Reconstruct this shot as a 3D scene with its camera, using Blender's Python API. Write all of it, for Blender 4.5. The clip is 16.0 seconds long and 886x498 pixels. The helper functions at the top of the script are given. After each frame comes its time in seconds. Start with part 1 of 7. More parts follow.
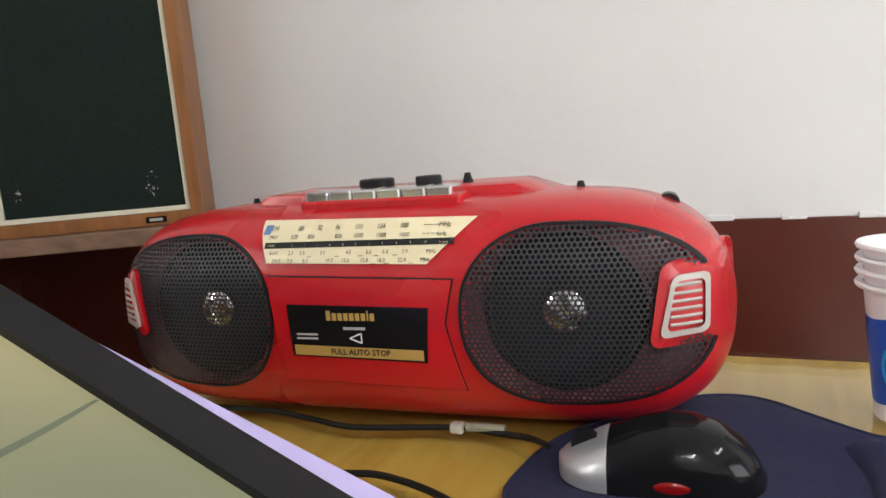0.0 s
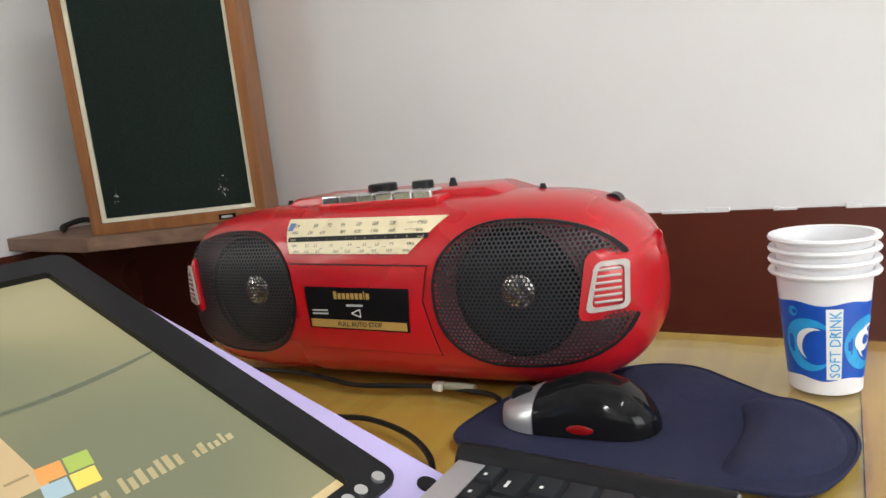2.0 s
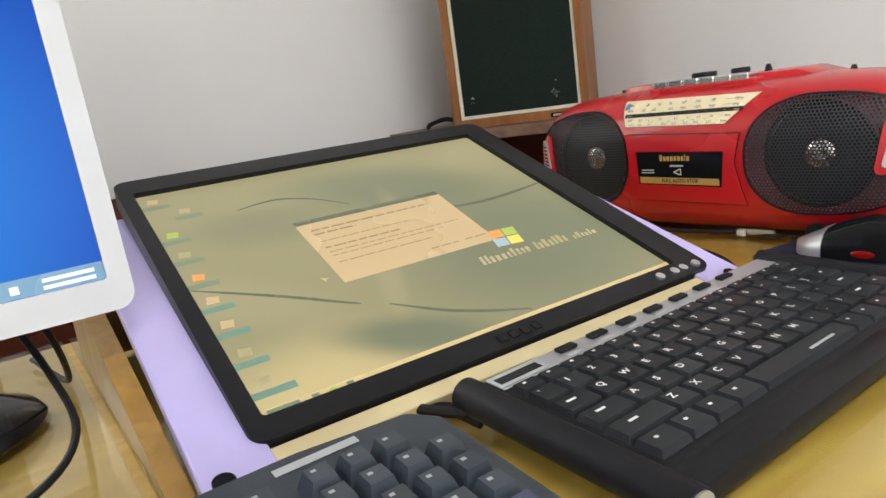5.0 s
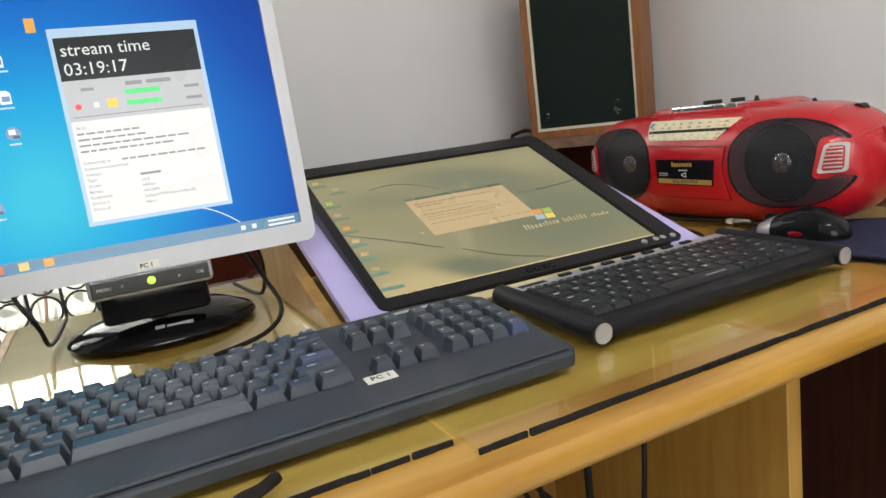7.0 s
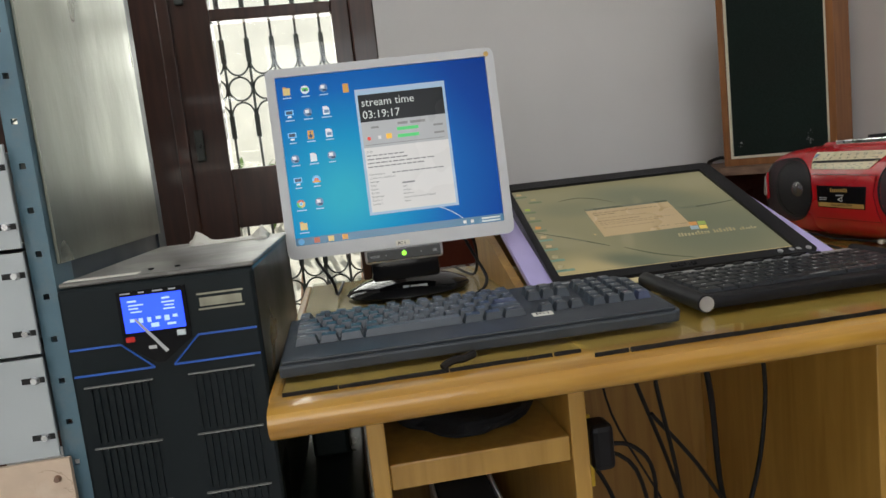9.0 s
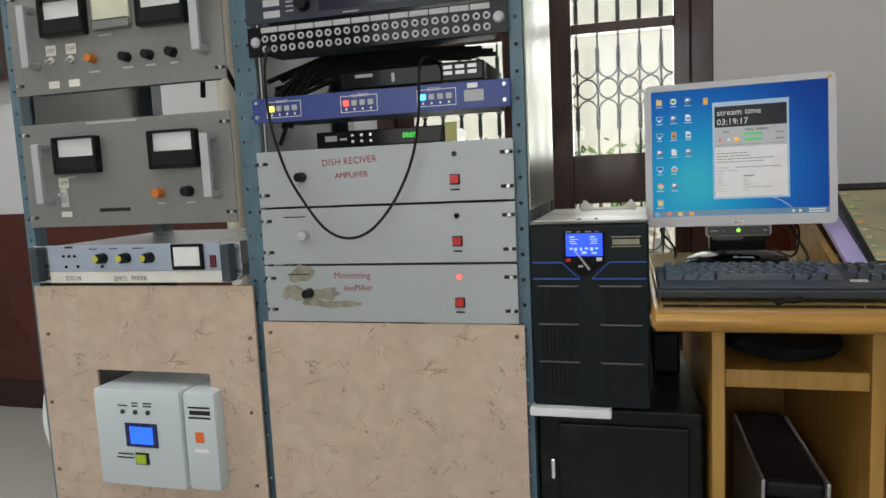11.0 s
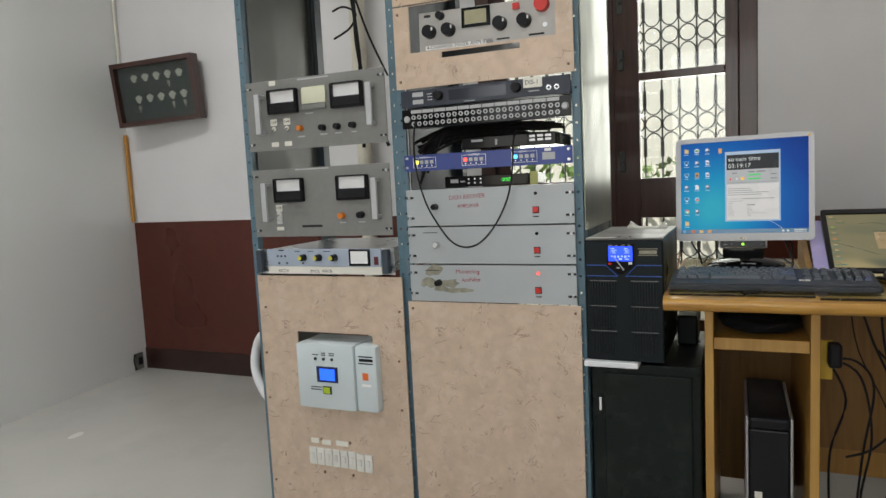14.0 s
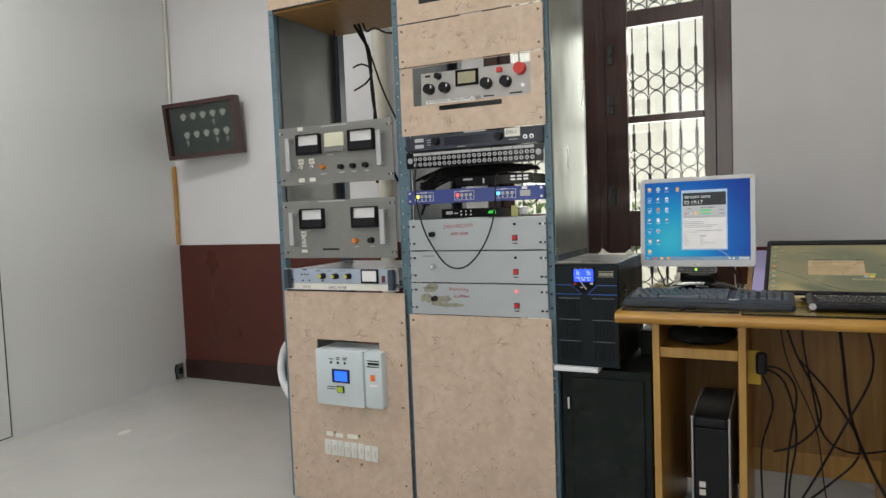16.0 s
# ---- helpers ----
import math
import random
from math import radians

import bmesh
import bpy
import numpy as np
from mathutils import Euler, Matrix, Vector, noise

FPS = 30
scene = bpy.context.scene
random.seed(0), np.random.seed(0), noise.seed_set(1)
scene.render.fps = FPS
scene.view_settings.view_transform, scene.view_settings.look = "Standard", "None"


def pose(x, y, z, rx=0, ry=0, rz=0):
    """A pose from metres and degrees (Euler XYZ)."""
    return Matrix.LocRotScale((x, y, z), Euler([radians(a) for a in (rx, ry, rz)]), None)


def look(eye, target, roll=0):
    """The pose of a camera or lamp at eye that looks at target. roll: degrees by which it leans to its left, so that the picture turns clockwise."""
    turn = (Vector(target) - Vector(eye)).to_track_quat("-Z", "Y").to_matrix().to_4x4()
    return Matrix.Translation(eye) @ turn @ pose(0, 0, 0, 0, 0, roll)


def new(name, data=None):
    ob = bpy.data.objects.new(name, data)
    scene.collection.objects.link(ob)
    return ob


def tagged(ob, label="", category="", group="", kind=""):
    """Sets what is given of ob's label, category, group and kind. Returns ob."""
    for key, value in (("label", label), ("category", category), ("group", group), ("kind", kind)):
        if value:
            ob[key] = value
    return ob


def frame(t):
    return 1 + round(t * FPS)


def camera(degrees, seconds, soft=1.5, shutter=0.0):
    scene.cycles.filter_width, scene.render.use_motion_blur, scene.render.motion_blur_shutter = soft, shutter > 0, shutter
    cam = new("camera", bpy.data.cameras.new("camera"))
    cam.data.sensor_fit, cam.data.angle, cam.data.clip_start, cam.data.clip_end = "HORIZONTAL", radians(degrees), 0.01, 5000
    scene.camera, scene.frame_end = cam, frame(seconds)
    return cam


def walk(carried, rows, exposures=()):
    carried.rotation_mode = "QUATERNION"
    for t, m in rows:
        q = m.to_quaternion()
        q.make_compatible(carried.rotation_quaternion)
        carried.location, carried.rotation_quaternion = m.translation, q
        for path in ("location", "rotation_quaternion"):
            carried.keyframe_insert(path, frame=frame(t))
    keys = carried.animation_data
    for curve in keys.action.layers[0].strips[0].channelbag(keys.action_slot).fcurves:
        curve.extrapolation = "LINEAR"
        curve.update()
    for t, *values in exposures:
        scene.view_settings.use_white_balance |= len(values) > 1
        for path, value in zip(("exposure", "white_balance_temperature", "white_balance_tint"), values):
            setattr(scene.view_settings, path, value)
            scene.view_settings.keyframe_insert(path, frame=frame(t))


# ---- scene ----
cam = camera(66.4, 16.0)
PATH = [
    (0, (0.096, 0.14, 0.986), (-0.701, 1.947, 0.669), -4.6),
    (0.5, (0.105, 0.138, 0.985), (-0.691, 1.943, 0.658), -5.1),
    (1, (0.126, 0.122, 0.985), (-0.718, 1.904, 0.649), -5.1),
    (1.5, (0.16, 0.105, 0.989), (-0.77, 1.846, 0.669), -5.0),
    (2, (0.221, 0.082, 0.998), (-0.806, 1.767, 0.673), -6.2),
    (2.5, (0.287, 0.035, 0.995), (-0.841, 1.654, 0.669), -7.1),
    (3, (0.342, -0.024, 0.993), (-0.906, 1.5, 0.649), -6.7),
    (3.5, (0.345, -0.046, 0.992), (-0.981, 1.399, 0.602), -6.4),
    (4, (0.313, -0.053, 0.982), (-1.106, 1.293, 0.566), -7.1),
    (4.5, (0.315, -0.076, 0.978), (-1.22, 1.136, 0.56), -7.3),
    (5, (0.332, -0.116, 0.975), (-1.294, 0.961, 0.536), -8.0),
    (5.2, (0.345, -0.129, 0.974), (-1.303, 0.912, 0.527), -7.8),
    (7.3, (0.649, -0.268, 0.988), (-1.137, 0.542, 0.595), -6.9),
    (7.5, (0.669, -0.276, 0.985), (-1.127, 0.503, 0.578), -6.6),
    (8, (0.727, -0.276, 0.978), (-1.123, 0.393, 0.619), -6.1),
    (8.5, (0.806, -0.28, 0.977), (-1.112, 0.212, 0.696), -7.0),
    (9, (0.909, -0.304, 0.987), (-1.059, -0.043, 0.744), -6.3),
    (9.5, (0.992, -0.355, 0.987), (-0.994, -0.291, 0.759), -6.8),
    (10, (1.114, -0.423, 0.994), (-0.864, -0.529, 0.722), -5.1),
    (10.2, (1.167, -0.446, 1.001), (-0.806, -0.654, 0.743), -4.8),
    (12.3, (1.544, -0.409, 0.992), (-0.285, -1.184, 0.765), -1.4),
    (12.5, (1.585, -0.4, 0.995), (-0.234, -1.202, 0.773), -2.1),
    (13, (1.738, -0.379, 1.026), (-0.056, -1.24, 0.823), -2.7),
    (13.5, (1.866, -0.322, 1.055), (0.053, -1.137, 0.83), -3.2),
    (14, (1.937, -0.243, 1.08), (0.113, -1.038, 0.877), -2.8),
    (14.5, (1.981, -0.153, 1.09), (0.179, -1.013, 0.977), -2.9),
    (15, (2.05, -0.07, 1.087), (0.275, -0.983, 0.947), -1.1),
    (15.5, (2.113, -0.034, 1.092), (0.345, -0.957, 0.944), -1.7),
    (16, (2.211, 0.013, 1.09), (0.421, -0.871, 0.971), -2.2),
]
walk(cam, [(t, look(eye, target, roll)) for t, eye, target, roll in PATH],
     [(0.0, 1.04), (3.0, 1.04), (5.2, 1.05), (7.3, 0.62), (8.5, 0.2), (9.5, -0.02), (10.2, -0.08), (12.3, -0.17), (14.5, -0.05), (16.0, 0.0)])

# ---- light ----
DESK = 0.78
RX = 0.18
WALL_W, WALL_N, WALL_E, CEIL = -1.13, 1.0, 4.2, 3.05
world = bpy.data.worlds.new("sky")
scene.world = world
world.use_nodes = True
wn = world.node_tree
sky = wn.nodes.new("ShaderNodeTexSky")
sky.sky_type, sky.sun_disc = "NISHITA", False
sky.sun_elevation, sky.sun_rotation = radians(48), radians(120)
wn.nodes["Background"].inputs[1].default_value = 0.15
wn.links.new(sky.outputs[0], wn.nodes["Background"].inputs[0])
sun = new("sun", bpy.data.lights.new("sun", "SUN"))
sun.data.energy, sun.data.angle, sun.data.color = 5.0, radians(0.6), (1.0, 0.95, 0.86)
sun.matrix_world = look((0, 0, 0), (-0.75, 0.45, -0.95))


def area(name, m, sx, sy, watts, colour):
    lamp = new(name, bpy.data.lights.new(name, "AREA"))
    lamp.data.shape, lamp.data.size, lamp.data.size_y = "RECTANGLE", sx, sy
    lamp.data.energy, lamp.data.color = watts, colour
    lamp.matrix_world = m
    return lamp


# unseen assumed east window, west window daylight, and two added unseen ceiling lamps
area("assumed_east_light", look((4.12, -1.0, 1.65), (0, -1.0, 1.2)), 2.6, 1.5, 28, (1.0, 0.97, 0.93))
area("west_window_light", look((-1.32, -0.75, 1.45), (0, -0.75, 1.2)), 1.0, 1.1, 20, (1.0, 0.98, 0.94))
# long narrow fill lamps under the ceiling, added without any visible fitting
for tx, ty, watts in ((0.85, -2.85, 24), (1.7, -0.2, 16)):
    area("ceiling_fill_light", look((tx, ty, 2.93), (tx, ty, 0)), 0.12, 1.2, watts, (0.97, 0.985, 1.0))

# ---- materials ----


def mat(name, colour, rough=0.5, metal=0.0, var=0.06, scale=30.0, bump=0.0, bump_scale=200.0, coat=0.0, emit=0.0, per=0.0, stretch=(1, 1, 1), second=None, amount=0.5, spread=6.0):
    """Principled surface with two scales of tone, fine relief and, if wanted, stains of a second colour."""
    m = bpy.data.materials.new(name)
    m.use_nodes = True
    nt = m.node_tree
    b = nt.nodes["Principled BSDF"]
    co = nt.nodes.new("ShaderNodeTexCoord")
    mp = nt.nodes.new("ShaderNodeMapping")
    mp.inputs["Scale"].default_value = stretch
    nt.links.new(co.outputs["Object"], mp.inputs[0])
    n1 = nt.nodes.new("ShaderNodeTexNoise")
    n1.inputs["Scale"].default_value, n1.inputs["Detail"].default_value = scale, 6
    n2 = nt.nodes.new("ShaderNodeTexNoise")
    n2.inputs["Scale"].default_value, n2.inputs["Detail"].default_value = spread, 3
    for n in (n1, n2):
        nt.links.new(mp.outputs[0], n.inputs[0])
    add = nt.nodes.new("ShaderNodeMath")
    add.operation = "ADD"
    nt.links.new(n1.outputs[0], add.inputs[0])
    nt.links.new(n2.outputs[0], add.inputs[1])
    mr = nt.nodes.new("ShaderNodeMapRange")
    mr.inputs[1].default_value, mr.inputs[2].default_value = 0.6, 1.4
    mr.inputs[3].default_value, mr.inputs[4].default_value = 1 - var * 1.5, 1 + var * 1.5
    nt.links.new(add.outputs[0], mr.inputs[0])
    mul = nt.nodes.new("ShaderNodeVectorMath")
    mul.operation = "MULTIPLY"
    mul.inputs[0].default_value = colour[:3]
    nt.links.new(mr.outputs[0], mul.inputs[1])
    out = mul.outputs[0]
    if second:
        ramp = nt.nodes.new("ShaderNodeMapRange")
        ramp.inputs[1].default_value, ramp.inputs[2].default_value = 0.52, 0.62
        n3 = nt.nodes.new("ShaderNodeTexNoise")
        n3.inputs["Scale"].default_value, n3.inputs["Detail"].default_value, n3.inputs["Roughness"].default_value = spread * 2.3, 8, 0.65
        nt.links.new(mp.outputs[0], n3.inputs[0])
        nt.links.new(n3.outputs[0], ramp.inputs[0])
        sc = nt.nodes.new("ShaderNodeMath")
        sc.operation = "MULTIPLY"
        sc.inputs[1].default_value = amount
        nt.links.new(ramp.outputs[0], sc.inputs[0])
        mx = nt.nodes.new("ShaderNodeMix")
        mx.data_type = "RGBA"
        nt.links.new(sc.outputs[0], mx.inputs["Factor"])
        nt.links.new(out, mx.inputs["A"])
        mx.inputs["B"].default_value = (*second[:3], 1)
        out = mx.outputs["Result"]
    if per:
        oi = nt.nodes.new("ShaderNodeObjectInfo")
        pr = nt.nodes.new("ShaderNodeMapRange")
        pr.inputs[3].default_value, pr.inputs[4].default_value = 1 - per, 1 + per
        nt.links.new(oi.outputs["Random"], pr.inputs[0])
        pm = nt.nodes.new("ShaderNodeVectorMath")
        pm.operation = "MULTIPLY"
        nt.links.new(out, pm.inputs[0])
        nt.links.new(pr.outputs[0], pm.inputs[1])
        out = pm.outputs[0]
    nt.links.new(out, b.inputs["Base Color"])
    rr = nt.nodes.new("ShaderNodeMapRange")
    rr.inputs[1].default_value, rr.inputs[2].default_value = 0.35, 0.65
    rr.inputs[3].default_value, rr.inputs[4].default_value = max(0.02, rough * 0.8), min(1, rough * 1.25)
    nt.links.new(n2.outputs[0], rr.inputs[0])
    nt.links.new(rr.outputs[0], b.inputs["Roughness"])
    b.inputs["Metallic"].default_value = metal
    b.inputs["Specular IOR Level"].default_value = 0.18 if max(colour[:3]) < 0.03 else 0.5
    b.inputs["Coat Weight"].default_value = coat
    b.inputs["Coat Roughness"].default_value = 0.05
    if emit:
        b.inputs["Emission Color"].default_value = (*colour[:3], 1)
        b.inputs["Emission Strength"].default_value = emit
    if bump:
        nb = nt.nodes.new("ShaderNodeTexNoise")
        nb.inputs["Scale"].default_value, nb.inputs["Detail"].default_value = bump_scale, 4
        nt.links.new(mp.outputs[0], nb.inputs[0])
        bp = nt.nodes.new("ShaderNodeBump")
        bp.inputs["Strength"].default_value, bp.inputs["Distance"].default_value = bump, 0.002
        nt.links.new(nb.outputs[0], bp.inputs["Height"])
        nt.links.new(bp.outputs[0], b.inputs["Normal"])
    return m


def wood(name, dark, light, rough=0.4, axis=1, coat=0.0, grain=9.0):
    """Wood with long grain along the axis given."""
    m = bpy.data.materials.new(name)
    m.use_nodes = True
    nt = m.node_tree
    b = nt.nodes["Principled BSDF"]
    co = nt.nodes.new("ShaderNodeTexCoord")
    mp = nt.nodes.new("ShaderNodeMapping")
    st = [grain * 6, grain * 6, grain * 6]
    st[axis] = grain * 0.45
    mp.inputs["Scale"].default_value = st
    nt.links.new(co.outputs["Object"], mp.inputs[0])
    n1 = nt.nodes.new("ShaderNodeTexNoise")
    n1.inputs["Scale"].default_value, n1.inputs["Detail"].default_value, n1.inputs["Distortion"].default_value = 1.0, 8, 0.6
    nt.links.new(mp.outputs[0], n1.inputs[0])
    n2 = nt.nodes.new("ShaderNodeTexNoise")
    n2.inputs["Scale"].default_value, n2.inputs["Detail"].default_value = 4.0, 4
    nt.links.new(co.outputs["Object"], n2.inputs[0])
    mixf = nt.nodes.new("ShaderNodeMath")
    mixf.operation = "MULTIPLY_ADD"
    mixf.inputs[1].default_value = 0.35
    nt.links.new(n2.outputs[0], mixf.inputs[0])
    sc = nt.nodes.new("ShaderNodeMath")
    sc.operation = "MULTIPLY"
    sc.inputs[1].default_value = 0.65
    nt.links.new(n1.outputs[0], sc.inputs[0])
    nt.links.new(sc.outputs[0], mixf.inputs[2])
    ramp = nt.nodes.new("ShaderNodeValToRGB")
    ramp.color_ramp.elements[0].position, ramp.color_ramp.elements[1].position = 0.34, 0.66
    ramp.color_ramp.elements[0].color, ramp.color_ramp.elements[1].color = (*dark, 1), (*light, 1)
    nt.links.new(mixf.outputs[0], ramp.inputs[0])
    nt.links.new(ramp.outputs[0], b.inputs["Base Color"])
    b.inputs["Roughness"].default_value, b.inputs["Coat Weight"].default_value, b.inputs["Coat Roughness"].default_value = rough, coat, 0.08
    bp = nt.nodes.new("ShaderNodeBump")
    bp.inputs["Strength"].default_value, bp.inputs["Distance"].default_value = 0.12, 0.002
    nt.links.new(n1.outputs[0], bp.inputs["Height"])
    nt.links.new(bp.outputs[0], b.inputs["Normal"])
    return m


def thin_glass(name, tint=(0.96, 0.98, 0.96), rough=0.02):
    m = bpy.data.materials.new(name)
    m.use_nodes = True
    nt = m.node_tree
    nt.nodes.remove(nt.nodes["Principled BSDF"])
    tr = nt.nodes.new("ShaderNodeBsdfTransparent")
    tr.inputs[0].default_value = (*tint, 1)
    gl = nt.nodes.new("ShaderNodeBsdfGlossy")
    gl.inputs["Roughness"].default_value = rough
    lw = nt.nodes.new("ShaderNodeLayerWeight")
    pw = nt.nodes.new("ShaderNodeMath")
    pw.operation = "POWER"
    pw.inputs[1].default_value = 4.0
    nt.links.new(lw.outputs["Facing"], pw.inputs[0])
    fr = nt.nodes.new("ShaderNodeMath")
    fr.operation = "MULTIPLY_ADD"
    fr.inputs[1].default_value, fr.inputs[2].default_value = 0.6, 0.035
    nt.links.new(pw.outputs[0], fr.inputs[0])
    mx = nt.nodes.new("ShaderNodeMixShader")
    nt.links.new(fr.outputs[0], mx.inputs[0])
    nt.links.new(tr.outputs[0], mx.inputs[1])
    nt.links.new(gl.outputs[0], mx.inputs[2])
    nt.links.new(mx.outputs[0], nt.nodes["Material Output"].inputs[0])
    return m


def perforated(name, colour, pitch, hole, rough=0.35, metal=0.6):
    """Sheet with round holes in a hexagonal pattern across local x and z."""
    m = bpy.data.materials.new(name)
    m.use_nodes = True
    nt = m.node_tree
    b = nt.nodes["Principled BSDF"]
    b.inputs["Base Color"].default_value, b.inputs["Roughness"].default_value, b.inputs["Metallic"].default_value = (*colour, 1), rough, metal
    co = nt.nodes.new("ShaderNodeTexCoord")
    sp = nt.nodes.new("ShaderNodeSeparateXYZ")
    nt.links.new(co.outputs["Object"], sp.inputs[0])

    def sums(kind, a, c=None):
        n = nt.nodes.new("ShaderNodeMath")
        n.operation = kind
        for k, v in enumerate((a, c)):
            if v is None:
                continue
            if isinstance(v, (int, float)):
                n.inputs[k].default_value = v
            else:
                nt.links.new(v, n.inputs[k])
        return n.outputs[0]

    near = []
    for shift in (0.0, 0.5):
        u = sums("SUBTRACT", sums("FRACT", sums("ADD", sums("DIVIDE", sp.outputs[0], pitch), 40 + shift)), 0.5)
        v = sums("SUBTRACT", sums("FRACT", sums("ADD", sums("DIVIDE", sp.outputs[2], pitch * 1.732), 40 + shift)), 0.5)
        v = sums("MULTIPLY", v, 1.732)
        near.append(sums("ADD", sums("MULTIPLY", u, u), sums("MULTIPLY", v, v)))
    inside = sums("LESS_THAN", sums("MINIMUM", *near), hole * hole)
    tr = nt.nodes.new("ShaderNodeBsdfTransparent")
    mx = nt.nodes.new("ShaderNodeMixShader")
    nt.links.new(inside, mx.inputs[0])
    nt.links.new(b.outputs[0], mx.inputs[1])
    nt.links.new(tr.outputs[0], mx.inputs[2])
    nt.links.new(mx.outputs[0], nt.nodes["Material Output"].inputs[0])
    return m


def glow(name, colour, strength, gloss=0.25):
    strength *= 0.44 if name.startswith(("display_", "icon_")) else 1.0
    return mat(name, colour, rough=gloss, emit=strength, var=0.0)


def screen_gradient(name, stops, centre, reach, strength):
    """A lit display: colours that run outwards from a centre across local x and z."""
    m = bpy.data.materials.new(name)
    m.use_nodes = True
    nt = m.node_tree
    b = nt.nodes["Principled BSDF"]
    b.inputs["Base Color"].default_value, b.inputs["Roughness"].default_value = (0.006, 0.006, 0.007, 1), 0.3
    b.inputs["Specular IOR Level"].default_value = 0.1
    co = nt.nodes.new("ShaderNodeTexCoord")
    mp = nt.nodes.new("ShaderNodeMapping")
    mp.inputs["Location"].default_value = [-c / reach for c in centre]
    mp.inputs["Scale"].default_value = (1 / reach,) * 3
    nt.links.new(co.outputs["Object"], mp.inputs[0])
    gr = nt.nodes.new("ShaderNodeTexGradient")
    gr.gradient_type = "SPHERICAL"
    nt.links.new(mp.outputs[0], gr.inputs[0])
    ns = nt.nodes.new("ShaderNodeTexNoise")
    ns.inputs["Scale"].default_value = 2.2
    nt.links.new(mp.outputs[0], ns.inputs[0])
    ad = nt.nodes.new("ShaderNodeMath")
    ad.operation = "MULTIPLY_ADD"
    ad.inputs[1].default_value, ad.inputs[2].default_value = 0.12, -0.06
    nt.links.new(ns.outputs[0], ad.inputs[0])
    sm = nt.nodes.new("ShaderNodeMath")
    nt.links.new(gr.outputs[0], sm.inputs[0])
    nt.links.new(ad.outputs[0], sm.inputs[1])
    ramp = nt.nodes.new("ShaderNodeValToRGB")
    els = ramp.color_ramp.elements
    while len(els) < len(stops):
        els.new(0.5)
    for e, (p, c) in zip(els, stops):
        e.position, e.color = p, (*c, 1)
    nt.links.new(sm.outputs[0], ramp.inputs[0])
    nt.links.new(ramp.outputs[0], b.inputs["Emission Color"])
    b.inputs["Emission Strength"].default_value = strength
    return m


def wallpaper(name, base, blobs, strength):
    """A lit picture: a base colour with soft oval patches (x, y, half width, half height, turn, colour, weight) in local x and y."""
    m = bpy.data.materials.new(name)
    m.use_nodes = True
    nt = m.node_tree
    b = nt.nodes["Principled BSDF"]
    b.inputs["Base Color"].default_value, b.inputs["Roughness"].default_value = (0.006, 0.006, 0.007, 1), 0.3
    b.inputs["Specular IOR Level"].default_value = 0.3
    co = nt.nodes.new("ShaderNodeTexCoord")
    out = None
    for x, y, w, h, turn, colour, weight in blobs:
        mp = nt.nodes.new("ShaderNodeMapping")
        mp.vector_type = "TEXTURE"
        mp.inputs["Location"].default_value = (x, y, 0)
        mp.inputs["Rotation"].default_value = (0, 0, radians(turn))
        mp.inputs["Scale"].default_value = (w, h, 1)
        nt.links.new(co.outputs["Object"], mp.inputs[0])
        ln = nt.nodes.new("ShaderNodeVectorMath")
        ln.operation = "LENGTH"
        flatten = nt.nodes.new("ShaderNodeVectorMath")
        flatten.operation = "MULTIPLY"
        flatten.inputs[1].default_value = (1, 1, 0)
        nt.links.new(mp.outputs[0], flatten.inputs[0])
        nt.links.new(flatten.outputs[0], ln.inputs[0])
        mr = nt.nodes.new("ShaderNodeMapRange")
        mr.interpolation_type = "SMOOTHSTEP"
        mr.inputs[1].default_value, mr.inputs[2].default_value, mr.inputs[3].default_value, mr.inputs[4].default_value = 0.25, 1.0, weight, 0.0
        nt.links.new(ln.outputs["Value"], mr.inputs[0])
        mx = nt.nodes.new("ShaderNodeMix")
        mx.data_type = "RGBA"
        nt.links.new(mr.outputs[0], mx.inputs["Factor"])
        if out is None:
            mx.inputs["A"].default_value = (*base, 1)
        else:
            nt.links.new(out, mx.inputs["A"])
        mx.inputs["B"].default_value = (*colour, 1)
        out = mx.outputs["Result"]
    nt.links.new(out, b.inputs["Emission Color"])
    b.inputs["Emission Strength"].default_value = strength
    return m


M_WALL = mat("white_wall_paint", (0.74, 0.73, 0.73), 0.6, var=0.03, scale=4, bump=0.25, bump_scale=60, spread=1.2)
M_WAINS = mat("brown_enamel_paint", (0.090, 0.019, 0.011), 0.32, var=0.12, scale=14, bump=0.2, bump_scale=40, spread=2)
M_BASEB = mat("dark_skirting_paint", (0.035, 0.014, 0.01), 0.35, var=0.15, scale=12)
M_PANELW = mat("glossy_grey_laminate", (0.79, 0.80, 0.78), 0.22, var=0.02, scale=2, spread=0.7)
M_FLOOR = mat("polished_pale_floor", (0.56, 0.55, 0.50), 0.22, var=0.04, scale=3, spread=1.1, second=(0.48, 0.47, 0.43), amount=0.3)
M_CEIL = mat("ceiling_paint", (0.8, 0.8, 0.79), 0.8, var=0.02, scale=3)
M_DESK = wood("honey_desk_laminate", (0.50, 0.29, 0.05), (0.72, 0.49, 0.12), 0.35, axis=1)
M_EDGE = wood("varnished_edge_moulding", (0.33, 0.15, 0.018), (0.60, 0.33, 0.055), 0.3, axis=1, coat=0.4)
M_CARC = wood("desk_side_board", (0.34, 0.175, 0.03), (0.48, 0.275, 0.06), 0.4, axis=2, coat=0.2)
# desk side board wood again, darkened: recess shade put into the colour
M_BACKB = wood("board_with_painted_shade", (0.20, 0.095, 0.018), (0.31, 0.165, 0.036), 0.45, axis=2)
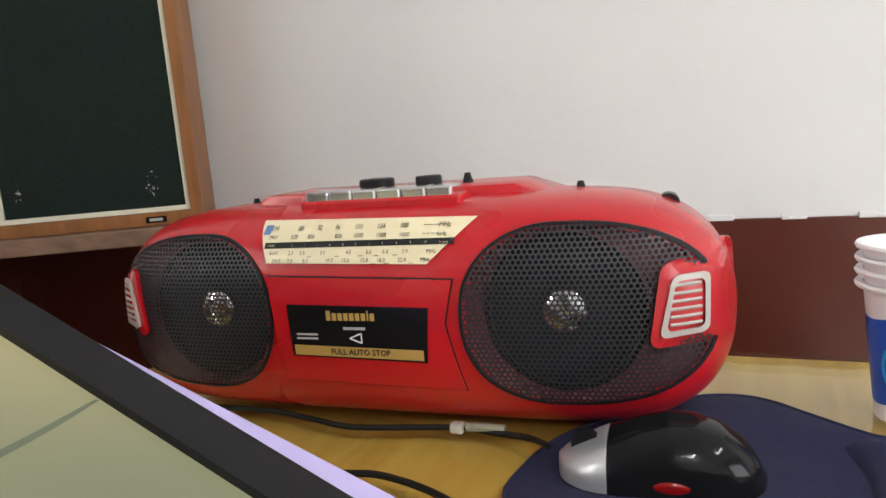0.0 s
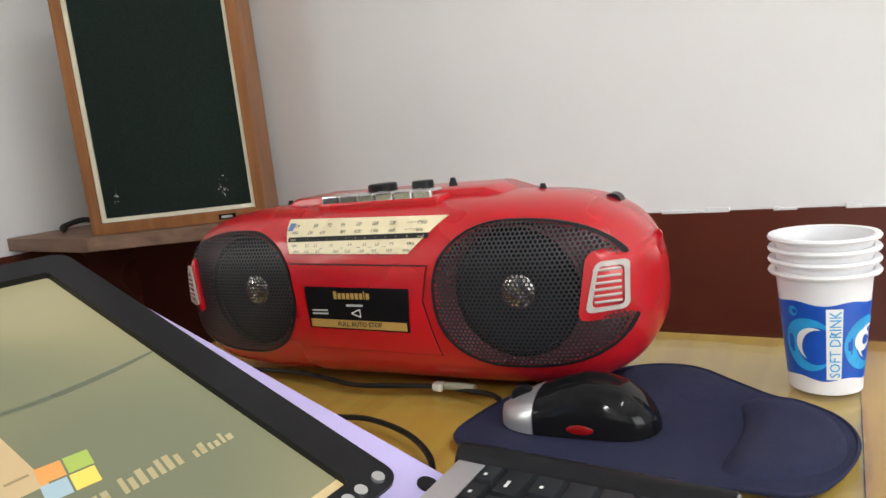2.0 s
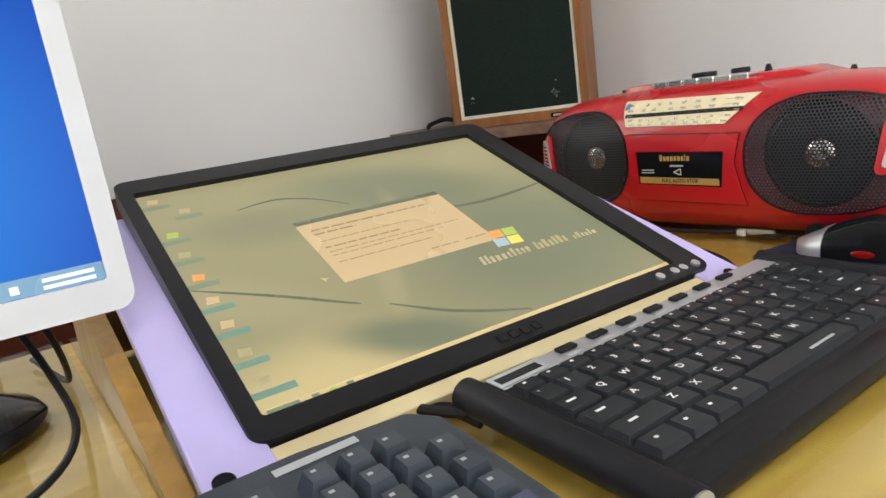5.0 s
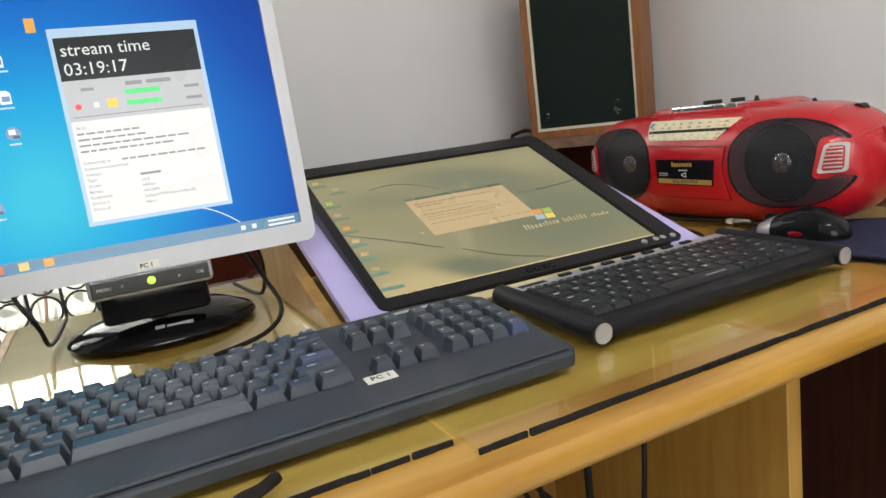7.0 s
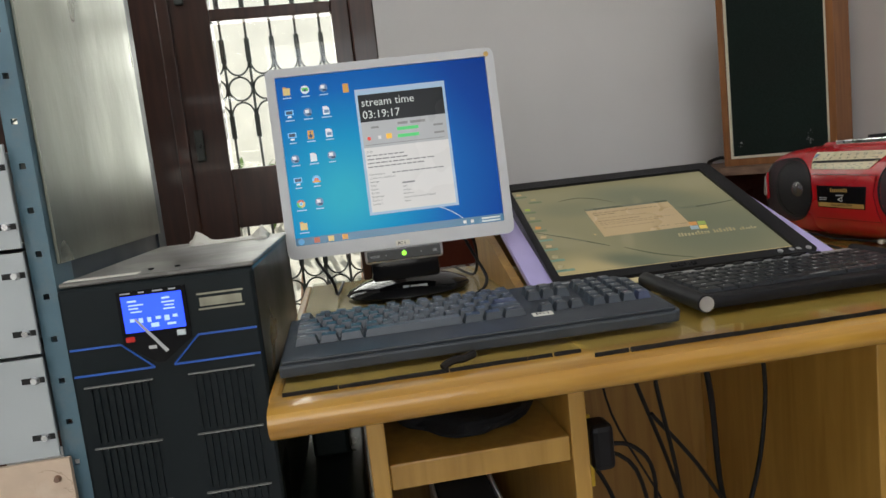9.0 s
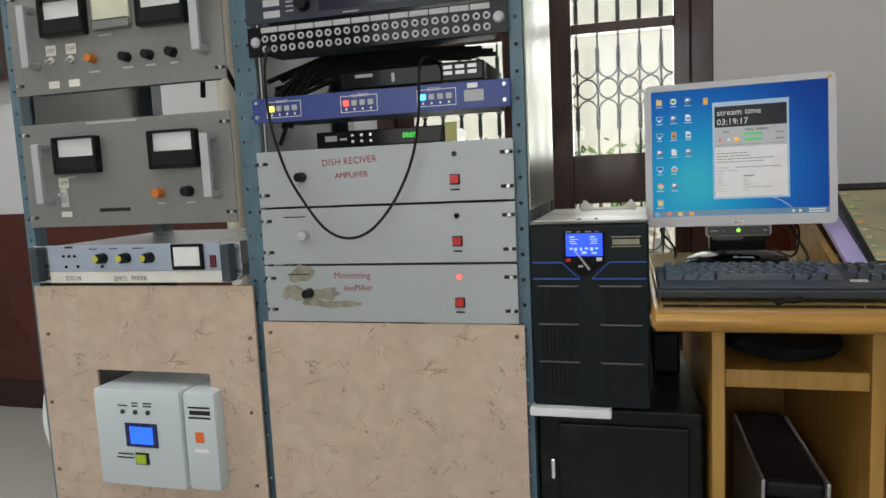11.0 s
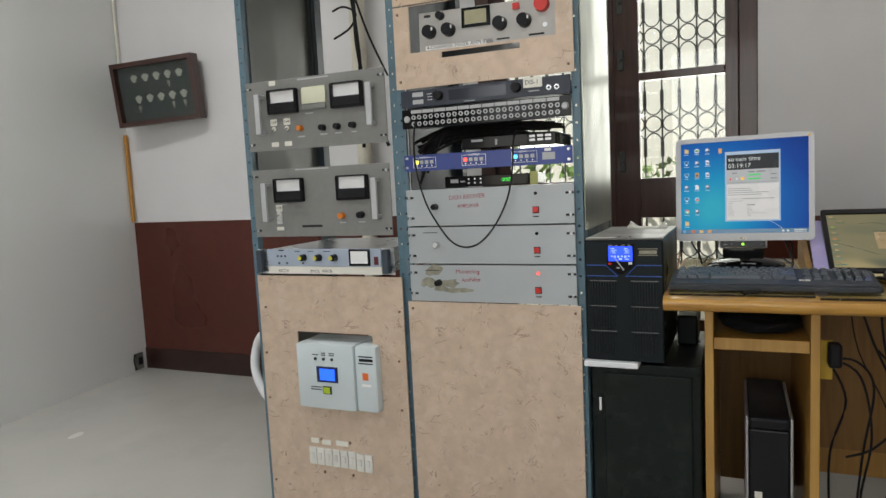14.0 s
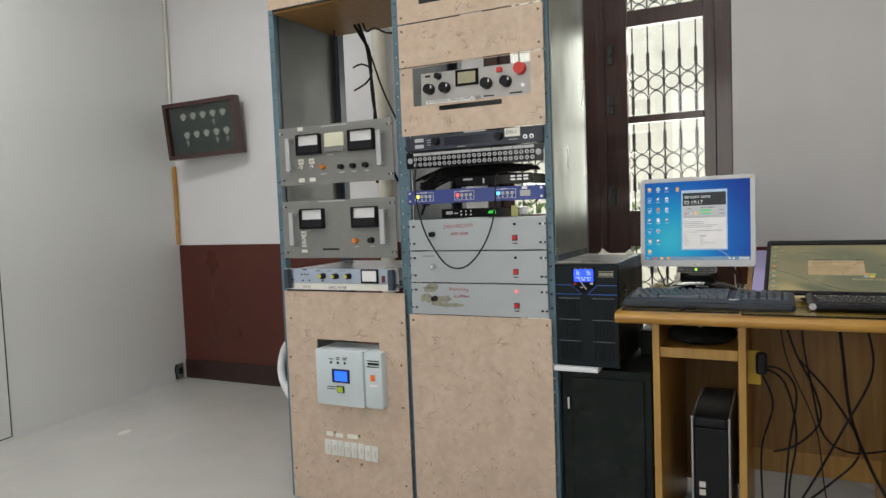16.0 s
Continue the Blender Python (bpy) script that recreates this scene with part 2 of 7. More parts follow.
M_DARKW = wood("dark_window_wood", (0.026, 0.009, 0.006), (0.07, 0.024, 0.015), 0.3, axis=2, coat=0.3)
M_SPKW = wood("teak_speaker_wood", (0.20, 0.075, 0.022), (0.34, 0.14, 0.045), 0.4, axis=2)
M_SHELF = wood("dull_shelf_wood", (0.15, 0.085, 0.055), (0.30, 0.18, 0.12), 0.55, axis=0)
M_GLASS = thin_glass("clear_glass")
M_DGLASS = thin_glass("desk_glass", (0.95, 0.97, 0.93), 0.03)
M_SEAL = mat("black_tape", (0.015, 0.013, 0.012), 0.7, var=0.5, scale=90, bump=0.8)
M_RED = mat("red_radio_plastic", (0.47, 0.007, 0.013), 0.27, var=0.05, scale=8, coat=0.25)
M_BLACK = mat("black_plastic", (0.012, 0.012, 0.014), 0.4, var=0.15, scale=60, bump=0.12, bump_scale=900)
M_GLOSSB = mat("gloss_black_plastic", (0.008, 0.008, 0.009), 0.1, var=0.05)
M_KEYB = mat("charcoal_key_plastic", (0.022, 0.024, 0.027), 0.36, var=0.2, scale=40, per=0.25)
M_KEYL = mat("slate_key_plastic", (0.045, 0.056, 0.070), 0.34, var=0.15, scale=30, per=0.2)
M_KEYBLUE = mat("worn_blue_key", (0.06, 0.075, 0.14), 0.4, var=0.2, scale=40)
M_LEN = mat("slate_keyboard_case", (0.035, 0.042, 0.052), 0.5, var=0.12, scale=30, bump=0.15, bump_scale=700, second=(0.07, 0.075, 0.08), amount=0.25)
M_CHROME = mat("chrome", (0.75, 0.75, 0.76), 0.14, 1.0, var=0.05)
M_VENT = mat("matt_warm_silver", (0.46, 0.42, 0.39), 0.45, 0.1, var=0.05)
M_GRIP = mat("matt_aluminium", (0.50, 0.51, 0.52), 0.5, 0.4, var=0.05)
M_SILVER = mat("silver_paint", (0.52, 0.52, 0.54), 0.35, 0.6, var=0.06)
M_GRILL = perforated("perforated_black_steel", (0.036, 0.033, 0.036), 0.0037, 0.35, 0.45, 0.4)
M_CONE = mat("black_paper_cone", (0.014, 0.022, 0.028), 0.7, var=0.2, scale=60)
M_PURPLE = mat("dark_red_baffle", (0.11, 0.022, 0.034), 0.5, var=0.2, scale=30)
M_DIAL = mat("cream_dial", (0.78, 0.68, 0.45), 0.3, var=0.04, scale=20)
M_INK = mat("black_ink", (0.02, 0.02, 0.02), 0.5, var=0.0)
M_WHITE = mat("white_ink", (0.85, 0.85, 0.83), 0.5, var=0.0)
M_GOLD = mat("gold_foil", (0.62, 0.40, 0.12), 0.35, 0.4, var=0.06)
M_LILAC = mat("lilac_paint", (0.56, 0.49, 0.83), 0.5, var=0.05, scale=20, bump=0.1)
M_CREAM = mat("cream_edge", (0.70, 0.58, 0.33), 0.5, var=0.08, scale=20)
M_PAD = mat("navy_cloth", (0.010, 0.013, 0.05), 0.85, var=0.25, scale=300, bump=0.6, bump_scale=1500)
M_CUP = mat("white_cup_plastic", (0.82, 0.82, 0.84), 0.35, var=0.02)
M_CUPBLUE = mat("blue_print", (0.012, 0.09, 0.50), 0.35, var=0.1, scale=40)
M_CUPSKY = mat("sky_blue_print", (0.03, 0.36, 0.72), 0.35, var=0.2, scale=60)
M_CLOTH = mat("dark_green_speaker_cloth", (0.012, 0.020, 0.017), 0.9, var=0.35, scale=420, bump=0.6, bump_scale=700)
M_PIPE = mat("cream_piping", (0.75, 0.72, 0.58), 0.5, var=0.05)
M_STEEL = mat("blue_grey_rack_enamel", (0.09, 0.165, 0.21), 0.42, var=0.12, scale=20, second=(0.16, 0.19, 0.2), amount=0.5, spread=5, bump=0.15)
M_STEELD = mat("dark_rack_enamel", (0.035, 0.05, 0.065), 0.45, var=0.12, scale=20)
M_GALV = mat("galvanised_sheet", (0.24, 0.25, 0.205), 0.34, 0.85, var=0.22, scale=9, spread=4, bump=1.0, bump_scale=11, stretch=(1, 1, 0.45))
M_INNER = mat("grey_side_sheet", (0.12, 0.125, 0.115), 0.45, 0.3, var=0.12, scale=5)
M_MGREY = mat("grey_meter_panel", (0.22, 0.22, 0.21), 0.42, 0.2, var=0.05, scale=60, bump=0.1, bump_scale=900)
M_AMP = mat("light_grey_amp_panel", (0.40, 0.43, 0.44), 0.42, 0.15, var=0.04, scale=8, bump=0.08, bump_scale=900)
M_STAIN = mat("peeled_tape_stain", (0.29, 0.28, 0.21), 0.7, var=0.3, scale=60)
M_ALU = mat("brushed_aluminium", (0.66, 0.67, 0.68), 0.3, 0.9, var=0.08, scale=20, stretch=(1, 1, 12))
M_EXC = mat("pale_blue_panel", (0.38, 0.44, 0.53), 0.4, var=0.05)
M_BLUE = mat("blue_unit_enamel", (0.030, 0.055, 0.24), 0.35, var=0.06, scale=20)
M_NAVYB = mat("dark_blue_black_panel", (0.018, 0.024, 0.040), 0.4, var=0.08)
M_BEIGEU = mat("recorder_grey_panel", (0.42, 0.41, 0.39), 0.4, 0.2, var=0.05)
M_BOXW = mat("pale_blue_white_box", (0.60, 0.67, 0.68), 0.4, var=0.03, scale=6)
M_IVORY = mat("ivory_switch", (0.72, 0.71, 0.65), 0.4, var=0.06, scale=20, per=0.05)
M_PAPER = mat("paper_label", (0.78, 0.76, 0.68), 0.7, var=0.06)
M_UPS = mat("black_ups_plastic", (0.006, 0.010, 0.012), 0.35, var=0.12, scale=20, bump=0.1, bump_scale=700)
M_UPSTOP = mat("dusty_metal_lid", (0.16, 0.155, 0.145), 0.45, 0.4, var=0.15, scale=8, second=(0.28, 0.27, 0.24), amount=0.5)
M_CAB = mat("black_green_enamel", (0.006, 0.010, 0.008), 0.3, var=0.2, scale=8, second=(0.03, 0.035, 0.03), amount=0.4)
M_FOAM = mat("white_foam", (0.78, 0.79, 0.80), 0.8, var=0.04, scale=60, bump=0.3)
M_MONW = mat("silver_white_bezel", (0.62, 0.63, 0.65), 0.35, var=0.03)
M_CABLE = mat("black_cable", (0.012, 0.011, 0.011), 0.5, var=0.2)
M_CABLEW = mat("white_conduit", (0.75, 0.76, 0.76), 0.45, var=0.04)
M_YEL = mat("plain_yellow", (0.62, 0.40, 0.02), 0.45, var=0.08)
M_CONDUIT = mat("cream_pipe", (0.68, 0.65, 0.54), 0.5, var=0.05)
M_ORANGEW = mat("orange_timber_strip", (0.52, 0.25, 0.05), 0.5, var=0.2, scale=30)
M_GRIL = mat("grey_iron_grille", (0.055, 0.06, 0.055), 0.5, 0.3, var=0.15)
M_REDB = mat("red_button", (0.55, 0.02, 0.015), 0.3, var=0.05)
M_AMBER = mat("amber_lens", (0.65, 0.20, 0.03), 0.25, var=0.05)
M_YELLOWK = mat("yellow_knob_cap", (0.65, 0.60, 0.06), 0.4, var=0.05)
M_METERF = mat("meter_face", (0.80, 0.80, 0.80), 0.35, var=0.03)
M_METERC = mat("cream_meter_face", (0.66, 0.66, 0.50), 0.4, var=0.05)
M_REDINK = mat("red_marker_ink", (0.30, 0.014, 0.028), 0.6, var=0.1)
M_BLUEINK = mat("blue_line", (0.02, 0.10, 0.45), 0.4, var=0.05)
M_GREYT = mat("grey_print", (0.45, 0.46, 0.47), 0.5, var=0.0)


def laminate(name):
    """Pinkish stone-patterned laminate with fine brown veins."""
    m = mat(name, (0.56, 0.43, 0.32), 0.38, var=0.10, scale=34, spread=9, second=(0.64, 0.52, 0.41), amount=0.55)
    nt = m.node_tree
    b = nt.nodes["Principled BSDF"]
    src = b.inputs["Base Color"].links[0].from_socket
    co = nt.nodes.new("ShaderNodeTexCoord")
    n = nt.nodes.new("ShaderNodeTexNoise")
    n.inputs["Scale"].default_value, n.inputs["Detail"].default_value, n.inputs["Distortion"].default_value = 13, 5, 1.4
    nt.links.new(co.outputs["Object"], n.inputs[0])
    s1 = nt.nodes.new("ShaderNodeMath")
    s1.operation = "SUBTRACT"
    s1.inputs[1].default_value = 0.5
    nt.links.new(n.outputs[0], s1.inputs[0])
    s2 = nt.nodes.new("ShaderNodeMath")
    s2.operation = "ABSOLUTE"
    nt.links.new(s1.outputs[0], s2.inputs[0])
    mr = nt.nodes.new("ShaderNodeMapRange")
    mr.inputs[1].default_value, mr.inputs[2].default_value, mr.inputs[3].default_value, mr.inputs[4].default_value = 0.0, 0.012, 0.8, 0.0
    nt.links.new(s2.outputs[0], mr.inputs[0])
    n2 = nt.nodes.new("ShaderNodeTexNoise")
    n2.inputs["Scale"].default_value = 22
    nt.links.new(co.outputs["Object"], n2.inputs[0])
    gate = nt.nodes.new("ShaderNodeMapRange")
    gate.inputs[1].default_value, gate.inputs[2].default_value = 0.5, 0.62
    nt.links.new(n2.outputs[0], gate.inputs[0])
    mm = nt.nodes.new("ShaderNodeMath")
    mm.operation = "MULTIPLY"
    nt.links.new(mr.outputs[0], mm.inputs[0])
    nt.links.new(gate.outputs[0], mm.inputs[1])
    mx = nt.nodes.new("ShaderNodeMix")
    mx.data_type = "RGBA"
    nt.links.new(mm.outputs[0], mx.inputs["Factor"])
    nt.links.new(src, mx.inputs["A"])
    mx.inputs["B"].default_value = (0.22, 0.12, 0.07, 1)
    nt.links.new(mx.outputs["Result"], b.inputs["Base Color"])
    return m


M_LAM = laminate("stone_laminate")

# ---- builders ----


def part(name, bm, material, parent=None, label="", smooth=False):
    """Links a bmesh as one mesh object under a thing."""
    me = bpy.data.meshes.new(name)
    bmesh.ops.recalc_face_normals(bm, faces=bm.faces)
    bm.to_mesh(me)
    bm.free()
    if smooth:
        for p in me.polygons:
            p.use_smooth = True
        me.set_sharp_from_angle(angle=radians(38))
    me.materials.append(material)
    ob = new(name, me)
    if parent:
        ob.parent = parent
    if label:
        ob["label"] = label
    return ob


def thing(name, m, label, category, group="", kind=""):
    ob = new(name)
    ob.empty_display_size = 0.05
    ob.matrix_basis = m
    return tagged(ob, label, category, group, kind)


def bx(x0, x1, y0, y1, z0, z1, bev=0.0, seg=2, bm=None):
    """A box between two corners, its edges rounded by bev, added to bm."""
    bm = bm or bmesh.new()
    r = bmesh.ops.create_cube(bm, size=1.0)
    for v in r["verts"]:
        v.co = Vector(((x0 + x1) / 2 + v.co.x * (x1 - x0), (y0 + y1) / 2 + v.co.y * (y1 - y0), (z0 + z1) / 2 + v.co.z * (z1 - z0)))
    if bev:
        edges = list({e for v in r["verts"] for e in v.link_edges})
        bmesh.ops.bevel(bm, geom=edges, offset=bev, segments=seg, affect="EDGES", profile=0.5)
    return bm


def cyl(p, q, r0, r1=None, n=20, bm=None, caps=True):
    """A round bar or cone from p to q."""
    bm = bm or bmesh.new()
    r1 = r0 if r1 is None else r1
    d = Vector(q) - Vector(p)
    m = Matrix.Translation((Vector(p) + Vector(q)) / 2) @ d.to_track_quat("Z", "Y").to_matrix().to_4x4()
    bmesh.ops.create_cone(bm, cap_ends=caps, segments=n, radius1=r0, radius2=r1, depth=d.length, matrix=m)
    return bm


def lathe(profile, n=40, bm=None):
    """A turned body round local z from (radius, height) pairs."""
    bm = bm or bmesh.new()
    rings = [[bm.verts.new((r * math.cos(2 * math.pi * k / n), r * math.sin(2 * math.pi * k / n), z)) for k in range(n)] for r, z in profile]
    for a, b in zip(rings, rings[1:]):
        for k in range(n):
            bm.faces.new((a[k], a[(k + 1) % n], b[(k + 1) % n], b[k]))
    return bm


def prism(points, lo, hi, axis=2, bm=None, bev=0.0):
    """A flat outline drawn out along an axis."""
    bm = bm or bmesh.new()
    def put(p, h):
        c = list(p)
        c.insert(axis, h)
        return bm.verts.new(c)
    a, b = [put(p, lo) for p in points], [put(p, hi) for p in points]
    n = len(points)
    fs = [bm.faces.new(a), bm.faces.new(b)] + [bm.faces.new((a[k], a[(k + 1) % n], b[(k + 1) % n], b[k])) for k in range(n)]
    if bev:
        bmesh.ops.bevel(bm, geom=list({e for f in fs for e in f.edges}), offset=bev, segments=2, affect="EDGES", profile=0.5)
    return bm


def rounded(w, h, r, cx=0.0, cz=0.0, n=6):
    """A rounded rectangle's outline."""
    pts = []
    for sx, sz, a0 in ((1, 1, 0), (-1, 1, 90), (-1, -1, 180), (1, -1, 270)):
        for k in range(n + 1):
            a = radians(a0 + 90 * k / n)
            pts.append((cx + sx * (w / 2 - r) + r * math.cos(a), cz + sz * (h / 2 - r) + r * math.sin(a)))
    return pts


def ring(outer, inner, lo, hi, axis=1, bm=None):
    """A frame between two outlines of as many points."""
    bm = bm or bmesh.new()
    def put(p, h):
        c = list(p)
        c.insert(axis, h)
        return bm.verts.new(c)
    o0, o1 = [put(p, lo) for p in outer], [put(p, hi) for p in outer]
    i0, i1 = [put(p, lo) for p in inner], [put(p, hi) for p in inner]
    n = len(outer)
    for k in range(n):
        j = (k + 1) % n
        for q in ((o0[k], o0[j], i0[j], i0[k]), (o1[k], i1[k], i1[j], o1[j]), (o0[k], o1[k], o1[j], o0[j]), (i0[k], i0[j], i1[j], i1[k])):
            bm.faces.new(q)
    return bm


def rect(x0, x1, z0, z1):
    return [(x0, z0), (x1, z0), (x1, z1), (x0, z1)]


def holed(outer, holes, y0, y1, bm=None):
    """A board across x and z, x0 x1 z0 z1, with rectangular openings."""
    bm = bm or bmesh.new()
    xs = sorted({outer[0], outer[1], *(v for hl in holes for v in hl[:2])})
    zs = sorted({outer[2], outer[3], *(v for hl in holes for v in hl[2:])})
    cells = {}
    def solid(i, j):
        if not (0 <= i < len(xs) - 1 and 0 <= j < len(zs) - 1):
            return False
        cx, cz = (xs[i] + xs[i + 1]) / 2, (zs[j] + zs[j + 1]) / 2
        return not any(a < cx < b and c < cz < d for a, b, c, d in holes)
    memo = {}
    def v(i, j, k):
        if (i, j, k) not in memo:
            memo[i, j, k] = bm.verts.new((xs[i], (y0, y1)[k], zs[j]))
        return memo[i, j, k]
    for i in range(len(xs) - 1):
        for j in range(len(zs) - 1):
            if not solid(i, j):
                continue
            bm.faces.new((v(i, j, 0), v(i + 1, j, 0), v(i + 1, j + 1, 0), v(i, j + 1, 0)))
            bm.faces.new((v(i, j, 1), v(i, j + 1, 1), v(i + 1, j + 1, 1), v(i + 1, j, 1)))
            for (di, dj), (a, b) in (((-1, 0), ((i, j), (i, j + 1))), ((1, 0), ((i + 1, j), (i + 1, j + 1))), ((0, -1), ((i, j), (i + 1, j))), ((0, 1), ((i, j + 1), (i + 1, j + 1)))):
                if not solid(i + di, j + dj):
                    bm.faces.new((v(*a, 0), v(*b, 0), v(*b, 1), v(*a, 1)))
    return bm


def tube(points, r, n=8, bm=None, steps=6):
    """A cable through the points, smoothed."""
    bm = bm or bmesh.new()
    P = [Vector(p) for p in points]
    path = []
    for k in range(len(P) - 1):
        a, b, c, d = P[max(k - 1, 0)], P[k], P[k + 1], P[min(k + 2, len(P) - 1)]
        for s in range(steps):
            t = s / steps
            path.append(0.5 * ((2 * b) + (c - a) * t + (2 * a - 5 * b + 4 * c - d) * t * t + (3 * b - a - 3 * c + d) * t ** 3))
    path.append(P[-1])
    rings, up = [], Vector((0.13, 0.21, 0.97))
    for k, p in enumerate(path):
        d = (path[min(k + 1, len(path) - 1)] - path[max(k - 1, 0)]).normalized()
        s = d.cross(up).normalized()
        w = s.cross(d)
        rings.append([bm.verts.new(p + r * (math.cos(2 * math.pi * j / n) * s + math.sin(2 * math.pi * j / n) * w)) for j in range(n)])
    for a, b in zip(rings, rings[1:]):
        for j in range(n):
            bm.faces.new((a[j], a[(j + 1) % n], b[(j + 1) % n], b[j]))
    bm.faces.new(rings[0])
    bm.faces.new(rings[-1])
    return bm


def letters(items, bm=None, weight=0.0):
    """Lettering on a front face: (words, x, z, height, y[, slant degrees]), its left end at x, standing on z."""
    bm = bm or bmesh.new()
    for words, x, z, size, y, *turn in items:
        cu = bpy.data.curves.new("words", "FONT")
        cu.body, cu.size, cu.resolution_u, cu.offset = words, size * 1.38, 2, weight * size
        ob = bpy.data.objects.new("words", cu)
        me = ob.to_mesh()
        me.transform(pose(x, y, z, 90, 0, 0) @ pose(0, 0, 0, 0, 0, turn[0] if turn else 0))
        bm.from_mesh(me)
        ob.to_mesh_clear()
        bpy.data.objects.remove(ob)
        bpy.data.curves.remove(cu)
    return bm


def flat(outline, y, bm=None):
    """A printed patch on a front face."""
    bm = bm or bmesh.new()
    bm.faces.new([bm.verts.new((x, y, z)) for x, z in outline])
    return bm


def facing(x, y, z, turn=0.0):
    """Pose of a thing that faces the middle of the room: its local x runs north, its local y runs away to the west."""
    return pose(x, y, z, 0, 0, 90 + turn)


def bars(rows, y, bm=None):
    """Unreadable print: bars x0 x1 z0 z1."""
    bm = bm or bmesh.new()
    for x0, x1, z0, z1 in rows:
        flat(rect(x0, x1, z0, z1), y, bm)
    return bm


def setting(name, bm, material, label, category="", smooth=False):
    return tagged(part(name, bm, material, None, label, smooth), label, category or name.split("_")[0], "", "structure")

# ---- the room ----
setting("floor", bx(-1.4, WALL_E + 0.15, -4.4, WALL_N + 0.15, -0.12, 0.0), M_FLOOR, "polished pale grey floor, slightly stained")
setting("ceiling", bx(-1.4, WALL_E + 0.15, -4.4, WALL_N + 0.15, CEIL, CEIL + 0.12), M_CEIL, "plain white painted ceiling")
WIN = (-1.36, -0.16, 0.30, 2.30)  # window opening: south, north, sill, head


def west_wall(name, z0, z1, dx, material, label):
    """The west wall between two heights, with the window cut through; local x runs north."""
    hole = [(WIN[0], WIN[1], max(WIN[2], z0 - 1), min(WIN[3], z1 + 1))]
    b = holed((-3.85, WALL_N + 0.15, z0, z1), hole, 0.0, 0.22 + dx)
    ob = setting(name, b, material, label, "wall")
    ob.matrix_basis = facing(WALL_W + dx, 0, 0)
    return ob


west_wall("wall_west", 0.0, CEIL, 0.0, M_WALL, "white painted plaster wall with a tall window")
wb = holed((-3.85, WIN[0] - 0.005, 0.13, 0.910), [], -0.004, 0.0)
holed((WIN[1] + 0.005, WALL_N, 0.13, 0.866), [], -0.004, 0.0, wb)
w = setting("wall_west_dado", wb, M_WAINS, "dark brown enamel painted dado", "dado")
w.matrix_basis = facing(WALL_W, 0, 0)
wb = bx(-3.85, WIN[0] - 0.005, -0.012, 0.0, 0.0, 0.13, 0.003)
bx(WIN[1] + 0.005, WALL_N, -0.012, 0.0, 0.0, 0.13, 0.003, bm=wb)
w = setting("baseboard", wb, M_BASEB, "almost black painted skirting band")
w.matrix_basis = facing(WALL_W, 0, 0)
setting("wall_north", bx(-1.4, WALL_E + 0.15, WALL_N, WALL_N + 0.15, 0, CEIL), M_WALL, "white painted plaster wall", "wall")
setting("wall_north_dado", bx(WALL_W, WALL_E, WALL_N - 0.005, WALL_N, 0, 0.868, 0.001), M_WAINS, "dark brown enamel painted dado", "dado")
# chipped lower edge of the white paint along the dado
rng = random.Random(4)
chip = bmesh.new()
xx = WALL_W + 0.01
while xx < 2.2:
    l = rng.uniform(0.006, 0.045)
    hgt = rng.uniform(-0.001, 0.003)
    bx(xx, xx + l, WALL_N - 0.0062, WALL_N - 0.001, 0.866, 0.870 + hgt, 0.0008, 1, chip)
    xx += l + rng.choice((0.0, 0.0, 0.002, 0.02, 0.05))
setting("trim", chip, M_WALL, "flaking white paint edge above the brown dado", "trim")
chip = bmesh.new()
yy = 0.0
while yy < 0.98:
    l = rng.uniform(0.02, 0.08)
    bx(yy, yy + l, -0.0075, -0.001, 0.866, 0.870 + rng.uniform(-0.001, 0.003), 0.0008, 1, chip)
    yy += l + rng.uniform(0.0, 0.03)
w = setting("trim_west", chip, M_WALL, "flaking white paint edge above the brown dado", "trim")
w.matrix_basis = facing(WALL_W, 0, 0)
# glossy partition on the south side, slightly askew
PS = pose(-1.13, -3.635, 0, 0, 0, 7.0)
w = setting("wall_south", bx(-0.3, 5.6, -0.12, 0.0, 0, CEIL), M_PANELW, "glossy pale grey laminate partition", "wall")
w.matrix_basis = PS
seam = bx(1.304, 1.308, -0.002, 0.003, 0.02, 2.1)
bx(1.308, 2.2, -0.002, 0.002, 0.018, 0.022, bm=seam)
w = setting("door_1", seam, M_INK, "flush laminate door with a thin dark joint", "door")
w.matrix_basis = PS
# the east wall, out of view, with an assumed big window that lights the room
ew = holed((-4.4, WALL_N + 0.15, 0, CEIL), [(-2.4, 0.4, 0.9, 2.4)], 0.0, 0.15)
w = setting("wall_east", ew, M_WALL, "unseen white painted wall with an assumed wide window", "wall")
w.matrix_basis = pose(WALL_E + 0.15, 0, 0, 0, 0, 90)
strip = bx(0, 0.022, 0, 0.016, 0.915, 1.44, 0.003)
st = tagged(part("timber_strip", strip, M_ORANGEW), "orange stained timber strip in the corner of the walls", "strip")
st.matrix_basis = PS @ pose(0.012, 0.004, 0)
strip = bx(0, 0.016, 0, 0.014, 1.86, 2.7, 0.003)
st = tagged(part("timber_strip", strip, M_PAPER), "pale stained timber strip in the corner of the walls", "strip")
st.matrix_basis = PS @ pose(0.012, 0.004, 0)

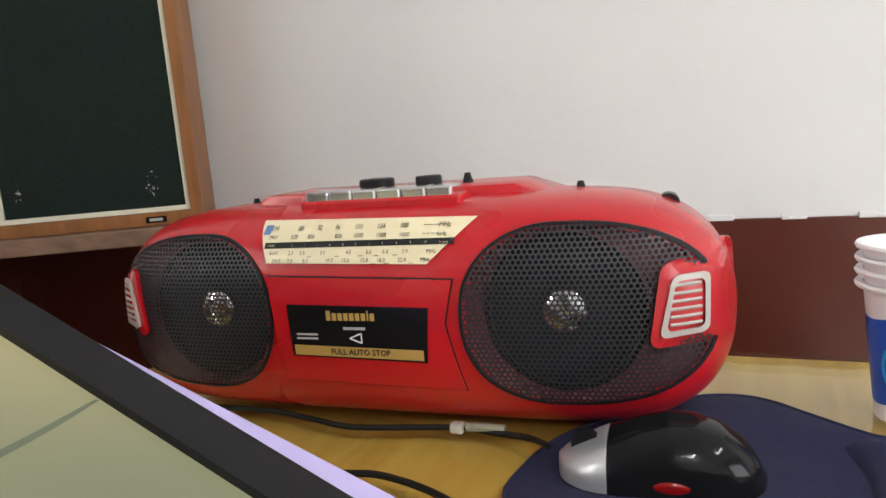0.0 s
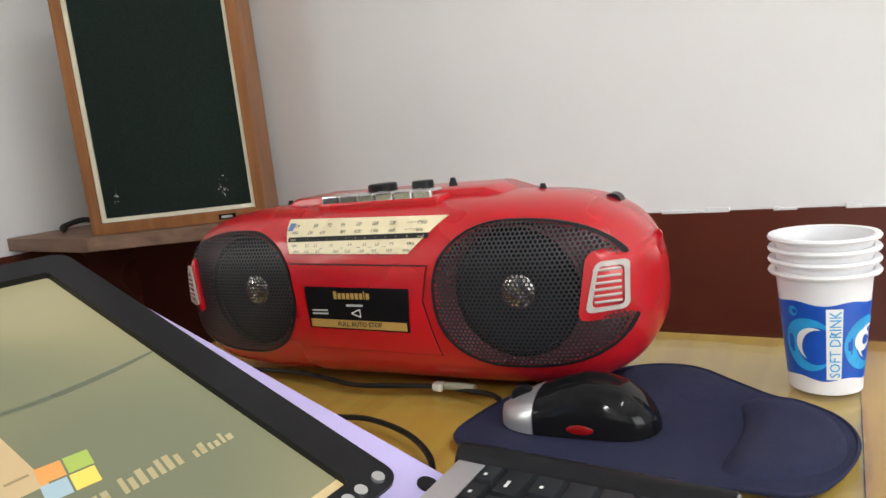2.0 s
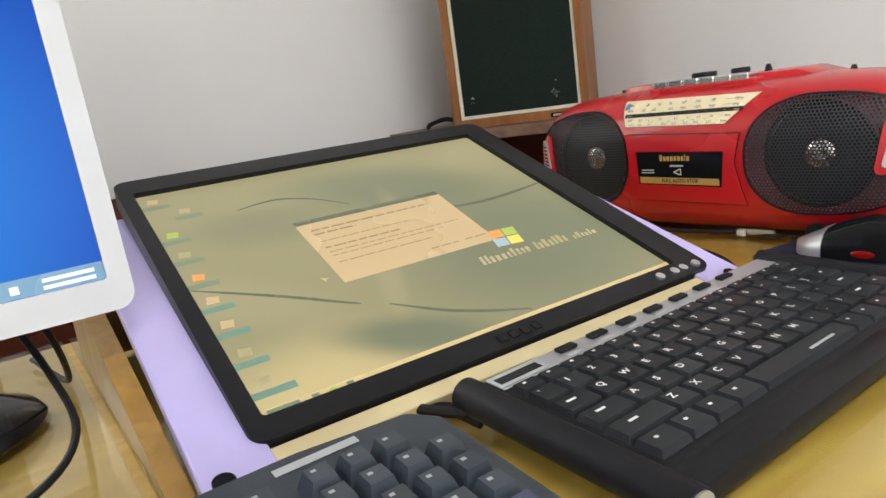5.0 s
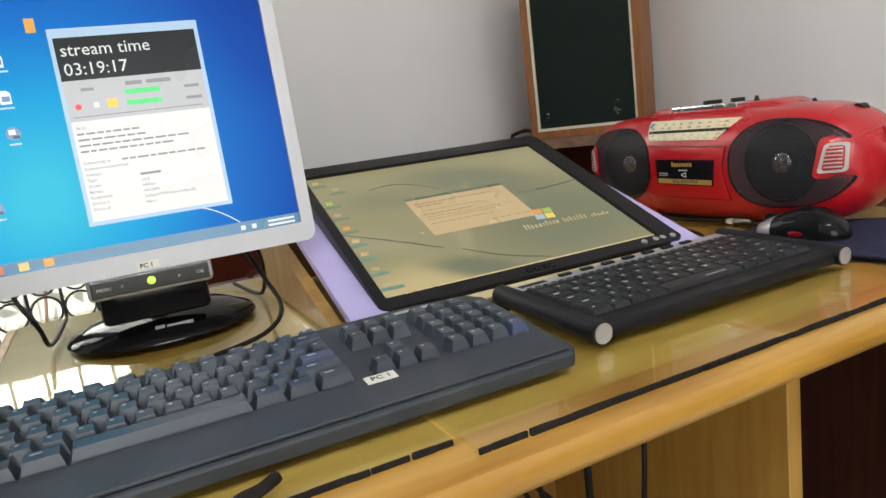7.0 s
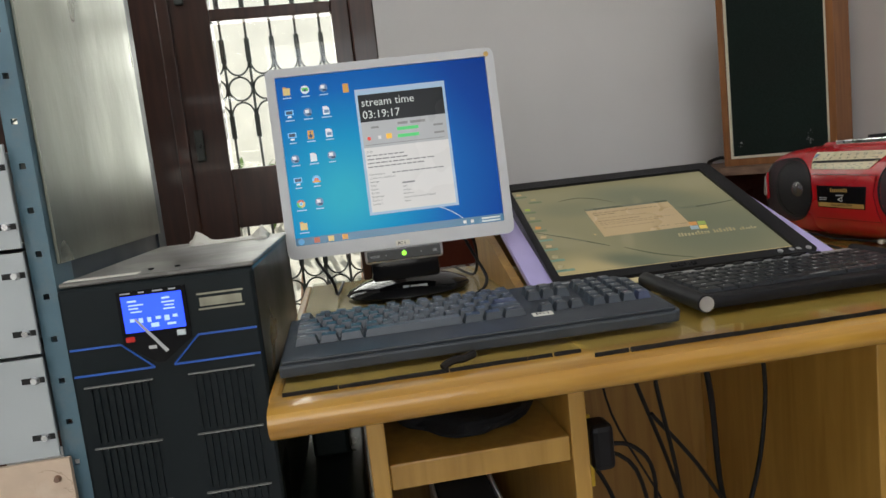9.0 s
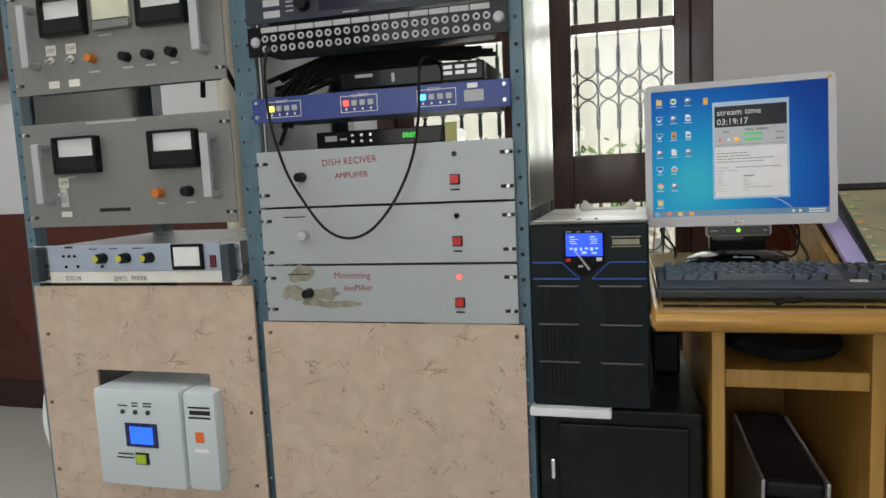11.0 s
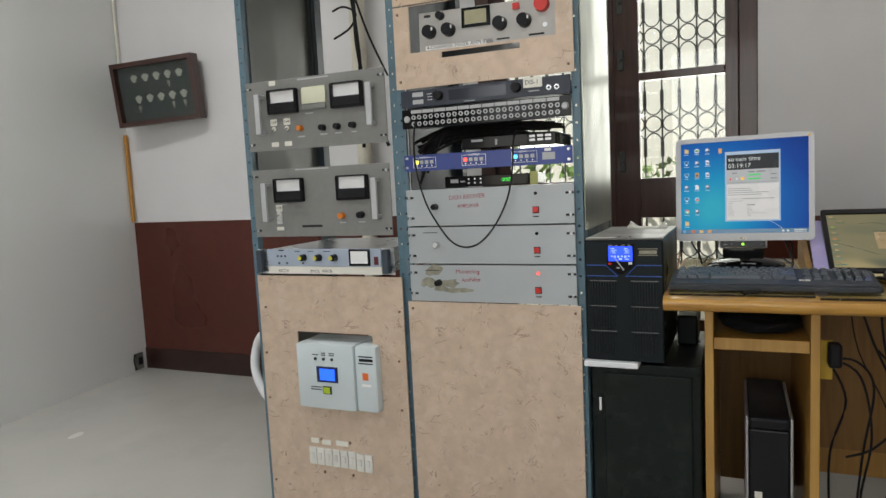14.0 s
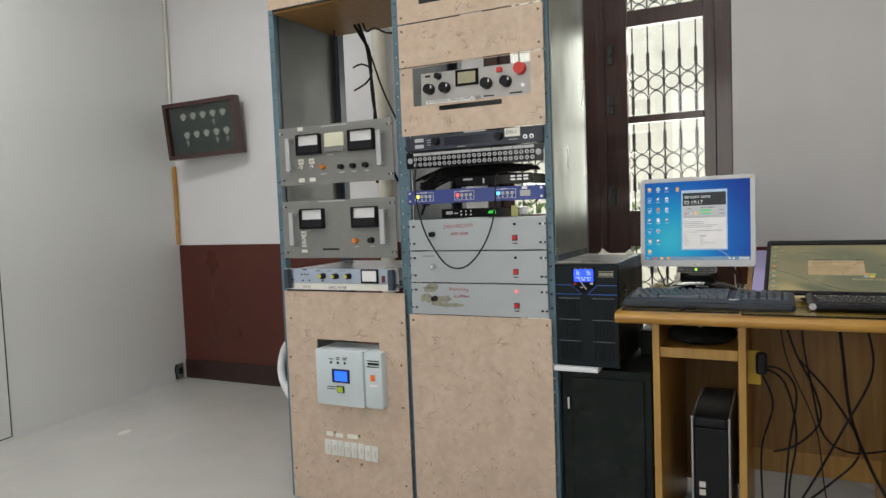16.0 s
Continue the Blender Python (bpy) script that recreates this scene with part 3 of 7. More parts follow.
# ---- window ----
win = thing("window_1", facing(WALL_W - 0.03, 0, 0), "dark brown wooden casement window with iron grille", "window", "", "structure")
def wpart(name, x0, x1, z0, z1, y0=0.0, y1=0.05, bev=0.004, material=M_DARKW):
    return part(name, bx(x0, x1, y0, y1, z0, z1, bev), material, win)
wpart("jamb", -1.36, -1.29, 0.30, 2.30, -0.03, 0.12)
wpart("jamb", -0.23, -0.16, 0.30, 2.30, -0.03, 0.12)
wpart("head", -1.29, -0.23, 2.23, 2.30, -0.03, 0.12)
wpart("sill", -1.29, -0.23, 0.30, 0.36, -0.03, 0.16)
for a, b in ((-1.29, -0.755), (-0.745, -0.23)):
    inner = (-1.22, -0.875) if a < -1 else (-0.627, -0.283)
    wpart("stile", a, inner[0], 0.36, 2.23)
    wpart("stile", inner[1], b, 0.36, 2.23)
    for z0, z1 in ((0.36, 0.42), (0.87, 1.044), (1.466, 1.500), (1.925, 2.0), (2.17, 2.23)):
        wpart("rail", inner[0], inner[1], z0, z1)
    for z0, z1 in ((0.42, 0.87), (1.044, 1.466), (1.500, 1.925), (2.0, 2.17)):
        p = part("pane", bx(inner[0], inner[1], 0.024, 0.028, z0, z1), M_GLASS, win)
        p.visible_shadow = False
wpart("meeting_strip", -0.768, -0.732, 0.36, 2.23, -0.012, -0.0004)
for z in (1.12, 1.56, 1.80):
    h = part("bolt", bx(-0.715, -0.69, -0.014, 0.0, z - 0.045, z + 0.045, 0.004), M_GRIL, win, "black iron bolt")
    part("knob", cyl((-0.702, -0.014, z), (-0.702, -0.032, z), 0.006), M_GRIL, h)
gr = thing("window_grille", facing(WALL_W - 0.10, 0, 0), "grey iron window grille with rows of rings", "grille", "", "structure")
k = 0
x = -1.27
while x < -0.22:
    bar = cyl((x, 0, 0.33), (x, 0, 2.27), 0.004, n=8)
    for zc in (1.66, 1.28, 2.08, 0.65):
        for s in (-1, 1):
            bx(x - 0.0075, x + 0.0075, -0.006, 0.006, zc + s * 0.112 - 0.034, zc + s * 0.112 + 0.034, 0.001, 1, bar)
    part("bar", bar, M_GRIL, gr)
    if x < -0.30:
        for zc in (1.66, 1.28, 2.08, 0.65):
            c = x + 0.0365
            pts = [(c + 0.0335 * math.cos(a), 0, zc + 0.0345 * math.sin(a)) for a in (2 * math.pi * j / 20 for j in range(21))]
            part("ring", tube(pts, 0.0032, 6, None, 1), M_GRIL, gr)
            for s in (-1, 1):
                pts = [(c + 0.034 * math.cos(a), 0, zc + s * (0.082 - 0.042 * math.sin(a))) for a in (math.pi * j / 12 for j in range(13))]
                part("arch", tube(pts, 0.003, 6, None, 1), M_GRIL, gr)
    x += 0.073
# outside
setting("ground", bx(-60, -1.4, -60, 60, -0.4, -0.3), mat("dry_ground", (0.34, 0.30, 0.24), 0.9, var=0.2, scale=3), "dry pale earth outside the window")
# backdrop wall, added to fill the window view with bright white
setting("garden_wall", bx(-5.2, -5.0, -9, 9, -0.3, 4.6), mat("pale_render", (0.72, 0.69, 0.62), 0.85, var=0.08, scale=3, bump=0.3, bump_scale=20), "pale sunlit wall added outside as a bright window backdrop", "wall")
leaves = bmesh.new()
rl = random.Random(8)
for cl in range(46):
    cx, cy, cz = rl.gauss(-4.3, 0.3), rl.uniform(-2.6, 0.6), rl.uniform(0.82, 1.12)
    for q in range(14):
        c = Vector((cx + rl.gauss(0, 0.16), cy + rl.gauss(0, 0.2), cz + rl.gauss(0, 0.14)))
        u = Vector((rl.uniform(-1, 1), rl.uniform(-1, 1), rl.uniform(-1, 1))).normalized() * rl.uniform(0.05, 0.09)
        n = u.cross(Vector((rl.uniform(-1, 1), rl.uniform(-1, 1), rl.uniform(-1, 1)))).normalized() * 0.028
        leaves.faces.new([leaves.verts.new(c + d) for d in (-u, n - u * 0.1, u, -n - u * 0.1)])
tagged(part("hedge", leaves, mat("hedge_leaf", (0.13, 0.22, 0.05), 0.6, var=0.3, scale=2)), "sunlit green leafy hedge outside the window", "hedge", "", "stuff")
stem = bmesh.new()
for q in range(9):
    y0 = -2.8 + q * 0.5
    cyl((-4.3, y0, -0.3), (-4.3 + rl.gauss(0, 0.1), y0 + rl.gauss(0, 0.1), 1.0), 0.012, 0.005, 6, stem)
tagged(part("hedge_stems", stem, M_SHELF), "thin brown stems of the hedge", "hedge", "", "stuff")

# ---- south-west corner: key board, socket, pipes ----
kb = thing("key_board", facing(-1.02, -3.243, 1.655, 8.7) @ pose(0, 0, 0, 4, -2.5, 0) @ Matrix.Diagonal((0.87, 1.0, 0.93, 1.0)), "dark framed glass key board with hanging keys", "key board")
part("back", bx(-0.285, 0.285, 0.0, 0.018, -0.17, 0.17), mat("dark_felt", (0.022, 0.03, 0.032), 0.9, var=0.2, scale=80), kb, "dark green felt backing")
fr = ring(rect(-0.305, 0.305, -0.19, 0.19), rect(-0.278, 0.278, -0.163, 0.163), -0.035, 0.03, 1)
part("frame", fr, M_DARKW, kb)
for r in range(2):
    for c in range(5):
        x, z = -0.16 + c * 0.085 + r * 0.012, 0.09 - r * 0.125
        kk = prism([(x - 0.028, z + 0.012), (x, z + 0.03), (x + 0.028, z + 0.012), (x + 0.008, z - 0.02), (x - 0.008, z - 0.02)], -0.004, 0.0, 1)
        if (r * 5 + c) in (3, 5, 8, 9):
            ring([(x + 0.010 * math.cos(a), z - 0.045 + 0.012 * math.sin(a)) for a in (2 * math.pi * j / 10 for j in range(10))], [(x + 0.005 * math.cos(a), z - 0.045 + 0.007 * math.sin(a)) for a in (2 * math.pi * j / 10 for j in range(10))], -0.004, 0.0, 1, kk)
            bx(x - 0.002, x + 0.002, -0.004, 0, z - 0.075, z - 0.055, bm=kk)
        part("key", kk, mat("dull_key_metal", (0.42, 0.42, 0.38), 0.4, 0.4) if (r, c) == (0, 0) else bpy.data.materials["dull_key_metal"], kb)
part("pane", bx(-0.278, 0.278, -0.022, -0.019, -0.163, 0.163), M_GLASS, kb)
so = thing("wall_socket", PS @ pose(0.085, 0.0, 0.062), "old metal wall socket box with a loose wire", "socket")
part("plate", bx(-0.035, 0.035, 0.0, 0.012, -0.05, 0.05, 0.003), mat("dull_zinc", (0.20, 0.20, 0.18), 0.5, 0.4, var=0.3), so)
part("outlet", bx(-0.02, 0.012, 0.012, 0.02, -0.02, 0.025, 0.002), M_INK, so)
part("wire", tube([(0.03, 0.01, 0.05), (0.05, 0.015, 0.02), (0.045, 0.02, -0.03), (0.03, 0.015, -0.045)], 0.004), M_CABLE, so)
tagged(part("conduit", cyl((-1.06, -1.95, 0.0), (-1.06, -1.95, CEIL), 0.038, n=24), M_CONDUIT, None, "", True), "cream painted vertical conduit pipe", "pipe")
tagged(part("flexible_pipe", tube([(0.05, -1.675, 0.60), (0.03, -1.76, 0.585), (0.0, -1.84, 0.52), (0.02, -1.84, 0.43), (0.06, -1.77, 0.36), (0.10, -1.675, 0.335)], 0.016, 12), M_CABLEW, None, "", True), "white flexible pipe looping out of the rack side", "pipe")

# ---- desk ----
DX0, DX1, DY0, DY1 = -0.47, 0.228, -0.404, 0.775
desk = thing("computer_desk", pose(0, 0, 0), "honey coloured wooden computer desk with rounded front edge", "desk")
part("tabletop", bx(DX0, DX1, DY0 + 0.01, DY1, DESK - 0.033, DESK - 0.006), M_DESK, desk)
prof = [(0.0, -0.034), (0.034, -0.033), (0.044, -0.028), (0.049, -0.019), (0.049, -0.011), (0.045, -0.004), (0.036, -0.001), (0.026, 0.0), (0.0, 0.0)]
part("edge_moulding", prism([(DX1 + 0.0005 + a, DESK - 0.004 + b) for a, b in prof], DY0, DY1, 1), M_EDGE, desk, "worn rounded edge moulding", True)
part("end_moulding", bx(DX0, DX1, DY0 - 0.004, DY0 + 0.0095, DESK - 0.04, DESK - 0.005, 0.004), M_EDGE, desk)
# the last side panel is dark wood, standing in for shade in the far compartment
for nm, y0, y1, x0, x1, z0 in (("side_panel", -0.315, -0.295, -0.42, 0.19, 0.0), ("side_panel", -0.085, -0.065, -0.42, 0.19, 0.0), ("side_panel", 0.305, 0.325, -0.42, 0.19, 0.0), ("side_panel", 0.745, 0.765, -0.42, 0.19, 0.0)):
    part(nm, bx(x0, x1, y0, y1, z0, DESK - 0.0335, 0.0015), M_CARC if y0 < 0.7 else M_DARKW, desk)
part("shelf", bx(-0.35, 0.185, -0.2945, -0.0855, 0.634, 0.664, 0.002), M_CARC, desk)
# these back boards carry the knee-space shade in their colour
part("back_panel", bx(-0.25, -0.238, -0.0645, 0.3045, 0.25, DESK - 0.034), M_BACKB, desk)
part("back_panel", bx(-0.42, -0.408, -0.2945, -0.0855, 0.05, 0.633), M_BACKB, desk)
# dark colour stands in for the black, unlit space here
part("back_panel", bx(-0.22, -0.208, 0.3255, 0.7445, 0.0, DESK - 0.034), M_DARKW, desk, "board coloured near black for the recess shade")
part("foot_rail", bx(-0.27, -0.25, -0.0645, 0.3045, 0.17, 0.249, 0.002), M_CARC, desk)
# two sheets of glass on the top, their front edges taped black
for nm, y0, y1, xf in (("desk_glass", DY0 + 0.012, -0.080, 0.236), ("desk_glass", -0.073, DY1 - 0.004, 0.258)):
    g = thing(nm, pose(0, 0, DESK - 0.006), "clear glass sheet with dirty black taped front edge on the desk", "glass sheet", "glass sheets on the desk")
    p = part("pane", bx(DX0 + 0.004, xf, y0, y1, 0.0005, 0.0055), M_DGLASS, g)
    p.visible_shadow = False
    tp = bmesh.new()
    r2 = random.Random(int(y0 * 1000) + 7)
    y = y0
    while y < y1:
        l = min(r2.uniform(0.008, 0.03), y1 - y)
        bx(xf - r2.uniform(0.0004, 0.0022), xf + r2.uniform(0.0004, 0.0014), y, y + l * r2.choice((1.0, 1.0, 1.0, 0.93)), 0.0, 0.0058 + r2.uniform(0, 0.0006), 0.0003, 1, tp)
        y += l
    tagged(part("tape", tp, M_SEAL, g, "crumbling black tape"), kind="stuff")
tp = tube([(0.236, -0.229, -0.004), (0.231, -0.217, 0.0), (0.225, -0.204, -0.001), (0.217, -0.191, 0.0)], 0.0042, 6)
sc = tagged(part("tape_scrap", tp, M_SEAL), "scrap of black tape lying on the desk edge", "tape")
sc.matrix_basis = pose(0, 0, DESK + 0.006)

# ---- sloping stand with the flat panel on it ----
DELL = pose(-0.0077, 0.1735, DESK + 0.0162, 22.7, 0, 88.3)
wed = thing("sloping_stand", pose(0, 0, DESK), "wooden wedge stand with a lilac painted board top", "stand")
for y0, y1 in ((-0.072, -0.058), (0.385, 0.398)):
    part("side_panel", prism([(-0.03, 0.0), (-0.03, 0.002), (-0.36, 0.112), (-0.36, 0.0)], y0, y1, 1), M_CARC, wed)
part("back_panel", bx(-0.37, -0.355, -0.057, 0.384, 0.0, 0.08), M_CARC, wed)
LIL = pose(0.004, 0.1735, DESK + 0.0135, 19.0, 0, 88.3)
for x0, x1 in ((-0.232, -0.190), (0.190, 0.236)):
    lil = part("top_board", bx(x0, x1, -0.010, 0.355, -0.014, -0.003, 0.0015), M_LILAC, wed, "lilac painted board")
    lil.matrix_basis = pose(0, 0, -DESK) @ LIL
cr = part("front_strip", bx(-0.200, 0.208, -0.0045, 0.0085, -0.0165, -0.0040, 0.001), M_CREAM, wed, "cream board edge")
cr.matrix_basis = pose(0, 0, -DESK) @ DELL
for x in (-0.220, 0.220):
    s = part("screw_hole", cyl((x, 0.008, -0.0032), (x, 0.008, -0.002), 0.0065), M_GLOSSB, wed)
    s.matrix_basis = pose(0, 0, -DESK) @ LIL
FW, FH = 0.417, 0.3655
flatm = thing("flat_monitor", DELL @ pose(0, 0, -0.0235), "black flat panel monitor lying tilted on the stand, switched on", "monitor", "computer monitors")
o, i = rounded(0.411, 0.3545, 0.012, 0.0075, 0.1875), rounded(0.371, 0.3096, 0.003, 0, 0.1839)
part("bezel", ring(o, i, 0.006, 0.024, 2), M_BLACK, flatm)
part("back_cover", prism(rounded(FW - 0.04, FH - 0.05, 0.01, 0.006, FH / 2), -0.004, 0.012, 2), M_BLACK, flatm)
SCR_Z = 0.019
GREEN, CREAM, PALE = (0.098, 0.112, 0.070), (0.36, 0.29, 0.14), (0.23, 0.205, 0.115)
scr_mat = wallpaper("yellow_green_display", (0.195, 0.178, 0.095), [
    (0.10, 0.12, 0.19, 0.15, 10, GREEN, 0.75), (0.04, 0.26, 0.15, 0.07, -20, GREEN, 0.7), (-0.10, 0.245, 0.09, 0.045, -8, GREEN, 0.4),
    (-0.15, 0.02, 0.12, 0.09, 20, CREAM, 0.95), (-0.16, 0.15, 0.10, 0.04, -35, PALE, 0.7), (-0.06, 0.055, 0.085, 0.032, -25, GREEN, 0.9),
    (-0.045, 0.12, 0.016, 0.06, -18, PALE, 0.7), (0.02, 0.225, 0.014, 0.055, -10, PALE, 0.45), (0.16, 0.30, 0.07, 0.05, 20, PALE, 0.6)], 0.93)
b = bmesh.new()
b.faces.new([b.verts.new((x, y, SCR_Z)) for x, y in i])
scrn = part("display", b, scr_mat, flatm, "pale yellow green lit display")


def upatch(name, outline, z, material, label=""):
    b = bmesh.new()
    b.faces.new([b.verts.new((x, y, z)) for x, y in outline])
    return part(name, b, material, scrn, label)


E_CREAM = glow("display_cream", (0.46, 0.34, 0.185), 0.55)
E_OLIVE = glow("display_olive", (0.060, 0.068, 0.045), 1.6)
E_TEALB = glow("display_teal_bar", (0.11, 0.19, 0.14), 0.9)
E_TEXT = glow("display_dark_text", (0.20, 0.15, 0.08), 1.2)
E_TEAL = glow("display_teal", (0.13, 0.16, 0.10), 1.0)
E_LOGO = glow("display_lettering", (0.34, 0.29, 0.16), 0.55)
cols = [glow("display_orange", (0.50, 0.22, 0.06), 1.0), glow("display_green", (0.26, 0.34, 0.07), 0.9), glow("display_blue", (0.24, 0.32, 0.36), 1.0), glow("display_yellow", (0.58, 0.42, 0.08), 1.0)]
upatch("dialog_window", rect(-0.0777, 0.0728, 0.1354, 0.2366), SCR_Z + 0.0004, E_CREAM, "cream message window")
upatch("title_bar", rect(-0.0777, 0.0728, 0.230, 0.2366), SCR_Z + 0.0006, E_OLIVE)
tb = bmesh.new()
for x0, x1, y, hgt in ((-0.06, 0.06, 0.216, 0.004), (-0.06, -0.02, 0.209, 0.004), (-0.06, 0.03, 0.197, 0.002), (-0.06, 0.012, 0.186, 0.0035), (-0.06, 0.07, 0.179, 0.002), (-0.06, 0.05, 0.173, 0.002), (-0.06, 0.02, 0.162, 0.002), (0.0, 0.03, 0.162, 0.002), (0.02, 0.05, 0.146, 0.003), (0.055, 0.078, 0.146, 0.003)):
    xx = x0
    while xx < x1:
        l = rl.uniform(0.005, 0.013)
        tb.faces.new([tb.verts.new((a - 0.009, 0.1354 + (c - 0.135) * 1.0, SCR_Z + 0.0007)) for a, c in rect(xx, min(xx + l, x1), y, y + hgt * 0.6)])
        xx += l + 0.002
part("message_text", tb, E_TEXT, scrn)
for n, (dx, dy) in enumerate(((0, 0.0135), (0.0145, 0.0125), (-0.004, 0.0), (0.0105, -0.001))):
    upatch("flag_square", [(0.069 + dx + a + c * 0.25, 0.1235 + dy + c - a * 0.08) for a, c in rect(0, 0.0132, 0, 0.0122)], SCR_Z + 0.0006, cols[n])
lg = bmesh.new()
for x0, x1, y0, y1 in ((0.049, 0.062, 0.1195, 0.1225), (0.037, 0.092, 0.1055, 0.1175), (0.096, 0.136, 0.1045, 0.1165), (0.140, 0.170, 0.1035, 0.1125)):
    xx = x0
    while xx < x1 - 0.002:
        l = min(rl.uniform(0.0032, 0.006), x1 - xx)
        lg.faces.new([lg.verts.new((a + c * 0.2 - 0.022, c, SCR_Z + 0.0006)) for a, c in rect(xx, xx + l * 0.72, y0, y1 - rl.choice((0, 0.003, 0.004)))])
        xx += l + 0.0006
tagged(part("caption", lg, E_LOGO, scrn), kind="stuff")
upatch("task_bar", rect(-0.1853, 0.1853, 0.0292, 0.0375), SCR_Z + 0.0004, glow("display_taskbar", (0.44, 0.34, 0.17), 0.85))
upatch("start_label", rect(-0.181, -0.160, 0.0305, 0.0362), SCR_Z + 0.0006, E_TEAL)
for n in range(3):
    upatch("task_icon", rect(-0.152 + n * 0.012, -0.147 + n * 0.012, 0.031, 0.036), SCR_Z + 0.0006, (E_TEAL, cols[1], E_TEAL)[n])
for n, (y, tinted) in enumerate(((0.324, 0), (0.298, 0), (0.2605, 0), (0.227, 0), (0.1914, 0), (0.1585, 1), (0.127, 1), (0.093, 1), (0.062, 1))):
    x = -0.153 if n == 1 else -0.1735
    upatch("icon", [(x - 0.005, y - 0.004), (x + 0.004, y - 0.005), (x + 0.006, y + 0.003), (x - 0.003, y + 0.005)], SCR_Z + 0.0005, (E_CREAM, E_LOGO, cols[1], E_LOGO, cols[0], E_CREAM, E_CREAM, E_LOGO, E_LOGO)[n])
    upatch("icon_caption", rect(x - 0.0105, x + 0.0125 + 0.006 * (n == 8), y - 0.0150, y - 0.0085), SCR_Z + 0.0005, E_TEALB if tinted else E_TEAL)
for P0, thick in (([(-0.1115, 0.2786), (-0.090, 0.2826), (-0.0673, 0.2821), (-0.0391, 0.2691), (-0.0145, 0.2479)], 0.0030), ([(0.055, 0.206), (0.0876, 0.1990), (0.120, 0.1985), (0.155, 0.2020), (0.1845, 0.2075)], 0.0045), ([(-0.183, 0.176), (-0.1446, 0.1505), (-0.118, 0.132), (-0.0941, 0.1145), (-0.0793, 0.1049)], 0.0042), ([(-0.0607, 0.0952), (-0.043, 0.080), (-0.0248, 0.0660), (0.002, 0.052), (0.033, 0.0400)], 0.0042)):
    P = [Vector(p) for p in P0]
    fine = []
    for k in range(len(P) - 1):
        a_, b_, c_, d_ = P[max(k - 1, 0)], P[k], P[k + 1], P[min(k + 2, len(P) - 1)]
        for t in (0, 0.25, 0.5, 0.75):
            fine.append(0.5 * ((2 * b_) + (c_ - a_) * t + (2 * a_ - 5 * b_ + 4 * c_ - d_) * t * t + (3 * b_ - a_ - 3 * c_ + d_) * t ** 3))
    fine.append(P[-1])
    b = bmesh.new()
    for k in range(len(fine) - 1):
        w0, w1 = (thick * math.sin(math.pi * (0.06 + 0.88 * q / (len(fine) - 1))) ** 0.6 for q in (k, k + 1))
        b.faces.new([b.verts.new((x, y, SCR_Z + 0.0002)) for x, y in (fine[k], fine[k + 1], fine[k + 1] + Vector((0, w1)), fine[k] + Vector((0, w0)))])
    part("wallpaper_curve", b, E_OLIVE, scrn)
upatch("pointer", [(-0.092, 0.149), (-0.086, 0.146), (-0.089, 0.1455), (-0.090, 0.142)], SCR_Z + 0.0006, E_CREAM)
for x in (0.1536, 0.1717, 0.183, 0.1992):
    part("button", cyl((x, 0.0185, 0.024), (x, 0.0185, 0.0265), 0.0040), M_ALU, flatm, "small silver button", True)
lb = bmesh.new()
for k, wd in enumerate((0.008, 0.007, 0.007, 0.007)):
    bx(-0.018 + k * 0.0105, -0.018 + k * 0.0105 + wd, 0.0145, 0.0225, 0.024, 0.0248, 0.0008, 1, lb)
part("maker_mark", lb, M_GLOSSB, flatm)

# ---- upright monitor ----
WM = facing(-0.157, -0.2254, 0.8673, -2.95) @ pose(0, 0, 0, -5.5, -0.4, 0)
W, H = 0.3592, 0.2966
wm = thing("upright_monitor", WM, "silver white square monitor on black stand, switched on", "monitor", "computer monitors")
o, i = rounded(W, H, 0.012, 0, H / 2), rounded(W - 0.028, H - 0.034, 0.002, 0, H / 2 + 0.004)
part("bezel", ring(o, i, -0.006, 0.02, 1), M_MONW, wm, "silver white bezel", True)
part("back_cover", bx(-W / 2 + 0.01, W / 2 - 0.01, 0.016, 0.05, 0.012, H - 0.012, 0.01), M_BLACK, wm)
dsp_mat = screen_gradient("blue_desktop_display", [(0.0, (0.001, 0.04, 0.34)), (0.3, (0.001, 0.095, 0.56)), (0.55, (0.001, 0.23, 0.82)), (0.75, (0.002, 0.50, 0.98)), (0.95, (0.05, 0.74, 1.0))], (-0.080, 0.0, 0.095), 0.36, 0.48)
b = bmesh.new()
b.faces.new([b.verts.new((x, 0.0, z)) for x, z in i])
dsp = part("display", b, dsp_mat, wm, "glowing blue desktop display")


def spatch(name, bm, material, label=""):
    ob = part(name, bm, material, dsp, label)
    if name in ("program_window", "clock_panel", "control_strip", "log_page", "clock_text", "level_bar", "record_button", "stop_button", "pause_button", "strip_text", "log_text"):
        ob.matrix_basis = pose(0.0014, 0, -0.0092) @ Matrix.Diagonal((1.003, 1, 1.018, 1))
    return ob


E_WHITE = glow("display_white", (0.62, 0.61, 0.60), 0.72)
E_GREY = glow("display_grey", (0.36, 0.37, 0.38), 0.9)
E_BLACK = glow("display_black", (0.02, 0.022, 0.024), 0.5)
E_MINT = glow("display_green_bar", (0.06, 0.52, 0.14), 0.9)
E_FRAME = glow("display_window_frame", (0.30, 0.42, 0.55), 0.9)
E_TASK = glow("display_taskbar_blue", (0.07, 0.17, 0.27), 0.9)
E_PALE = glow("display_pale_text", (0.52, 0.56, 0.54), 0.9)
E_DIM = glow("display_dim_text", (0.20, 0.20, 0.20), 0.8)
spatch("program_window", flat(rect(-0.047, 0.095, 0.063, 0.258), -0.0004), E_FRAME, "recording program window")
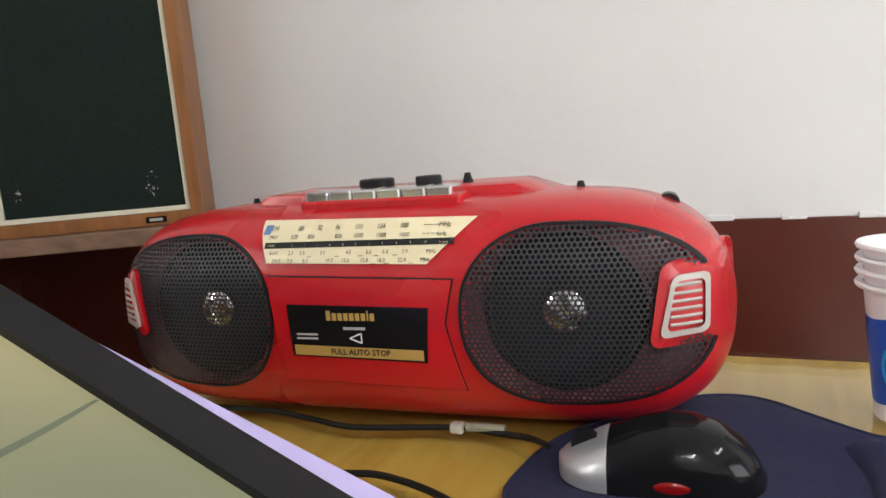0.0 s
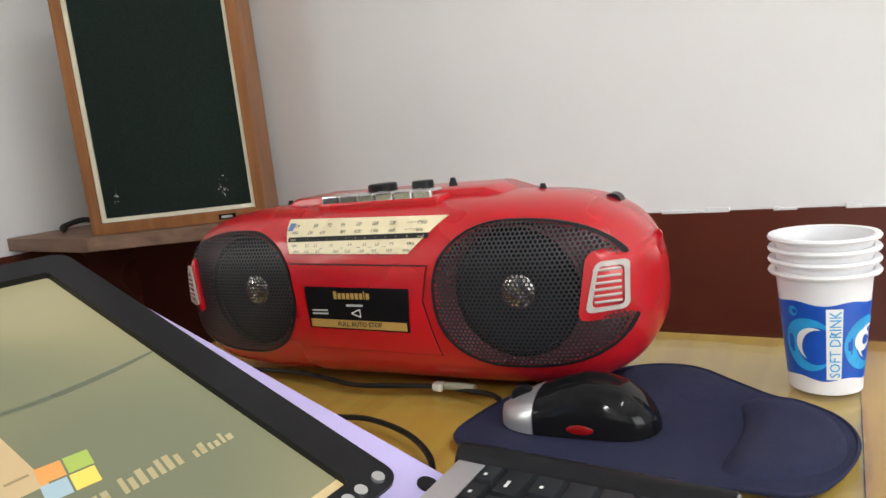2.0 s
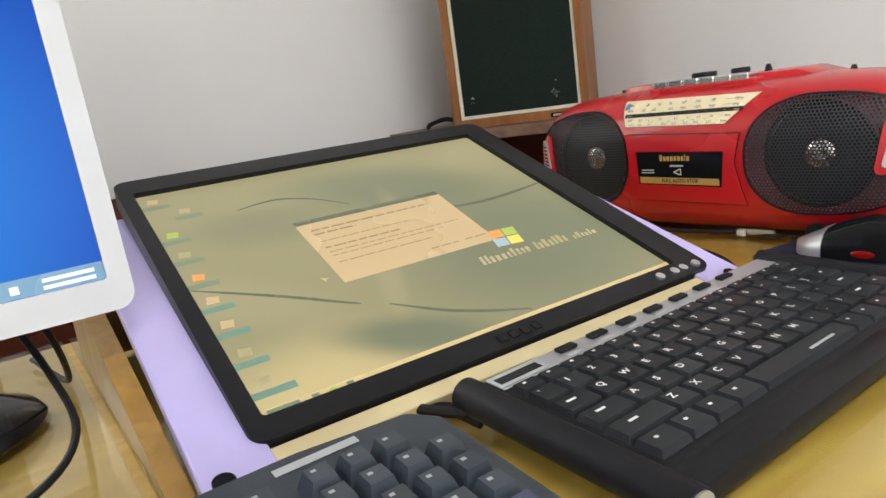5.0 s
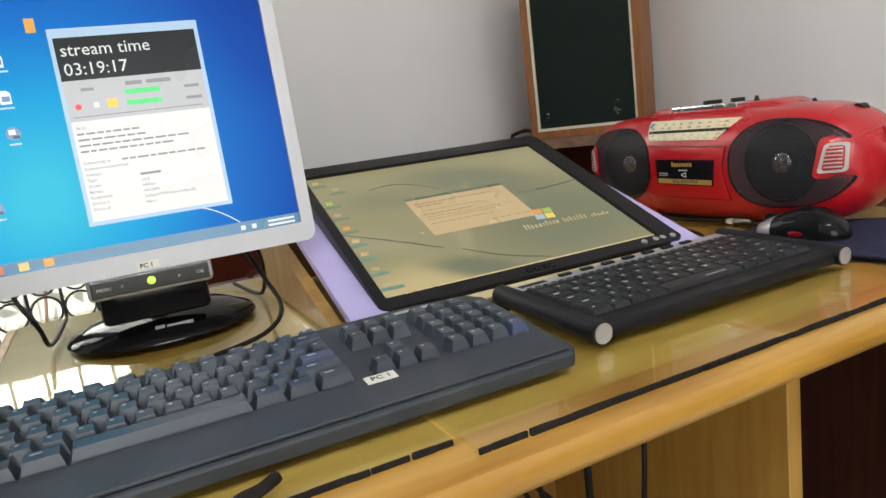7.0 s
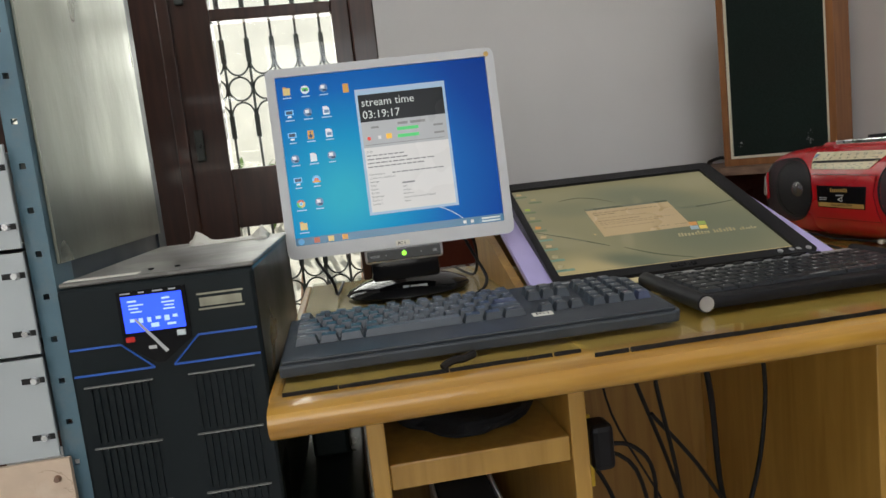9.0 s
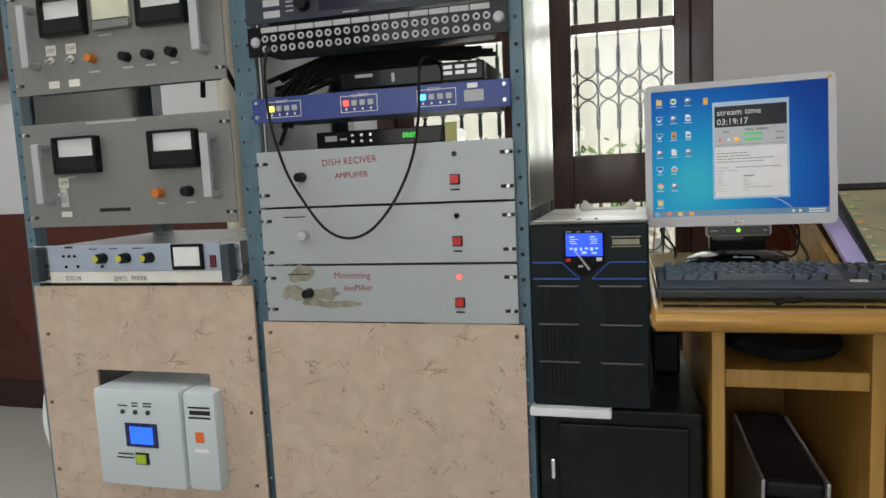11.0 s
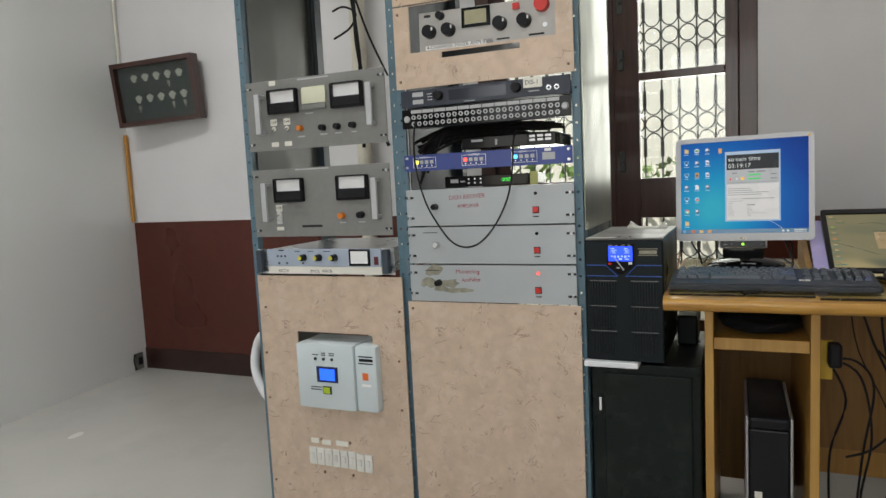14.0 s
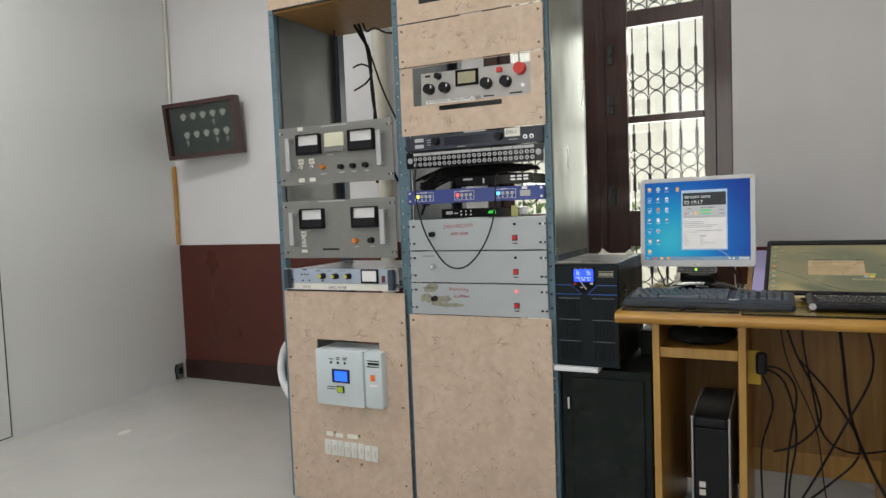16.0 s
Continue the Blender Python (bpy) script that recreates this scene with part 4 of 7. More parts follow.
spatch("clock_panel", flat(rect(-0.043, 0.091, 0.207, 0.249), -0.0006), E_BLACK)
spatch("control_strip", flat(rect(-0.043, 0.091, 0.167, 0.207), -0.0006), E_GREY)
spatch("log_page", flat(rect(-0.043, 0.091, 0.067, 0.167), -0.0006), E_WHITE)
spatch("clock_text", letters([("stream time", -0.039, 0.231, 0.0125, -0.0009), ("03:19:17", -0.039, 0.212, 0.0125, -0.0009)]), E_PALE)
spatch("level_bar", bars([(0.012, 0.046, 0.189, 0.194), (0.012, 0.046, 0.178, 0.183)], -0.0009), E_MINT)
spatch("record_button", flat([(-0.033 + 0.003 * math.cos(a), 0.181 + 0.003 * math.sin(a)) for a in (2 * math.pi * j / 12 for j in range(12))], -0.0009), glow("display_red", (0.7, 0.05, 0.03), 0.9))
spatch("stop_button", flat(rect(-0.019, -0.014, 0.179, 0.184), -0.0009), E_WHITE)
spatch("pause_button", flat(rect(-0.006, 0.003, 0.178, 0.186), -0.0009), glow("display_amber", (0.8, 0.45, 0.03), 0.9))
spatch("strip_text", bars([(-0.028, -0.016, 0.196, 0.199), (0.014, 0.03, 0.198, 0.202), (0.034, 0.058, 0.198, 0.202), (0.07, 0.085, 0.19, 0.193), (0.07, 0.086, 0.178, 0.181), (-0.04, 0.085, 0.1705, 0.1715)], -0.0009), E_DIM)
lt = bmesh.new()
log = [("06:25:", 0, ""), ("", 0.058, ""), ("", 0.064, ""), ("", 0.098, ""), ("", 0.088, ""), ("", 0, ""), ("Connecting to", 0.118, ""), ("Connection established", 0, ""), ("Settings:", 0, ""), ("Type:", 0, "-"), ("Codec:", 0, "mp3"), ("Bitrate:", 0, "64kbps"), ("Samplerate:", 0, "44100Hz"), ("Device 1:", 0, "Default PCM device (default)"), ("Device 2:", 0, "None")]
for n, (words, reach, value) in enumerate(log):
    z = 0.159 - n * 0.0058
    letters([(w_, x_, z, 0.0031, -0.0009) for w_, x_ in ((words, -0.040), (value, 0.010)) if w_ not in ("", "-")], lt)
    xx = -0.040 if not words else -0.004
    while xx < -0.040 + reach:
        d = rl.uniform(0.004, 0.011)
        flat(rect(xx, min(xx + d, 0.088), z + 0.0003, z + 0.0021), -0.0009, lt)
        xx += d + 0.0018
    if value == "-":
        flat(rect(0.010, 0.030, z, z + 0.0023), -0.0009, lt)
tagged(spatch("log_text", lt, E_DIM), kind="stuff")
spatch("task_bar", flat(rect(-0.167, 0.167, 0.0212, 0.033), -0.0004), E_TASK)
spatch("start_button", flat([(-0.157 + 0.005 * math.cos(a), 0.027 + 0.005 * math.sin(a)) for a in (2 * math.pi * j / 14 for j in range(14))], -0.0007), glow("display_start", (0.10, 0.32, 0.55), 0.9))
ic = [glow("icon_yellow", (0.6, 0.46, 0.16), 0.8), glow("icon_white", (0.6, 0.66, 0.70), 0.8), glow("icon_steel", (0.12, 0.2, 0.34), 0.9), glow("icon_orange", (0.6, 0.30, 0.05), 0.7), glow("icon_red", (0.5, 0.14, 0.08), 0.7), glow("icon_sky", (0.15, 0.45, 0.75), 0.9)]
ic += [glow("icon_green", (0.10, 0.45, 0.10), 0.8), glow("icon_shade", (0.03, 0.06, 0.12), 0.7)]


def disc(x, z, r, a0=0, a1=360):
    """Outline of a disc or of a pie slice."""
    pts = [(x + r * math.cos(radians(a0 + (a1 - a0) * j / 16)), z + r * math.sin(radians(a0 + (a1 - a0) * j / 16))) for j in range(17)]
    return pts[:-1] if a1 - a0 == 360 else pts + [(x, z)]


def desk_icon(kind, x, z):
    """One picture on the desktop, built of flat coloured shapes."""
    r = 0.0066
    shapes = {
        "page": [(1, [(x - 0.005, z - r), (x + 0.005, z - r), (x + 0.005, z + r - 0.003), (x + 0.002, z + r), (x - 0.005, z + r)]), (2, rect(x - 0.003, x + 0.004, z - 0.004, z + 0.001))],
        "plain": [(1, [(x - 0.005, z - r), (x + 0.005, z - r), (x + 0.005, z + r - 0.003), (x + 0.002, z + r), (x - 0.005, z + r)])],
        "screen": [(5, rect(x - r, x + r, z - 0.002, z + 0.006)), (7, rect(x - 0.005, x + 0.005, z - 0.0005, z + 0.0045)), (1, rect(x - 0.003, x + 0.003, z - 0.006, z - 0.003))],
        "folder": [(0, rect(x - 0.0055, x + 0.0055, z - 0.006, z + 0.005)), (3, rect(x - 0.0055, x - 0.0005, z + 0.005, z + 0.007))],
        "speaker": [(3, rect(x - 0.0048, x + 0.0048, z - r, z + r)), (7, disc(x, z - 0.002, 0.003)), (7, disc(x, z + 0.0035, 0.0015))],
        "wheel": [(4, disc(x, z, r, 30, 150)), (6, disc(x, z, r, 150, 270)), (0, disc(x, z, r, 270, 390)), (1, disc(x, z, 0.0032)), (5, disc(x, z, 0.0024))],
        "phones": [(5, disc(x, z, r)), (4, disc(x, z - 0.001, 0.0038)), (3, rect(x - 0.006, x + 0.006, z - 0.0045, z - 0.002))],
        "badge": [(1, disc(x, z, r)), (6, rect(x - 0.005, x + 0.005, z - 0.002, z + 0.003)), (7, disc(x, z - 0.001, 0.002))],
        "tool": [(2, disc(x, z, r)), (1, rect(x - 0.004, x + 0.002, z - 0.001, z + 0.004)), (7, rect(x - 0.001, x + 0.005, z - 0.005, z - 0.002))],
    }[kind]
    for n, (k, outline) in enumerate(shapes):
        spatch("icon" if n == 0 else "icon_mark", flat(outline, -0.0006 - 0.00015 * n), ic[k])
    w = rl.uniform(0.005, 0.0085)
    spatch("icon_caption", flat(rect(x - w, x + w, z - 0.0112, z - 0.0094), -0.0006), E_FRAME)


order = [["folder", "screen", "screen", "tool", "screen", "wheel", "folder"], ["badge", "tool", "speaker", "plain", "phones", "tool"], ["tool", "page", "page", "page"]]
order[2][3] = "tool"
for c, col in enumerate(order):
    for n, kind in enumerate(col):
        desk_icon(kind, -0.150 + c * 0.0285, 0.262 - n * 0.0352)
spatch("icon", flat(rect(-0.063, -0.054, 0.251, 0.265), -0.0006), ic[3])
for n, k in enumerate((4, 0, 3)):
    spatch("task_icon", flat(rect(-0.137 + n * 0.022, -0.128 + n * 0.022, 0.023, 0.031), -0.0007), ic[k])
spatch("tray_text", bars([(0.13, 0.16, 0.0275, 0.030), (0.13, 0.16, 0.023, 0.0255), (0.10, 0.105, 0.024, 0.029), (0.112, 0.117, 0.024, 0.029)], -0.0007), E_PALE)
sw = bmesh.new()
P = [(0.045 + 0.06 * t, 0.058 - 0.03 * t * t) for t in (k / 10 for k in range(11))]
for k in range(10):
    flat([P[k], P[k + 1], (P[k + 1][0], P[k + 1][1] + 0.0012), (P[k][0], P[k][1] + 0.0012)], -0.0003, sw)
spatch("wallpaper_curve", sw, E_PALE)
part("number_label", bars([(-0.011, 0.011, 0.0025, 0.0105)], -0.0064), M_PAPER, wm, "small paper label")
part("label_words", letters([("PC 1", -0.008, 0.004, 0.0048, -0.0067)], None, 0.03), M_INK, wm)
part("corner_badge", cyl((W / 2 - 0.012, -0.0062, H - 0.010), (W / 2 - 0.012, -0.0072, H - 0.010), 0.004), M_GOLD, wm)
stand = part("stand_neck", bx(-0.055, 0.055, 0.012, 0.06, -0.052, 0.002, 0.006), M_GLOSSB, wm, "gloss black stand", True)
part("control_bar", bx(-0.062, 0.062, -0.004, 0.02, -0.022, 0.003, 0.005), M_SILVER, stand)
part("control_face", bx(-0.058, 0.058, -0.0055, -0.003, -0.019, -0.002, 0.001), M_GLOSSB, stand)
part("button_words", letters([("MENU", -0.053, -0.0125, 0.0038, -0.0058), ("OK", 0.045, -0.0125, 0.0038, -0.0058), ("<", -0.030, -0.0125, 0.0038, -0.0058), (">", 0.026, -0.0125, 0.0038, -0.0058)]), M_GREYT, stand)
part("power_light", cyl((0, -0.0056, -0.010), (0, -0.0075, -0.010), 0.004, n=12), glow("green_lamp", (0.25, 0.75, 0.03), 1.5), stand)
base = lathe([(0.0, 0.030), (0.03, 0.029), (0.075, 0.020), (0.099, 0.009), (0.103, 0.003), (0.100, 0.0), (0.0, 0.0)], 48)
bs = part("stand_base", base, M_GLOSSB, wm, "gloss black oval base", True)
bs.matrix_basis = WM.inverted() @ pose(-0.255, -0.217, DESK + 0.0006) @ Matrix.Diagonal((0.87, 1.04, 1, 1))
mk = part("maker_mark", bars([(-0.014, -0.004, -0.069, -0.063), (-0.002, 0.026, -0.070, -0.064)], -0.0), M_GREYT, bs)
mk.matrix_basis = bs.matrix_basis.inverted() @ WM.inverted() @ facing(-0.183, -0.217, DESK + 0.0835)
for n, (pts, nm) in enumerate((([(-0.25, -0.35, DESK + 0.10), (-0.30, -0.37, DESK + 0.07), (-0.24, -0.345, DESK + 0.035), (-0.27, -0.34, DESK + 0.006), (-0.40, -0.33, DESK + 0.006)], "monitor_cable"), ([(-0.22, -0.12, DESK + 0.09), (-0.19, -0.105, DESK + 0.05), (-0.14, -0.10, DESK + 0.02), (-0.10, -0.13, DESK + 0.006), (-0.06, -0.20, DESK + 0.006)], "keyboard_cable"), ([(-0.24, -0.13, DESK + 0.11), (-0.22, -0.10, DESK + 0.075), (-0.30, -0.09, DESK + 0.006), (-0.4, -0.11, DESK + 0.006)], "monitor_cable"))):
    tagged(part(nm, tube(pts, 0.0026), M_CABLE), "thin black cable behind the upright monitor", "cable", "monitor cables")
# ---- red radio cassette player ----
RL, RH, RD, RN = 0.246, 0.0825, 0.083, 3.0
RZ = 0.0825


def rad_half(x):
    u = min(abs(x) / RL, 0.9995)
    return RD * (1 - u ** 7) ** 0.5, RH * (1 - u ** 6.5) ** 0.46


def rad_front(x, z):
    """The radio's curved front: local y at x and z."""
    a, b = rad_half(x)
    return -a * max(0.0, 1 - min(1.0, abs((z - RZ) / b)) ** RN) ** (1 / RN)


radio = thing("radio_cassette_player", pose(-0.150, 0.617, DESK + 0.0006, 0, 0, 4.3), "shiny red portable radio cassette player with two round loudspeakers", "radio")
def grille_line(s, grow=1.0):
    """Outline of a loudspeaker grille: round inner side, flattened top and bottom, squared outer side."""
    pts = []
    for k in range(64):
        a = 2 * math.pi * k / 64
        c, sn = math.cos(a), math.sin(a)
        w = 0.1005 if c > 0 else 0.0625
        e = 2.5 if c > 0 else 2.1
        pts.append((s * (0.134 + grow * w * math.copysign(abs(c) ** (2 / e), c)), 0.089 + grow * 0.0595 * math.copysign(abs(sn) ** (2 / 2.3), sn)))
    return pts


def in_grille(x, z, grow):
    """Whether a place on the front lies inside a grille's outline."""
    c, sn = (abs(x) - 0.134) / grow, (z - 0.089) / grow / 0.0595
    e, w = (2.5, 0.1005) if c > 0 else (2.1, 0.0625)
    return abs(c / w) ** e + abs(sn) ** 2.3 < 1


b = bmesh.new()
NS, NT = 170, 150
rings = []
for s in range(NS + 1):
    x = RL * math.sin(math.pi / 2 * (2 * s / NS - 1)) * 0.9995
    a, h = rad_half(x)
    row = []
    for t in range(NT):
        th = 2 * math.pi * t / NT
        c, sn = math.cos(th), math.sin(th)
        y = a * math.copysign(abs(c) ** (2 / RN), c)
        z = RZ + h * math.copysign(abs(sn) ** (2 / RN), sn)
        row.append(b.verts.new((x, y * (1.0 if y < 0 else 1.05), max(z, 0.0))))
    rings.append(row)
for p, q in zip(rings, rings[1:]):
    for t in range(NT):
        quad = (p[t], p[(t + 1) % NT], q[(t + 1) % NT], q[t])
        mid = sum((v.co for v in quad), Vector()) / 4
        if mid.y < 0 and in_grille(mid.x, mid.z, 0.95):
            continue
        b.faces.new(quad)
b.faces.new(rings[0])
b.faces.new(rings[-1])
part("body", b, M_RED, radio, "", True)


def skin(outline, off, steps=8, bm=None, centre=None, thick=0.0):
    """A patch that follows the radio's front at a distance; the outline is star-shaped round its centre."""
    bm = bm or bmesh.new()
    cx = centre[0] if centre else sum(p[0] for p in outline) / len(outline)
    cz = centre[1] if centre else sum(p[1] for p in outline) / len(outline)
    n = len(outline)
    mid = bm.verts.new((cx, rad_front(cx, cz) - off, cz))
    prev = None
    for s in range(1, steps + 1):
        k = s / steps
        cur = []
        for x, z in outline:
            X, Z = cx + (x - cx) * k, cz + (z - cz) * k
            cur.append(bm.verts.new((X, rad_front(X, Z) - off, Z)))
        for j in range(n):
            if prev is None:
                bm.faces.new((mid, cur[j], cur[(j + 1) % n]))
            else:
                bm.faces.new((prev[j], cur[j], cur[(j + 1) % n], prev[(j + 1) % n]))
        prev = cur
    if thick:
        back = [bm.verts.new(v.co + Vector((0, thick, 0))) for v in prev]
        for j in range(n):
            bm.faces.new((prev[j], back[j], back[(j + 1) % n], prev[(j + 1) % n]))
    return bm


def dense(pts, n=6, move=0.0):
    out = []
    pts = [(x + move, z) for x, z in pts]
    for k, p in enumerate(pts):
        q = pts[(k + 1) % len(pts)]
        out += [(p[0] + (q[0] - p[0]) * j / n, p[1] + (q[1] - p[1]) * j / n) for j in range(n)]
    return out


M_TAGP = mat("grubby_tag_paper", (0.55, 0.52, 0.45), 0.6, 0.0, var=0.2, scale=200, spread=3, bump=0.1, bump_scale=300)


def round_line(pts, r, n=7):
    """A closed outline with its corners rounded off."""
    out = []
    for k, p in enumerate(pts):
        p, a, c = Vector(p), Vector(pts[k - 1]), Vector(pts[(k + 1) % len(pts)])
        u, v = p + (a - p).normalized() * r, p + (c - p).normalized() * r
        for j in range(n):
            t = j / (n - 1)
            q = u * (1 - t) ** 2 + p * 2 * t * (1 - t) + v * t * t
            out.append((q.x, q.y))
    return out


for s in (-1, 1):
    gl = grille_line(s)
    cx, cz = s * 0.137, 0.088
    cy = -RD + 0.024
    cone = part("loudspeaker_cone", cyl((cx, cy, cz), (cx, cy + 0.004, cz), 0.056, n=40), M_CONE, radio, "black paper cone")
    dome = bmesh.new()
    bmesh.ops.create_uvsphere(dome, u_segments=24, v_segments=12, radius=0.0155)
    bmesh.ops.scale(dome, vec=(1, 0.35, 1), verts=dome.verts)
    d = part("dust_cap", dome, M_CHROME, cone, "shiny silver dust cap", True)
    d.matrix_basis = pose(cx, cy - 0.0002, cz)
    part("surround", ring([(cx + 0.058 * math.cos(a), cz + 0.058 * math.sin(a)) for a in (2 * math.pi * j / 40 for j in range(40))], [(cx + 0.050 * math.cos(a), cz + 0.050 * math.sin(a)) for a in (2 * math.pi * j / 40 for j in range(40))], cy - 0.003, cy - 0.0002, 1), M_BLACK, cone)
    baf = bmesh.new()
    mid = [(s * 0.134 + (x - s * 0.134) * 0.93, 0.089 + (z - 0.089) * 0.93) for x, z in gl]
    hole = []
    for x, z in gl:
        a = math.atan2(z - cz, x - cx)
        hole.append((cx + 0.054 * math.cos(a), cz + 0.054 * math.sin(a)))
    L0 = [baf.verts.new((x, rad_front(x, z) + 0.0010, z)) for x, z in gl]
    L1 = [baf.verts.new((x, rad_front(x, z) + 0.0060, z)) for x, z in mid]
    L2 = [baf.verts.new((x, max(cy - 0.004, rad_front(x, z) + 0.004), z)) for x, z in hole]
    for k in range(len(gl)):
        n_ = (k + 1) % len(gl)
        baf.faces.new((L0[k], L0[n_], L1[n_], L1[k]))
        baf.faces.new((L1[k], L1[n_], L2[n_], L2[k]))
    part("baffle", baf, M_PURPLE, radio, "dark plum plastic baffle", True)
    part("speaker_grille", skin(gl, 0.0016, 22), M_GRILL, radio, "perforated black steel grille", True)
    rim = bmesh.new()
    edge = [[rim.verts.new((x, rad_front(x, z) - lift, z)) for x, z in grille_line(s, grow)] for grow, lift in ((1.006, -0.0006), (1.0, 0.0022), (0.975, 0.0022), (0.968, -0.0004))]
    for p, q in zip(edge, edge[1:]):
        for k in range(64):
            rim.faces.new((p[k], p[(k + 1) % 64], q[(k + 1) % 64], q[k]))
    part("grille_rim", rim, M_BLACK, radio, "thin black rim", True)
    tri = round_line([(s * 0.199, 0.1215), (s * 0.191, 0.0705), (s * 0.2435, 0.068), (s * 0.2435, 0.1275)], 0.007)
    part("vent_block", skin(tri, 0.0052, 9, None, None, 0.0040), M_RED, radio, "red vent housing", True)
    o = round_line([(s * 0.2055, 0.1145), (s * 0.197, 0.0765), (s * 0.2265, 0.0775), (s * 0.2275, 0.1140)], 0.0055)
    mx, mz = sum(p[0] for p in o) / len(o), sum(p[1] for p in o) / len(o)
    vb = bmesh.new()
    inn = [(mx + (x - mx) * 0.76, mz + (z - mz) * 0.82) for x, z in o]
    oo, ii = [[vb.verts.new((x, rad_front(x, z) - 0.0072, z)) for x, z in L] for L in (o, inn)]
    ob_, ib_ = [[vb.verts.new((x, rad_front(x, z) - 0.0050, z)) for x, z in L] for L in (o, inn)]
    for k in range(len(o)):
        j = (k + 1) % len(o)
        for q in ((oo[k], oo[j], ii[j], ii[k]), (oo[k], ob_[k], ob_[j], oo[j]), (ii[k], ii[j], ib_[j], ib_[k])):
            vb.faces.new(q)
    fr = part("vent_frame", vb, M_VENT, radio, "silver vent frame")
    for k in range(6):
        z = 0.0840 + k * 0.0048
        xa, xb = s * 0.2035, s * 0.2215
        sl = bmesh.new()
        y = min(rad_front(xa, z), rad_front(xb, z))
        sl = tube([(xa, rad_front(xa, z) - 0.0056, z), ((xa + xb) / 2, rad_front((xa + xb) / 2, z) - 0.0058, z + 0.0002), (xb, rad_front(xb, z) - 0.0056, z)], 0.0011, 6)
        part("slat", sl, M_VENT, fr)
door = [(-0.086, 0.1190), (-0.077, 0.0395), (0.061, 0.0370), (0.050, 0.085), (0.057, 0.1155)]
part("door_joint", skin(dense(door, 10, 0.012), 0.0006, 10), M_INK, radio)
mx, mz = -0.010, 0.080
part("cassette_door", skin(dense([(mx + (x - mx) * 0.982, mz + (z - mz) * 0.972) for x, z in door], 10, 0.012), 0.0026, 10, None, None, 0.003), M_RED, radio, "red cassette door", True)
part("window_panel", skin(dense([(-0.069, 0.0985), (-0.0675, 0.0605), (0.0355, 0.0580), (0.039, 0.0965)], 10, 0.012), 0.0034, 8), M_GLOSSB, radio, "gloss black cassette window")


def on_skin(bm, off):
    for v in bm.verts:
        v.co.x += 0.012
        v.co.y = rad_front(v.co.x, v.co.z) - off
    return bm


def skin_part(name, bm, off, material, label=""):
    bmesh.ops.triangulate(bm, faces=bm.faces)
    return part(name, on_skin(bm, off), material, radio, label)


def gold_bar():
    b = bmesh.new()
    for k in range(10):
        x0, x1 = -0.0655 + k * 0.0099, -0.0655 + (k + 1) * 0.0099
        flat([(x0, 0.0615 - 0.0002 * k), (x1, 0.0613 - 0.0002 * k), (x1, 0.0688 - 0.0002 * k), (x0, 0.0690 - 0.0002 * k)], 0, b)
    return b


skin_part("gold_strip", gold_bar(), 0.0038, M_GOLD, "gold strip")
skin_part("strip_words", letters([("FULL AUTO STOP", -0.0365, 0.0625, 0.0042, 0)], None, 0.035), 0.0042, M_INK)
mkb, xx = bmesh.new(), -0.0375
for n in range(9):
    wd = 0.0043 if n != 7 else 0.0020
    flat(rect(xx, xx + wd - 0.0009, 0.0872, 0.0942 if n == 0 else (0.0944 if n == 7 else 0.0925)), 0, mkb)
    xx += wd + 0.0002
tagged(skin_part("maker_mark", mkb, 0.0040, M_GOLD), kind="stuff")
skin_part("model_mark", bars([(-0.0250, -0.0080, 0.0806, 0.0826)], 0), 0.0040, M_GREYT)
skin_part("small_print", bars([(-0.0625, -0.0455, 0.0762, 0.0776), (-0.0625, -0.0455, 0.0732, 0.0746)], 0), 0.0040, M_GREYT)
tri = bmesh.new()
for a, c in (((-0.0205, 0.0745), (-0.0115, 0.0782)), ((-0.0115, 0.0782), (-0.0115, 0.0712)), ((-0.0115, 0.0712), (-0.0205, 0.0745))):
    d = Vector((c[0] - a[0], c[1] - a[1])).normalized() * 0.0005
    flat([(a[0] - d.y, a[1] + d.x), (c[0] - d.y, c[1] + d.x), (c[0] + d.y, c[1] - d.x), (a[0] + d.y, a[1] - d.x)], 0, tri)
skin_part("play_mark", tri, 0.0041, M_WHITE)
dial = dense([(-0.0970, 0.1560), (-0.0855, 0.1275), (0.0385, 0.1250), (0.0705, 0.1535)], 12, 0.012)
part("dial_scale", skin(dial, 0.0018, 8, None, None, 0.003), M_DIAL, radio, "cream tuning dial with black numbers")
def pitch(rows, z, h):
    return [(t, (x + 0.0095) * 0.965 - 0.0125, z + 0.0085 - 0.012 * (x + 0.09) * 0.5, h, 0) for t, x in rows]
nums = pitch([("FM", -0.086), ("88", -0.063), ("92", -0.047), ("96", -0.032), ("100", -0.016), ("104", 0.002), ("108", 0.020), ("MHz", 0.050)], 0.1405, 0.0032)
nums += pitch([("MW", -0.086), ("530", -0.067), ("600", -0.053), ("800", -0.030), ("1000", -0.015), ("1300", 0.003), ("1600", 0.021), ("kHz", 0.050)], 0.1352, 0.0028)
nums += pitch([("SW1", -0.083), ("2.3", -0.067), ("2.5", -0.057), ("3.0", -0.040), ("4.0", -0.019), ("5.0", -0.003), ("6.0", 0.010), ("7.0", 0.025), ("MHz", 0.043)], 0.1247, 0.0026)
nums += pitch([("SW2", -0.080), ("7.0", -0.067), ("8.0", -0.054), ("10.0", -0.035), ("12.0", -0.022), ("15.0", -0.007), ("18.0", 0.006), ("22.0", 0.022), ("MHz", 0.039)], 0.1193, 0.0026)
skin_part("dial_numbers", letters(nums), 0.0024, M_INK)
